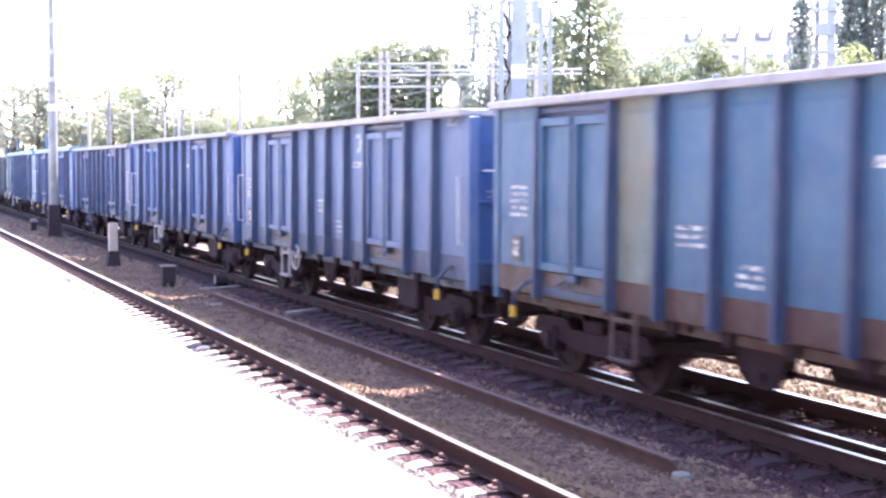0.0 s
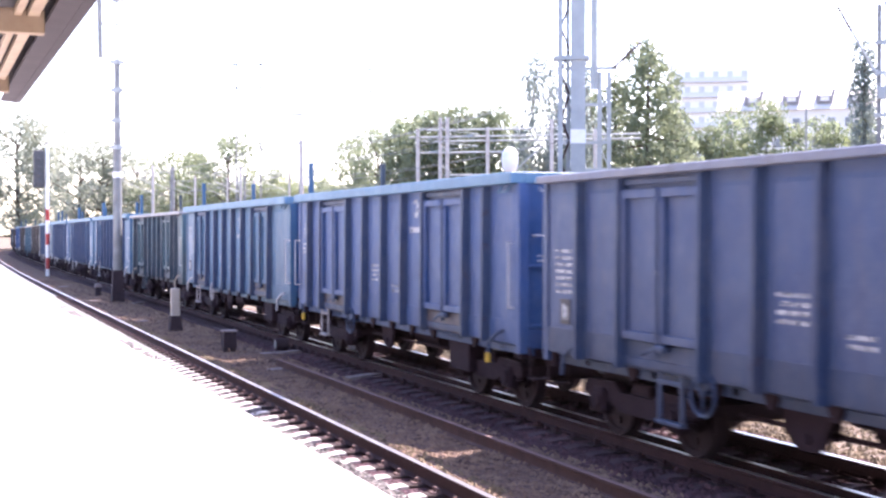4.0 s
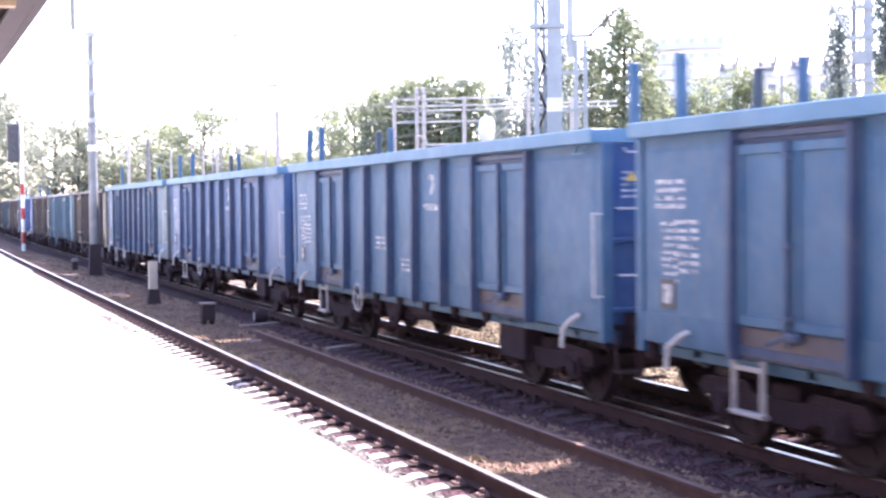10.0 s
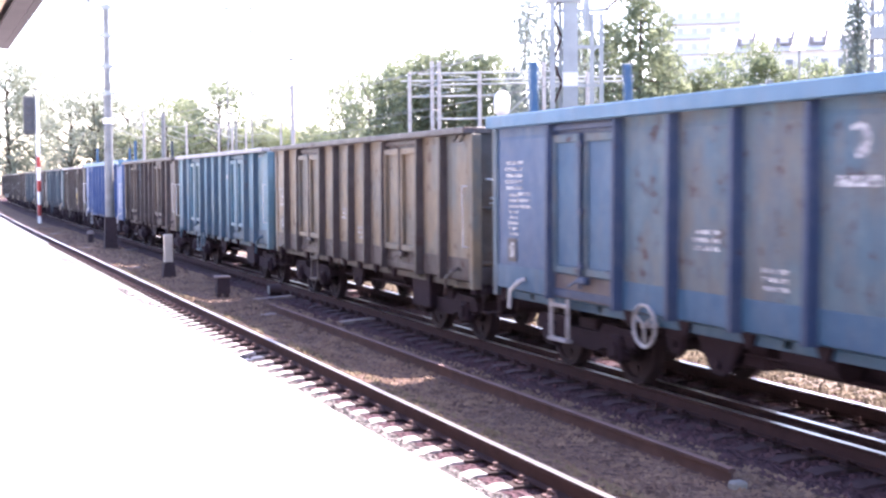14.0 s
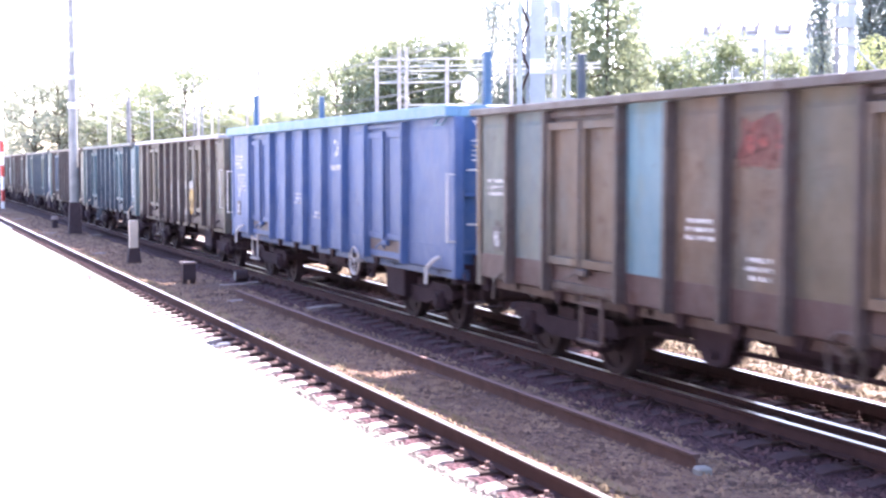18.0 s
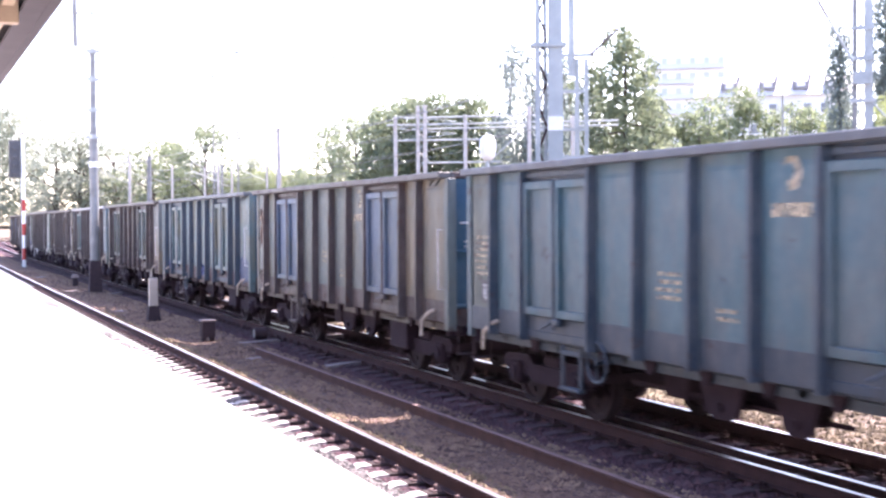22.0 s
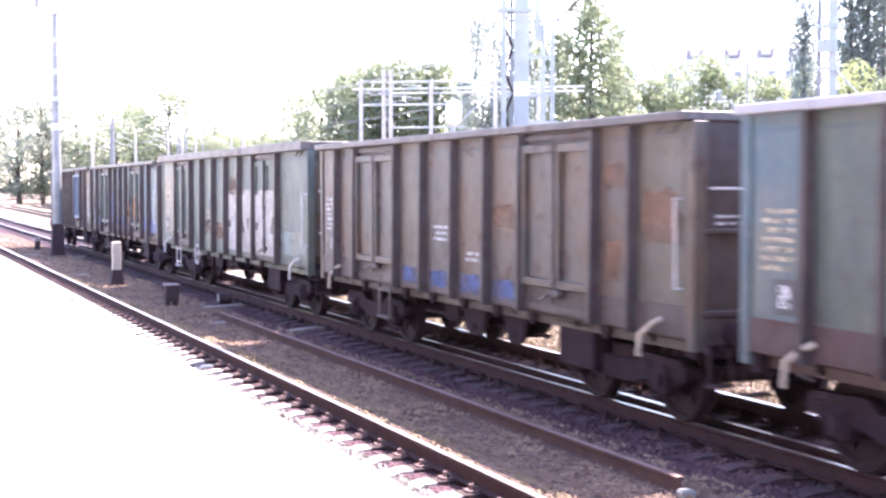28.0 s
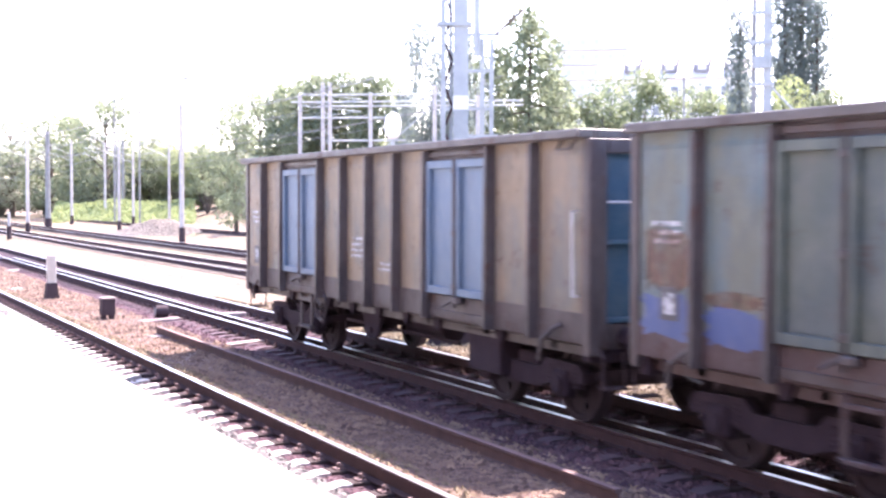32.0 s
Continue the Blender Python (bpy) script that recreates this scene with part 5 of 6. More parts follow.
def loop_letter(w, y, loops, x=GX):
    """A fat white letter of stacked uneven loops with dark hollows: (dy, z, ry, rz, thickness)."""
    rng = random.Random(int(1000 * abs(y)))
    sh, dk = Shape(), Shape()
    for k, (dy, z, ry, rz, th) in enumerate(loops):
        n, wob = 26, [rng.uniform(0.90, 1.12) for _ in range(26)]
        lean = rng.uniform(-0.14, 0.14)
        pts = [(y + dy + lean * rz * math.sin(2 * math.pi * i / n) + ry * wob[i] * math.cos(2 * math.pi * i / n), z + rz * wob[i] * math.sin(2 * math.pi * i / n)) for i in range(n)]
        sh.prism(pts, "x", x - 0.003 - 0.0006 * k, x)
        hole = [(y + dy + 0.03 + (ry - th) * 0.8 * wob[-i] * math.cos(2 * math.pi * i / n), z + (rz - th) * wob[-i] * math.sin(2 * math.pi * i / n)) for i in range(n)]
        dk.prism(hole, "x", x - 0.0075, x - 0.0052)
    spray(w, "graffiti_letter", sh, SPRAY_WHITE, "fat white graffiti letter")
    spray(w, "graffiti_hole", dk, SPRAY_DARK)


w15 = wagons[15][0]
loop_letter(w15, cell_mid("B", 6), ((0.02, 1.90, 0.22, 0.22, 0.085), (0.0, 1.56, 0.21, 0.19, 0.08), (-0.04, 1.26, 0.16, 0.17, 0.075)))
y = cell_mid("B", 5)
loop_letter(w15, y - 0.02, ((0.0, 1.45, 0.26, 0.30, 0.11),))
spray(w15, "graffiti_stroke", Shape().prism([(y + 0.22, 1.50), (y + 0.24, 1.90), (y + 0.10, 2.12), (y - 0.20, 2.08), (y - 0.18, 1.95), (y + 0.05, 1.97), (y + 0.13, 1.84), (y + 0.12, 1.50)], "x", GX - 0.0026, GX), SPRAY_WHITE)
y = cell_mid("B", 4)
loop_letter(w15, y - 0.08, ((0.0, 1.38, 0.21, 0.20, 0.09),))
spray(w15, "graffiti_stroke", Shape().prism([(y + 0.08, 1.20), (y + 0.22, 1.22), (y + 0.26, 2.10), (y + 0.12, 2.14)], "x", GX - 0.0026, GX), SPRAY_WHITE)
y = cell_mid("B", 3)
spray(w15, "graffiti_letter", Shape().prism([(y - 0.26, 1.18), (y + 0.28, 1.18), (y + 0.26, 1.36), (y + 0.09, 1.40), (y + 0.09, 1.88), (y + 0.28, 1.92), (y + 0.26, 2.10), (y - 0.27, 2.08), (y - 0.25, 1.90), (y - 0.08, 1.87), (y - 0.08, 1.40), (y - 0.25, 1.36)], "x", GX - 0.003, GX), SPRAY_WHITE, "white graffiti letter")
yd = layout("B")[2][1] - 0.45
DX = -FACE - 0.090
spray(w15, "graffiti_oval", blot(yd - 0.22, yd + 0.22, 1.20, 2.02, 471, 30, DX), SPRAY_YELLOW, "yellow sprayed oval with a pale top")
spray(w15, "graffiti_cap", blot(yd - 0.26, yd + 0.24, 1.88, 2.12, 472, 24, DX - 0.0045), SPRAY_WHITE)
spray(w15, "graffiti_stroke", Shape().ring((DX - 0.004, yd - 0.01, 1.52), 0.11, 0.012, "x", 16), SPRAY_DARK)
ys = layout("B")[7][0] + 0.42
spray(w15, "graffiti_shield", Shape().prism([(ys - 0.14, 1.84), (ys + 0.02, 1.78), (ys + 0.15, 1.86), (ys + 0.13, 1.60), (ys - 0.01, 1.42), (ys - 0.12, 1.56)], "x", DX + 0.056, DX + 0.060), SPRAY_YELLOW, "small yellow sprayed shield")
spray(w15, "graffiti_splash", blot(ys - 0.12, ys + 0.20, 1.84, 1.98, 433, 18, DX + 0.059), SPRAY_WHITE)

w22 = wagons[22][0]
for ci, form in ((3, "E"), (2, "V"), (1, "E")):
    a, b, what = layout("A")[ci]
    x = -FACE - 0.060 if what == "door" else GX
    a, b = a + 0.10, b - 0.10
    if what == "door":
        a, b = a + 0.04, b - 0.05
    m = (a + b) / 2
    spray(w22, "graffiti_field", Shape().box(x - 0.003, x, a, b, 1.12, 2.36), SPRAY_WHITE, "white sprayed graffiti field")
    gaps = ((a, a + 0.30, 1.58, 1.74), (a + 0.12, a + 0.24, 1.74, 1.92), (b - 0.22, b, 1.62, 1.78)) if form == "E" else ()
    for p, q, z0, z1 in gaps:
        spray(w22, "graffiti_gap", Shape().box(x - 0.0065, x - 0.0035, p, q, z0, z1), SPRAY_DARK)
    if form == "V":
        for p, q, r in ((a, 1.78, 0.26), (b, 1.84, -0.24)):
            spray(w22, "graffiti_gap", Shape().prism([(p, q), (p, q - 0.28), (p + r, q - 0.32), (p + 0.5 * r, q - 0.1)], "x", x - 0.0065, x - 0.0035), SPRAY_DARK)
        spray(w22, "graffiti_gap", Shape().prism([(m - 0.10, 1.86), (m + 0.12, 1.84), (m, 1.60)], "x", x - 0.0065, x - 0.0035), SPRAY_DARK)
    spray(w22, "graffiti_drip", blot(a + 0.05, b - 0.05, 2.30, 2.46, 450 + ci, 30, x - 0.0005), SPRAY_WHITE)
for k, (ci, p, q, z0, z1) in enumerate(((4, 0.12, 0.14, 1.30, 1.72), (3, 0.16, 0.30, 2.36, 2.78), (3, 0.60, 0.14, 2.34, 2.52), (5, 0.4, 0.2, 1.4, 1.75))):
    a, b, _ = layout("A")[ci]
    spray(w22, "rust_stain", blot(a + p, b - q, z0, z1, 530 + k, 30, GX - 0.001), OCHRE_STAIN, "orange rust stain by the graffiti")
a, b, _ = layout("A")[0]
spray(w22, "graffiti_field", blot(a + 0.12, b - 0.12, 1.22, 1.66, 460), TEAL_GREEN, "teal patch on the end panel")

w23 = wagons[23][0]
TOPS = {0: 1.62, 1: 1.60, 3: 1.56, 4: 1.58, 5: 1.66, 6: 2.30, 8: 1.56, 9: 1.62}
for i, (a, b, what) in enumerate(layout("B")):
    if what != "door":
        spray(w23, "graffiti_field", blot(a + 0.07, b - 0.07, 1.20, TOPS[i], 300 + i), BAND_BLUE, "blue sprayed graffiti band")
        if i in (1, 3):
            sway = 0.10 if i == 3 else -0.10
            wing = [(a + 0.12, 1.22), (a + 0.40, 1.10), (b - 0.30, 1.16), (b - 0.12, 1.42), (b - 0.16, 1.80), (b - 0.32, 2.06 + sway), ((a + b) / 2 + 0.06, 1.82), ((a + b) / 2 - 0.10, 1.96 - sway), (a + 0.22, 2.08 - sway), (a + 0.10, 1.72)]
            if i == 1:
                wing = [(a + 0.55 * (y - a), 1.15 + 0.75 * (z - 1.15)) for y, z in wing]
            spray(w23, "graffiti_letter", Shape().prism(wing, "x", GX - 0.0045, GX - 0.0025), SPRAY_ORANGE, "orange winged graffiti letter")
        elif i == 8:
            spray(w23, "graffiti_field", blot(a + 0.11, b - 0.11, 1.56, 1.70, 348, 28, GX - 0.0025), OCHRE_STAIN)
        elif i == 9:
            spray(w23, "graffiti_field", blot(a + 0.14, b - 0.16, 1.64, 2.30, 349, 28, GX - 0.0025), OCHRE_STAIN)
        elif i in (4, 5):
            spray(w23, "graffiti_field", blot(a + 0.16, b - 0.18, 1.56, 1.95, 344 + i, 28, GX - 0.0025), KHAKI)
a, b, _ = layout("B")[2]
for k, (p, q) in enumerate(((a + 0.15, (a + b) / 2 - 0.13), ((a + b) / 2 + 0.13, b - 0.15))):
    spray(w23, "graffiti_letter", blot(p, q, 1.45, 2.12 + 0.1 * k, 420 + k, 30, -FACE - 0.028), SPRAY_ORANGE, "orange sprayed graffiti letter")
w13 = wagons[13][0]
a, b, _ = layout("B")[4]
spray(w13, "graffiti_field", blot(a + 0.12, b - 0.14, 2.45, 2.95, 430), SPRAY_RED, "faded red sprayed patch")
w21 = wagons[21][0]
for i in (3, 4, 5, 6):
    a, b, _ = layout("C")[i]
    spray(w21, "graffiti_field", blot(a + 0.2, b - 0.16, 1.08, 1.34, 360 + i), SPRAY_BLUE, "small blue sprayed patch")
for k, (i, z0, z1) in enumerate(((0, 1.9, 2.5), (1, 1.5, 1.95), (1, 2.5, 2.8), (3, 2.0, 2.3))):
    a, b, _ = layout("C")[i]
    spray(w21, "rust_stain", blot(a + 0.16, b - 0.16, z0, z1, 490 + k), OCHRE_STAIN, "orange rust stain on the side")
w18 = wagons[18][0]
for i in (8, 4, 0):
    a, b, _ = layout("C")[i]
    spray(w18, "graffiti_field", blot(a + 0.10, b - 0.10, 1.08, 1.70 if i == 0 else 1.42, 380 + i), RIB_BLUE if i == 0 else SPRAY_BLUE, "small blue sprayed patch")
w17 = wagons[17][0]
a, b, _ = layout("C")[9]
for k, (p, q, z0, z1) in enumerate(((0.10, 0.12, 1.98, 2.85), (0.20, 0.12, 1.14, 1.50))):
    spray(w17, "rust_stain", blot(a + p, b - q, z0, z1, 470 + k), OCHRE_STAIN, "orange rust stain on the end panel")
w7 = wagons[7][0]
y = cell_mid("A", 4)
sh = Shape()
rng_s = random.Random(8)
for k in range(7):
    z = 1.62 + 0.14 * k
    sh.line([(GX, y - 0.22, z), (GX, y + 0.05 * rng_s.uniform(-1, 1), z + 0.09), (GX, y + 0.2, z + rng_s.uniform(-0.02, 0.06))], 0.011, 4)
tagged(spray(w7, "chalk_scribble", sh, M_MARK, "white chalk scribble"), kind="stuff")


# ---- posts and small things beside the tracks ----
post = tagged(empty("kilometre_post", pose(6.08, 36.6, -0.3)), "cream concrete marker post on a dark base between the tracks", "marker post")
part("base", Shape().prism([(-0.20, 0), (0.20, 0), (0.13, 0.58), (-0.13, 0.58)], "y", -0.16, 0.16), M_POSTBASE, post)
part("plate", Shape().box(-0.12, 0.12, -0.09, 0.09, 0.56, 1.34, 0.02), M_CREAM, post, "cream painted upper block")
cab = tagged(empty("cable_box", pose(6.18, 29.9, -0.3)), "dark brown trackside cable box on two legs", "junction box")
part("body", Shape().prism([(-0.15, 0.24), (0.15, 0.24), (0.14, 0.60), (-0.14, 0.60)], "y", -0.15, 0.15), M_POSTBASE, cab)
part("lid", Shape().box(-0.17, 0.17, -0.16, 0.16, 0.60, 0.64, 0.012), M_PLANK, cab, "worn pale lid")
for sx in (-0.09, 0.09):
    part("leg", Shape().box(sx - 0.05, sx + 0.05, -0.08, 0.08, 0, 0.25), M_POSTBASE, cab)
stump = tagged(empty("cable_post", pose(6.45, 58.8, -0.32)), "short dark cable post with a pale worn cap", "cable post")
part("post", Shape().box(-0.11, 0.11, -0.09, 0.09, 0, 0.55, 0.01), M_POSTBASE, stump)
part("cap", Shape().prism([(-0.16, 0.55), (0.16, 0.55), (0.10, 0.70), (-0.10, 0.70)], "y", -0.14, 0.14), M_PLANK, stump, "pale worn cap")
drum = tagged(empty("point_lantern", pose(7.45, 30.1, -0.30)), "small dark drum-shaped point lantern", "lantern")
part("drum", Shape().tube((-0.14, 0, 0.26), (0.14, 0, 0.26), 0.14, 14), M_POSTBASE, drum)
part("face", Shape().tube((-0.152, 0, 0.26), (-0.141, 0, 0.26), 0.10, 12), M_MAST_GREY, drum)
part("foot", Shape().box(-0.10, 0.10, -0.06, 0.06, 0, 0.14), M_POSTBASE, drum)
for (ax, ay), (bx, by), zz in (((6.75, 29.1), (7.72, 29.5), -0.17), ((8.15, 29.62), (9.3, 29.66), -0.12), ((7.1, 23.75), (7.9, 24.2), -0.18), ((6.1, 25.6), (6.75, 25.9), -0.17),
                               ((5.55, 54.3), (6.08, 54.5), -0.14), ((6.95, 52.0), (7.5, 52.7), -0.17), ((5.50, 40.5), (5.95, 41.0), -0.13), ((5.66, 69.0), (6.18, 70.0), -0.13)):
    m = pose((ax + bx) / 2, (ay + by) / 2, zz, 0, 0, math.degrees(math.atan2(by - ay, bx - ax)))
    ln = math.hypot(bx - ax, by - ay)
    pl = tagged(part("timber_plank", Shape().box(-ln / 2, ln / 2, -0.10, 0.10, -0.09, 0.03, 0.01), M_PLANK), "grey weathered timber plank lying by the track", "plank")
    pl.matrix_basis = m


# ---- catenary masts ----
def lattice(sh, a, b, z0, z1, bay, r=0.018):
    """Zigzag bars between two uprights at a and b."""
    z, k = z0, 0
    while z < z1 - 0.01:
        q = min(z + bay, z1)
        p0, p1 = (a, b) if k % 2 == 0 else (b, a)
        part("lacing_bar", Shape().tube((p0[0], p0[1], z), (p1[0], p1[1], q), r, 5), M_GALV, sh)
        z, k = q, k + 1


def insulator(p, q, parent):
    sh = Shape()
    p, q = Vector(p), Vector(q)
    n = max(3, int((q - p).length / 0.09))
    sh.tube(p, q, 0.025, 6)
    for i in range(n):
        u = p.lerp(q, (i + 0.5) / n)
        d = (q - p).normalized() * 0.02
        sh.tube(u - d, u + d, 0.07, 10, 0.05)
    return part("insulator", sh, M_INSUL, parent)


# slender mast between the two near tracks
mast = tagged(empty("catenary_mast", pose(6.62, 53.4, -0.4)), "tall grey steel catenary mast with clamps and a white band", "catenary mast")
part("footing", Shape().prism([(-0.26, 0), (0.26, 0), (0.205, 1.42), (0.19, 1.50), (-0.19, 1.50), (-0.205, 1.42)], "y", -0.22, 0.22), M_POSTBASE, mast)
part("pole", Shape().tube((0, 0, 0.4), (0, 0, 6.3), 0.19, 14, 0.16).tube((0, 0, 6.3), (0, 0, 9.8), 0.14, 12, 0.11).tube((0, 0, 9.8), (0, 0, 12.4), 0.035, 8), M_MAST_GREY, mast)
for z in (6.35, 7.4, 8.6, 9.7):
    part("clamp", Shape().tube((0, 0, z - 0.09), (0, 0, z + 0.09), 0.20, 12).box(-0.28, 0.28, -0.06, 0.06, z - 0.05, z + 0.05), M_GALV, mast)
part("band", Shape().tube((0, 0, 5.15), (0, 0, 5.38), 0.185, 14), M_WHITE, mast, "white painted band")
part("bracket_arm", Shape().line([(0.0, 0, 9.3), (0.9, 0.2, 9.3)], 0.025).line([(0, 0, 12.2), (-0.75, 0, 12.2), (-0.75, 0, 11.9)], 0.03).line([(0, 0, 11.6), (0.55, 0, 11.9), (0.8, 0, 12.2)], 0.025).line([(-0.7, 0, 11.2), (0.2, 0, 11.2)], 0.02), M_GALV, mast)
part("tension_rod", Shape().tube((-0.64, 0, 9.85), (-0.68, 0, 12.6), 0.10, 10), M_MAST_GREY, mast, "pale hanging tensioning rod")
part("cross_arm", Shape().tube((-0.75, 0, 11.15), (0.5, 0, 11.2), 0.03, 6), M_MAST_GREY, mast)
part("cross_arm", Shape().line([(-0.6, 0, 12.5), (-0.1, 0, 12.1), (0.25, 0, 12.15), (0.6, 0, 12.5)], 0.05, 6), M_MAST_GREY, mast)

# heavy twin-leg mast beyond the train
big = tagged(empty("catenary_mast", pose(12.0, 24.2, -0.5)), "heavy galvanised twin-leg catenary mast with a white band", "catenary mast")
axis = Vector((12.0, 24.2)).normalized()
side_v = Vector((axis.y, -axis.x))


def at(u, z, back=0.0):
    return (side_v.x * u + axis.x * back, side_v.y * u + axis.y * back, z)


def leg(u0, u1, z0, z1, depth, back=0.0):
    sh = Shape()
    v = []
    for z in (z0, z1):
        for u, b in ((u0, 0), (u1, 0), (u1, depth), (u0, depth)):
            v.append(at(u, z, back + b))
    return sh.add(v, [(0, 1, 2, 3), (4, 5, 6, 7), (0, 1, 5, 4), (1, 2, 6, 5), (2, 3, 7, 6), (3, 0, 4, 7)])


part("footing", leg(-0.5, 0.6, 0, 0.6, 0.7, -0.2), M_POSTBASE, big)
part("leg", leg(0.0, 0.30, 0.5, 13.0, 0.25), M_GALV, big, "smooth box-section leg")
part("leg", leg(-0.26, -0.16, 0.5, 13.0, 0.25), M_GALV, big, "channel-section leg")
part("leg", leg(-0.09, -0.02, 0.5, 13.0, 0.10, 0.12), M_GALV, big)
zz = 0.8
while zz < 12.6:
    part("lacing_bar", Shape().tube(at(-0.19, zz, 0.02), at(-0.03, zz + 0.42, 0.1), 0.022, 5), M_RAIL, big)
    part("lacing_bar", Shape().tube(at(-0.03, zz + 0.46, 0.1), at(-0.19, zz + 0.88, 0.02), 0.022, 5), M_RAIL, big)
    zz += 0.92
part("band", leg(-0.004, 0.304, 4.86, 5.14, 0.26, -0.006), M_WHITE, big, "white painted band")
for z in (6.55, 7.9, 8.1):
    part("clamp", leg(-0.34, 0.38, z, z + 0.09, 0.33, -0.04), M_GALV, big)
for u0, u1, z0, z1 in ((0.30, 0.75, 7.95, 8.05), (0.38, 0.46, 8.05, 8.25), (-0.62, -0.30, 8.3, 8.36), (-0.62, -0.30, 9.1, 9.16)):
    part("bracket", leg(u0, u1, z0, z1, 0.06, 0.05), M_GALV, big)

second = tagged(empty("catenary_mast", pose(17.2, 32.6, -0.5)), "slim galvanised lattice mast with cross arms", "catenary mast")
for u in (-0.13, 0.13):
    part("leg", leg(u - 0.06, u + 0.06, 0, 7.5, 0.12), M_GALV, second)
lattice(second, at(-0.1, 0)[:2], at(0.1, 0)[:2], 0.4, 7.4, 0.5, 0.015)
part("pole", Shape().tube(at(-0.28, 7.0), at(-0.28, 13.5), 0.10, 10), M_GALV, second)
for z, a, b in ((7.55, -1.1, 0.35), (6.55, -1.0, 0.1), (5.5, -1.2, 0.1), (4.75, -0.9, 0.3)):
    part("cross_arm", leg(a, b, z, z + 0.09, 0.08, -0.02), M_GALV, second)
part("stay", Shape().tube(at(-0.9, 5.5), at(-0.15, 4.2), 0.03, 6).tube(at(-1.0, 4.8), at(-0.75, 5.55), 0.03, 6).tube(at(-0.75, 5.55), at(-0.5, 4.8), 0.03, 6), M_GALV, second)
insulator(at(0.25, 7.6), at(1.0, 8.3), second)

right = tagged(empty("catenary_mast", pose(22.0, 26.6, -0.5)), "galvanised lattice catenary mast with a grey switch box", "catenary mast")
axis = Vector((22.0, 26.6)).normalized()
side_v = Vector((axis.y, -axis.x))
for u0, u1, top, mt in ((-0.36, -0.25, 8.7, M_MAST_GREY), (-0.08, 0.13, 13.0, M_GALV), (-0.20, -0.16, 13.0, M_GALV)):
    part("leg", leg(u0, u1, 0, top, 0.18), mt, right)
lattice(right, at(-0.18, 0)[:2], at(-0.04, 0)[:2], 0.5, 12.5, 0.45, 0.016)
part("switch_box", leg(-0.34, 0.06, 6.35, 6.66, 0.3, -0.12), M_GALV, right, "grey switch box")
for z, a, b in ((5.9, -0.42, 0.2), (6.95, -0.40, 0.16), (7.7, -0.40, 0.16)):
    part("cross_arm", leg(a, b, z, z + 0.10, 0.08, -0.05), M_GALV, right)
part("strut", Shape().tube(at(-0.34, 6.9), at(-0.95, 8.05), 0.035, 8), M_GALV, right)
part("strut", Shape().tube(at(0.1, 5.9), at(0.75, 5.2), 0.03, 6), M_GALV, right)
insulator(at(-0.95, 8.05), at(-1.3, 8.7), right)

oval = tagged(empty("lamp_post", pose(14.0, 31.8, -0.4)), "white oval lamp globe on a thin post", "lamp post")
n = 16
prof = [(0.0, 0.0), (0.11, 0.03), (0.19, 0.14), (0.22, 0.33), (0.20, 0.55), (0.12, 0.66), (0.0, 0.70)]
pts = [(r * math.cos(2 * math.pi * i / n), r * math.sin(2 * math.pi * i / n), 4.50 + z) for r, z in prof for i in range(n)]
fc = [(k * n + i, k * n + (i + 1) % n, (k + 1) * n + (i + 1) % n, (k + 1) * n + i) for k in range(len(prof) - 1) for i in range(n)]
part("globe", Shape().add(pts, fc), M_WHITE, oval, "white oval globe", smooth=True)
part("post", Shape().tube((0, 0, 0), (0, 0, 4.52), 0.055, 10), M_GALV, oval)

# signal with a red and white banded mast
sig = tagged(empty("railway_signal", pose(6.55, 88.3, -0.4)), "railway colour-light signal on a red and white banded mast", "signal")
part("mast", Shape().tube((0, 0, 0), (0, 0, 8.7), 0.11, 12), M_WHITE, sig)
for i in range(3):
    z = 0.7 + i * 1.55
    part("red_band", Shape().tube((0, 0, z), (0, 0, z + 0.72), 0.118, 12), M_RED, sig)
part("head", Shape().box(-0.85, -0.15, -0.12, 0.12, 5.9, 8.3, 0.05), M_BLACK, sig, "dark signal head plate")
for i in range(4):
    z = 6.25 + i * 0.52
    part("lens_hood", Shape().tube((-0.5, -0.12, z), (-0.5, -0.34, z + 0.02), 0.13, 12, 0.14), M_BLACK, sig)
part("ladder", Shape().line([(0.12, 0.25, 0.2), (0.12, 0.25, 8.2)], 0.02).line([(-0.12, 0.25, 0.2), (-0.12, 0.25, 8.2)], 0.02), M_GALV, sig)


def pole(x, y, top, r, mat, label, arm=0.0, name="catenary_pole", base_dark=True):
    p = tagged(empty(name, pose(x, y, -0.45)), label, "catenary pole", "poles across the yard")
    part("shaft", Shape().tube((0, 0, 0), (0, 0, top + 0.45), r, 10, r * 0.75), mat, p)
    if base_dark:
        part("base", Shape().tube((0, 0, 0), (0, 0, 1.1), r * 1.25, 10), M_POSTBASE, p)
    if arm:
        part("cantilever", Shape().line([(0, 0, top - 1.2), (-arm, 0, top - 0.1), (-arm, 0, top - 0.9), (0, 0, top - 1.9)], 0.035).line([(0, 0, top - 0.1), (-arm, 0, top - 0.1)], 0.03), M_GALV, p)
    return p


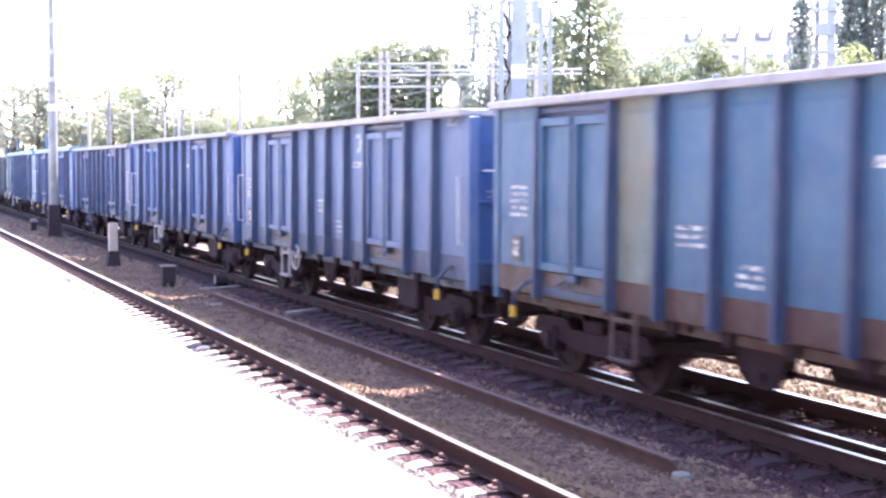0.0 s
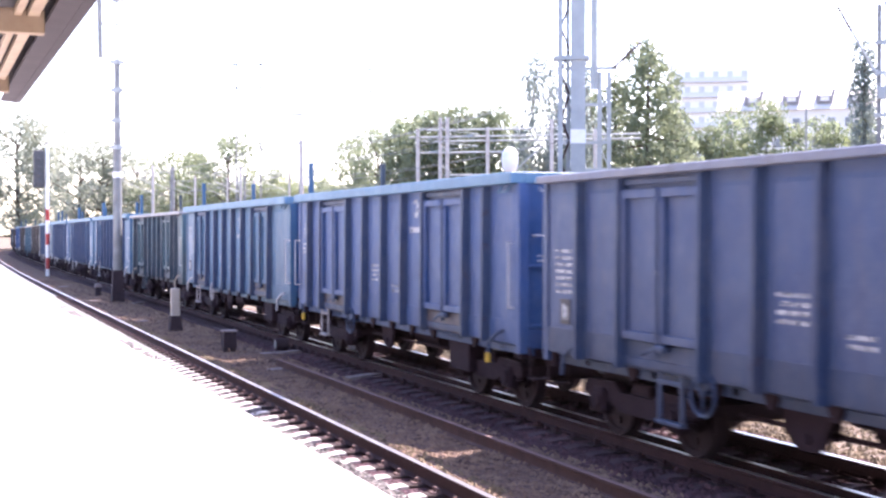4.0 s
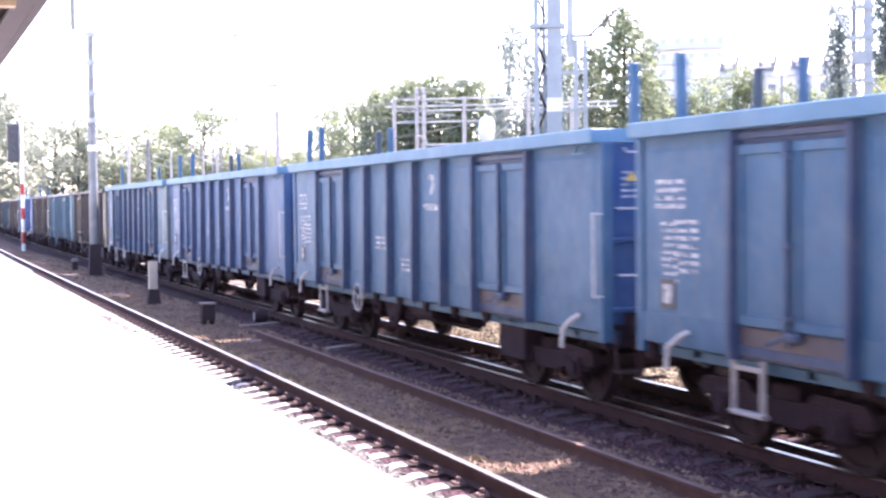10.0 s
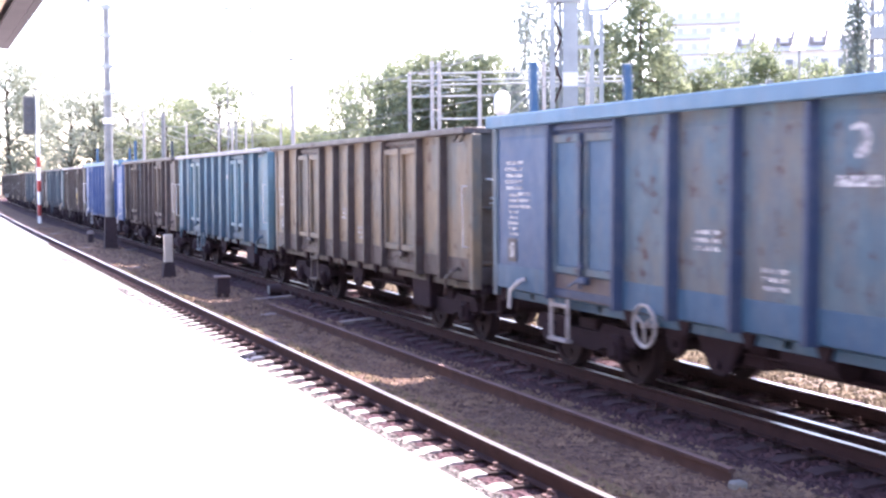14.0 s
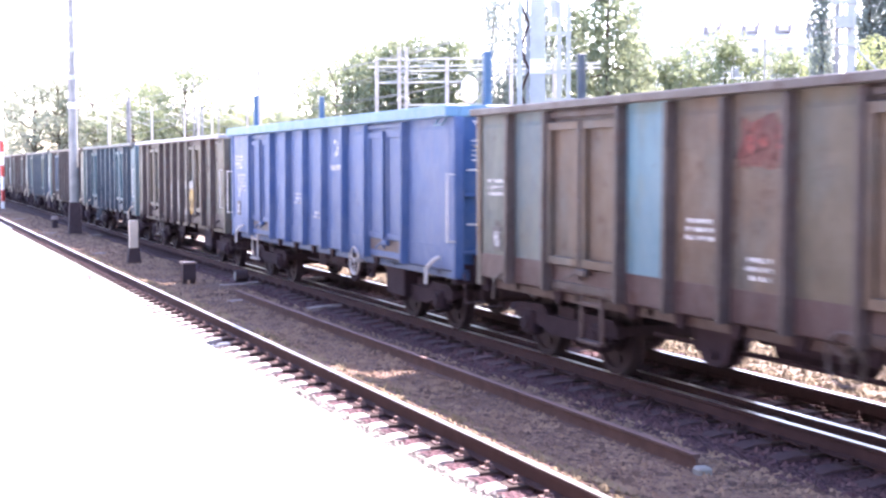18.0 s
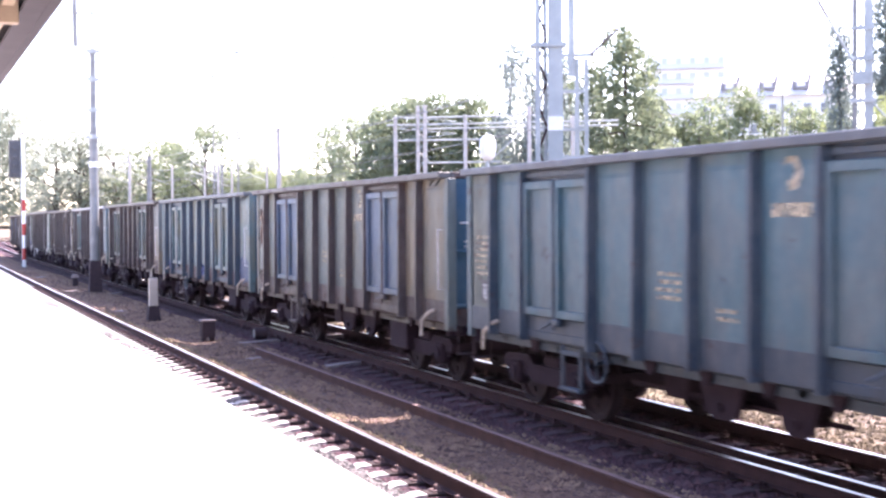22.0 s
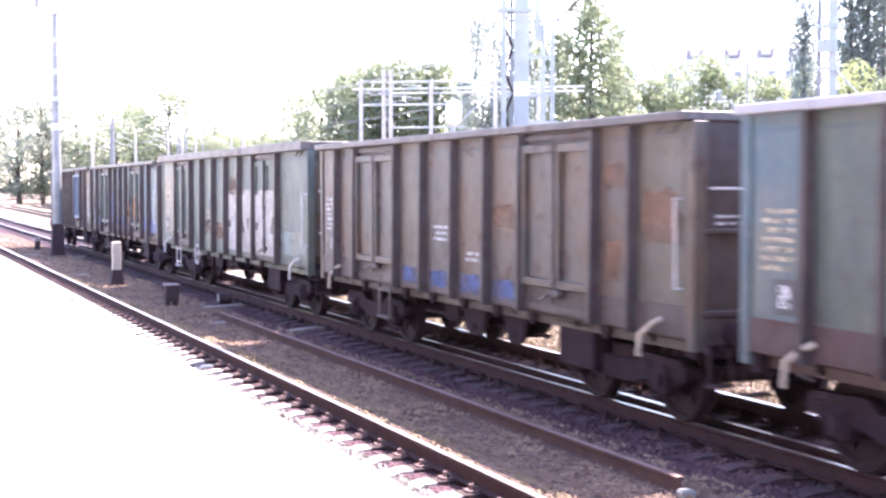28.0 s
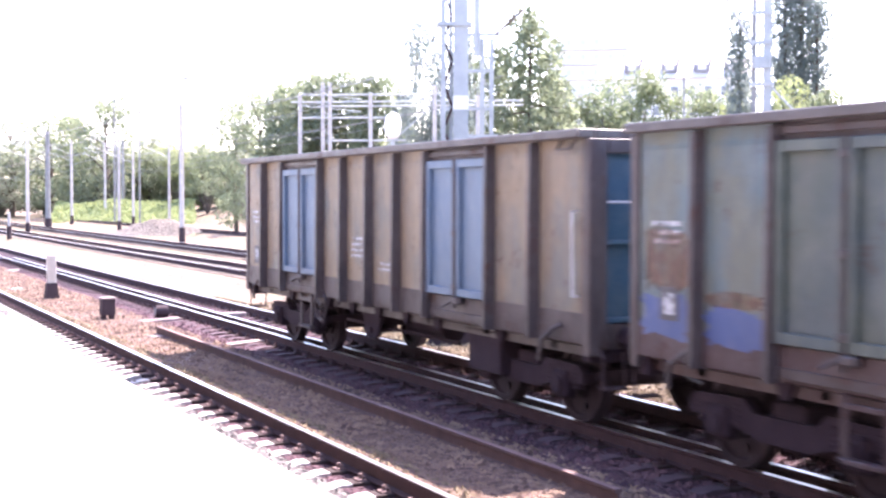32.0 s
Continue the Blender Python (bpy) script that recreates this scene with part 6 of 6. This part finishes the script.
PALE = "pale concrete catenary pole in the yard"
for x, y, top, r, arm in ((23.3, 88.3, 9.0, 0.17, 2.6), (16.6, 110.8, 8.2, 0.16, 2.4), (22.5, 137.0, 9.4, 0.30, 2.8), (40.6, 190.0, 11.0, 0.20, 3.0), (39.0, 178.0, 10.5, 0.22, 3.0),
                          (47.0, 150.0, 10.6, 0.26, 2.6), (45.7, 140.0, 9.5, 0.22, 2.6), (13.4, 98.0, 1.6, 0.14, 0.0), (29.0, 160.0, 9.5, 0.18, 2.8), (34.0, 150.0, 9.0, 0.16, 2.8), (25.5, 118.0, 8.6, 0.15, 2.4), (36.0, 175.0, 9.8, 0.18, 2.6), (31.0, 122.0, 8.8, 0.14, 2.4), (42.0, 118.0, 9.2, 0.15, 2.4)):
    pole(x, y, top, r, M_SLEEPER if r < 0.2 else M_MAST_GREY, PALE, arm)
for x, y, top in ((33.3, 156.5, 22.9), (36.1, 155.9, 23.0), (50.2, 162.4, 23.7), (51.8, 161.9, 23.7), (33.0, 125.7, 14.3), (43.4, 59.3, 9.2)):
    p = pole(x, y, top, 0.12 if top > 10 else 0.07, M_MAST_GREY, "thin grey floodlight mast far across the yard", 0, "floodlight_mast", False)
    if top > 10:
        part("crossbar", Shape().box(-0.9, 0.9, -0.06, 0.06, top + 0.2, top + 0.42), M_MAST_GREY, p)
        part("crossbar", Shape().box(-0.35, 0.35, -0.05, 0.05, top - 2.6, top - 2.4), M_GALV, p)

# switchgear gantry: posts and lattice beams
gan = tagged(empty("switchgear_gantry"), "pale lattice switchgear gantry with posts and cross beams", "gantry")
ga, gb = Vector((25.9, 72.0, 0)), Vector((34.5, 66.5, 0))
for k, (u, top) in enumerate(((0.0, 8.6), (0.13, 9.2), (0.17, 9.2), (0.40, 8.6), (0.76, 9.0), (1.0, 8.4))):
    p = ga.lerp(gb, u)
    part("post", Shape().box(p.x - 0.09, p.x + 0.09, p.y - 0.09, p.y + 0.09, -0.4, top, 0.01), M_SLEEPER, gan)
for z, u0, u1 in ((8.1, -0.05, 1.25), (7.85, 0.1, 1.25), (7.2, 0.0, 0.5), (8.5, 0.05, 0.8), (5.9, 0.15, 0.6)):
    a, b = ga.lerp(gb, u0), ga.lerp(gb, u1)
    part("cross_beam", Shape().tube((a.x, a.y, z), (b.x, b.y, z), 0.06, 6), M_GALV, gan)
a, b = ga.lerp(gb, 0.12), ga.lerp(gb, 0.19)
lattice(gan, (a.x, a.y), (b.x, b.y), 0, 9.2, 0.55, 0.03)
a, b = ga.lerp(gb, 0.0), ga.lerp(gb, 0.35)
lattice(gan, (a.x, a.y), (b.x, b.y), 7.2, 8.6, 0.35, 0.025)
a, b = ga.lerp(gb, 0.45), ga.lerp(gb, 0.72)
part("stay", Shape().tube((a.x, a.y, 5.2), (b.x, b.y, 7.6), 0.05, 6), M_GALV, gan)

# wires
def wire(label, pts, r=0.008):
    sh, run_pts = Shape(), []
    for p, q in zip(pts, pts[1:]):
        p, q = Vector(p), Vector(q)
        sag = (q - p).length * 0.006
        run_pts += [p.lerp(q, i / 6) - Vector((0, 0, sag * 4 * i / 6 * (1 - i / 6))) for i in range(0 if not run_pts else 1, 7)]
    sh.line(run_pts, r, 4)
    return tagged(part("catenary_wire", sh, M_WIRE), label, "wire", "wires over the yard")


wire("thin feeder wire between yard poles", [(23.3, 88.3, 8.95), (22.5, 137.0, 9.3)], 0.015)
wire("thin feeder wire between yard poles", [(22.5, 137.0, 9.3), (39.0, 178.0, 10.4)], 0.02)
wire("thin feeder wire between yard poles", [(16.6, 110.8, 8.1), (22.5, 137.0, 9.0)], 0.015)
wire("thin wire from the gantry to a mast", [(25.9, 72.0, 8.5), (17.2, 32.6, 7.0)], 0.012)
wire("thin wire from the gantry to a pole", [(25.9, 72.0, 8.4), (23.3, 88.3, 8.9)], 0.015)

for cx, y0, y1, hi in ((15.0, 46, 205, 0.0), (19.4, 40, 205, 0.1), (24.0, 62, 205, 0.2), (30.5, 60, 205, 0.3), (36.0, 80, 205, 0.5)):
    ends = [y0 + (y1 - y0) * k / 3 for k in range(4)]
    wire("contact wire above a yard track", [(cx + bend(v), v, 5.5 + hi) for v in ends], 0.014)
    wire("catenary wire above a yard track", [(cx + bend(v), v, 7.1 + hi) for v in ends], 0.016)
    wire("feeder wire along the yard poles", [(cx + 2.2 + bend(v), v, 8.6 + hi) for v in ends], 0.014)

# ---- trees ----
def leaves(rng, blobs, count, size, squash=0.8, droop=0.0):
    """Leaf clumps as small bent quads round the ends of the limbs."""
    V, F = [], []
    tot = sum(b[3] ** 2 for b in blobs)
    for bx, by, bz, br in blobs:
        m = max(6, int(count * br * br / tot))
        d = rng.normal(0, 1, (m, 3))
        d /= np.linalg.norm(d, axis=1)[:, None]
        rad = br * rng.uniform(0.45, 1.12, m) ** 0.6
        c = d * rad[:, None]
        c[:, 2] *= squash
        c += (bx, by, bz)
        c[:, 2] -= droop * rng.uniform(0, 1, m) ** 2
        for k in range(m):
            nrm = d[k] + rng.normal(0, 0.7, 3)
            nrm /= np.linalg.norm(nrm)
            t = np.cross(nrm, rng.normal(0, 1, 3))
            t /= np.linalg.norm(t)
            b2 = np.cross(nrm, t)
            s = size * rng.uniform(0.5, 1.3)
            n0 = len(V)
            V += [c[k] - t * s, c[k] - b2 * s * 0.55 + nrm * s * 0.2, c[k] + t * s, c[k] + b2 * s * 0.55 + nrm * s * 0.2]
            F.append((n0, n0 + 1, n0 + 2, n0 + 3))
    me = bpy.data.meshes.new("crown")
    me.from_pydata([tuple(p) for p in V], [], F)
    return me


def tree_kit(seed, shape, leaf_mat):
    """Trunk and crown of a tree 10 m high and about 5 m wide."""
    rng = np.random.RandomState(seed)
    tr = Shape()
    blobs = []
    if shape == "broad":
        tr.tube((0, 0, 0), (0.1, 0.05, 3.2), 0.22, 8, 0.15).tube((0.1, 0.05, 3.2), (0, 0, 8.2), 0.15, 7, 0.05)
        for i in range(19):
            z = 1.6 + 7.6 * i / 18
            reach = 2.35 * math.sin(math.pi * min(1.0, (z - 0.9) / 9.3)) ** 0.6 * rng.uniform(0.55, 1.05)
            a = i * 2.4 + rng.uniform(-0.4, 0.4)
            p = (reach * math.cos(a), reach * math.sin(a), z + rng.uniform(-0.3, 0.3))
            tr.tube((0, 0, max(1.5, z - 1.4)), p, 0.07, 5, 0.025)
            blobs.append((*p, rng.uniform(0.8, 1.3)))
        blobs.append((0, 0, 9.2, 0.75))
        cr = leaves(rng, blobs, 5200, 0.132)
    elif shape == "dense":
        tr.tube((0, 0, 0), (0.05, 0, 3.0), 0.22, 8, 0.15).tube((0.05, 0, 3.0), (0, 0, 8.4), 0.15, 7, 0.05)
        for i in range(30):
            z = 1.0 + 8.2 * i / 29
            reach = 2.3 * math.sin(math.pi * min(1.0, (z + 0.3) / 10.2)) ** 0.55 * rng.uniform(0.35, 1.0)
            a = i * 2.4 + rng.uniform(-0.4, 0.4)
            p = (reach * math.cos(a), reach * math.sin(a), z)
            tr.tube((0, 0, max(1.0, z - 1.3)), p, 0.06, 5, 0.02)
            blobs.append((*p, rng.uniform(0.8, 1.2)))
        cr = leaves(rng, blobs, 9000, 0.155)
    elif shape == "poplar":
        tr.tube((0, 0, 0), (0, 0, 9.4), 0.2, 8, 0.04)
        for i in range(24):
            z = 0.8 + 8.6 * i / 23
            reach = 0.85 * math.sin(math.pi * min(1, (z + 0.5) / 10.6)) ** 0.5 * rng.uniform(0.5, 1.0)
            a = i * 2.4
            p = (reach * math.cos(a), reach * math.sin(a), z)
            tr.tube((0, 0, max(0.5, z - 1.2)), p, 0.04, 5, 0.015)
            blobs.append((*p, rng.uniform(0.45, 0.7)))
        cr = leaves(rng, blobs, 5600, 0.112, 1.3)
    elif shape == "weeping":
        tr.tube((0, 0, 0), (0.2, 0, 6.5), 0.2, 8, 0.1)
        for i in range(9):
            a = i * 0.7
            p = (1.7 * math.cos(a), 1.7 * math.sin(a), 8.2 + rng.uniform(-0.5, 1.2))
            q = (2.3 * math.cos(a), 2.3 * math.sin(a), 6.4 + rng.uniform(-0.8, 0.4))
            tr.line([(0.2, 0, 6.0), p, q], 0.03)
            blobs.append((*p, 0.5))
            blobs.append((*q, 0.6))
            blobs.append((0.9 * math.cos(a), 0.9 * math.sin(a), 5.2 + rng.uniform(-1.5, 1.5), 0.7))
        cr = leaves(rng, blobs, 9000, 0.13, 1.2, 2.2)
    elif shape == "cone":
        tr.tube((0, 0, 0), (0, 0, 9.7), 0.2, 8, 0.03)
        for i in range(30):
            z = 0.8 + 8.6 * i / 29
            reach = 2.5 * (1 - (z - 0.6) / 9.8) ** 0.62 * rng.uniform(0.45, 1.1)
            a = i * 2.4
            p = (reach * math.cos(a), reach * math.sin(a), z - 0.2)
            tr.tube((0, 0, z), p, 0.05, 5, 0.02)
            blobs.append((*p, rng.uniform(0.8, 1.25) * (1.15 - 0.06 * z)))
        blobs.append((0, 0, 9.6, 0.35))
        cr = leaves(rng, blobs, 9800, 0.14, 0.9)
    else:
        for i in range(16):
            a, z = i * 2.4, 1.0 + 7.6 * rng.uniform(0, 1)
            reach = 2.5 * math.sqrt(max(0.05, 1 - (z / 10.5) ** 2)) * rng.uniform(0.3, 1.0)
            p = (reach * math.cos(a), reach * math.sin(a), z)
            tr.tube((0, 0, 0), p, 0.06, 5, 0.02)
            blobs.append((*p, rng.uniform(0.8, 1.3)))
        cr = leaves(rng, blobs, 3900, 0.138)
    cr.materials.append(leaf_mat)
    return tr.mesh("trunk", M_BARK), cr


BROAD = [tree_kit(11 + i, "broad", M_LEAF) for i in range(4)]
HAZY = [tree_kit(21 + i, "broad", M_LEAF_HAZE) for i in range(2)]
BUSHY = [tree_kit(31 + i, "bush", M_LEAF_PALE) for i in range(3)]
YELLOW = [tree_kit(41 + i, "bush", M_LEAF_YELLOW) for i in range(2)]
DARK = [tree_kit(51 + i, "poplar", M_LEAF_DARK) for i in range(2)]
DENSE = [tree_kit(81 + i, "dense", M_LEAF) for i in range(2)]
CONE = [tree_kit(71 + i, "cone", M_LEAF) for i in range(2)]
WEEP = [tree_kit(61, "weeping", M_LEAF_DARK)]


def tree(kits, i, x, y, top, width, label, name="tree"):
    tk, cr = kits[i % len(kits)]
    base = ground_z(x, y) - 0.5
    h = (top - base) / 10.0
    t = tagged(empty(name, pose(x, y, base, 0, 0, 67 * i)), label, "tree", "trees along the railway yard")
    t.scale = (width / 5.0 * 1.12, width / 5.0 * 1.12, h)
    part("trunk", tk, None, t)
    part("crown", cr, None, t)
    return t


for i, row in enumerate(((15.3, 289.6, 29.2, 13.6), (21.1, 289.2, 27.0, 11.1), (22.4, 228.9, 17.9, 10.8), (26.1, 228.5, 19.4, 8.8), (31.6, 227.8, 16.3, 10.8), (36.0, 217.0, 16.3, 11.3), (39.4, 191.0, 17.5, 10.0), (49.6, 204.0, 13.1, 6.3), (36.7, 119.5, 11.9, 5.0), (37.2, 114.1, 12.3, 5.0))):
    tree(HAZY if i < 5 else BROAD, i, *row, "silvery broad-leaved tree at the bend of the line" if i < 5 else "green broad-leaved tree beside the yard")
for i, row in enumerate(((37.9, 108.6, 12.9, 5.6), (38.5, 103.0, 13.2, 5.6), (40.0, 100.3, 13.2, 5.4), (40.5, 95.8, 12.7, 5.2))):
    tree(DENSE, i + 1, *row, "green broad-leaved tree behind the yard masts")
for i, row in enumerate(((43.2, 84.6, 13.0, 4.0), (43.6, 81.0, 13.6, 4.8), (43.7, 76.7, 15.6, 6.4), (46.8, 79.2, 11.6, 4.6))):
    tree(CONE, i, *row, "grey-green pointed tree behind the yard masts")
for i, row in enumerate(((37.6, 201.5, 16.5, 8.7), (49.2, 173.1, 12.1, 6.1), (57.0, 96.0, 11.2, 5.4), (58.9, 95.2, 12.4, 6.0), (60.7, 94.1, 14.2, 6.2), (62.6, 92.9, 14.4, 6.0), (64.5, 91.6, 13.3, 6.0), (66.6, 90.0, 12.8, 6.0), (68.6, 88.0, 12.4, 5.6), (67.0, 74.3, 11.6, 4.8))):
    tree(BUSHY, i, *row, "pale green bushy tree with sparse leaves", "bushy_tree")
for i, row in enumerate(((44.5, 197.5, 14.5, 6.9), (49.6, 188.5, 12.1, 6.6), (40.9, 91.2, 11.4, 3.4), (67.5, 86.8, 12.6, 5.2), (70.0, 85.0, 13.0, 5.2), (65.0, 76.0, 12.7, 5.1))):
    tree(YELLOW, i, *row, "yellow-green sunlit bush beside the yard", "bush")
for i, row in enumerate(((65.4, 82.2, 17.4, 5.0), (76.4, 90.0, 21.9, 7.0), (78.7, 90.6, 23.6, 7.0), (78.4, 88.2, 20.3, 6.5))):
    tree(DARK, i, *row, "tall dark poplar tree", "poplar_tree")
tree(WEEP, 0, 34.8, 72.0, 13.8, 4.4, "sparse weeping tree with hanging twigs", "weeping_tree")
# second rank of trees that closes the yard
rng_t = random.Random(5)
for i in range(26):
    u = i / 25
    bearing = radians(7.5 + 44 * u)
    dist = 245 - 110 * u + rng_t.uniform(-6, 6)
    tree(BROAD if i % 3 else BUSHY, i, dist * math.sin(bearing), dist * math.cos(bearing), 2.5 + dist * rng_t.uniform(0.030, 0.044), dist * 0.062, "dense dark green tree in the belt behind the yard")
for i in range(14):
    x, y = 37 + i * 2.0 + rng_t.uniform(-0.6, 0.6), 203 - i * 1.8
    tree(BROAD, i + 2, x, y, rng_t.uniform(7.5, 10.5), 6.4, "shady green tree at the foot of the embankment")

# ---- far buildings ----
def building(name, x, y, w, d, h, turn, rows, cols, label, roof_h, dormers, wall_mat, bands=False):
    b = tagged(empty(name, pose(x, y, 0, 0, 0, turn)), label, "building")
    glass = M_WINDOW_GLARE if bands else M_WINDOW
    part("wall", Shape().box(-w / 2, w / 2, 0, d, -1, h), wall_mat, b)
    if roof_h:
        part("roof", Shape().prism([(-0.5, h), (d + 0.5, h), (d * 0.72, h + roof_h), (d * 0.28, h + roof_h)], "x", -w / 2 - 0.3, w / 2 + 0.3), M_ROOF, b)
    else:
        part("parapet", Shape().box(-w / 2 - 0.2, w / 2 + 0.2, -0.2, d + 0.2, h, h + 0.6), wall_mat, b)
    for r in range(rows):
        z = h - 1.9 - r * 2.9
        for c in range(cols):
            u = -w / 2 + w * (c + 0.5) / cols
            win = part("window", Shape().box(u - 0.62, u + 0.62, -0.06, 0.05, z - 0.75, z + 0.75), M_WHITE, b)
            part("pane", Shape().box(u - 0.52, u + 0.52, -0.09, -0.055, z - 0.65, z + 0.65), glass, win)
        if bands:
            part("balcony", Shape().box(-w / 2 + 0.8, w / 2 - 0.8, -1.1, 0.0, z - 1.5, z - 0.55, 0.03), M_BALCONY, b)
    for u in dormers:
        dm = part("dormer", Shape().prism([(u - 1.25, h + 0.9), (u + 1.0, h + 0.9), (u + 1.1, h + 2.0), (u - 1.35, h + 2.0)], "y", 0.2, 3.4), M_DORMER, b)
        part("pane", Shape().box(u - 0.7, u + 0.5, 0.16, 0.198, h + 1.25, h + 1.85), M_FACADE, dm)
        part("chimney", Shape().prism([(u + 0.75, h + 1.9), (u + 1.15, h + 1.9), (u + 1.45, h + 3.1), (u + 1.0, h + 3.1)], "y", 1.4, 2.2), M_DORMER, dm)
        part("cowl", Shape().box(u - 1.3, u - 1.0, 1.4, 1.8, h + 1.95, h + 2.5), M_DORMER, dm)
    return b


building("tenement_house", 117.0, 162.2, 22, 12, 20.6, -35.8, 6, 9, "pale plastered tenement house with roof dormers", 3.2, (-6.1, -0.6, 4.1, 8.6), M_FACADE)
building("apartment_block", 138.6, 220.0, 16, 12, 35.0, -32.2, 10, 6, "pale high apartment block with rows of balconies", 0, (), M_FACADE2, True)
# sunlit grass bank at the foot of the trees
def bank_point(u, v):
    x, y = 28.0 + 15.0 * u + 4.0 * v, 171.0 - 14.0 * u + 15.0 * v
    n = noise.noise(Vector((x * 0.25, y * 0.25, 3.0)))
    return x, y, -0.45 + (2.3 + 0.6 * n) * (3 * v * v - 2 * v * v * v) + 0.12 * n


bv = [bank_point(i / 40, j / 8) for j in range(9) for i in range(41)]
bf = [(j * 41 + i, j * 41 + i + 1, (j + 1) * 41 + i + 1, (j + 1) * 41 + i) for j in range(8) for i in range(40)]
tagged(part("grass_bank", Shape().add(bv, bf), M_GRASS, smooth=True), "sunlit yellow-green grass bank below the trees", "grass bank", kind="structure")
rng_g = random.Random(21)
gv, gf = [], []
for k in range(5200):
    x, y, z = bank_point(rng_g.random(), rng_g.random())
    h, a = rng_g.uniform(0.18, 0.6), rng_g.uniform(0, 3.14)
    dx, dy, lean = 0.10 * math.cos(a), 0.10 * math.sin(a), rng_g.uniform(-0.2, 0.2)
    n = len(gv)
    gv += [(x - dx, y - dy, z - 0.05), (x + dx, y + dy, z - 0.05), (x + 2.2 * dx + lean, y + 2.2 * dy, z + h), (x - 2.0 * dx + lean, y - 2.0 * dy, z + 0.8 * h)]
    gf.append((n, n + 1, n + 2, n + 3))
grass_me = bpy.data.meshes.new("grass")
grass_me.from_pydata(gv, [], gf)
grass_me.materials.append(M_GRASS)
tagged(part("grass", grass_me, None), "tufts of sunlit grass on the bank", "grass", kind="stuff")

rng_h = np.random.RandomState(9)
hv, hf = [], []
for j in range(9):
    for i in range(24):
        a, r = 2 * math.pi * i / 24, j / 8
        z = 1.25 * (math.cos(math.pi * r) + 1) / 2 * (0.85 + 0.3 * rng_h.uniform()) - 0.4
        hv.append((26.8 + 5.5 * r * math.cos(a), 108.5 + 3.2 * r * math.sin(a), z if j else 0.85))
for j in range(8):
    for i in range(24):
        hf.append((j * 24 + i, j * 24 + (i + 1) % 24, (j + 1) * 24 + (i + 1) % 24, (j + 1) * 24 + i))
tagged(part("spoil_mound", Shape().add(hv, hf), M_RUBBLE, smooth=True), "low heap of grey gravel beside the siding", "mound")


# ---- what moves: the wagons roll along the line ----
def motions():
    for w, off in wagons:
        rows = []
        for i, run in enumerate(RUN):
            y = off - run
            rows.append((1.0 * i, pose(TRAIN_X + bend(y), y, 0.0, 0, 0, heading(y))))
        walk(w, rows)
    # the wheels roll on the rails
    turns = []
    for k in range(459):
        t = min(32.0, 0.07 * k)
        i = min(31, int(t))
        run = RUN[i] + (RUN[i + 1] - RUN[i]) * (t - i)
        turns.append((t, math.degrees(run / 0.46)))
    for ws, a in wheelsets:
        walk(ws, [(t, pose(0, a, 0.46, deg, 0, 0)) for t, deg in turns])


motions()
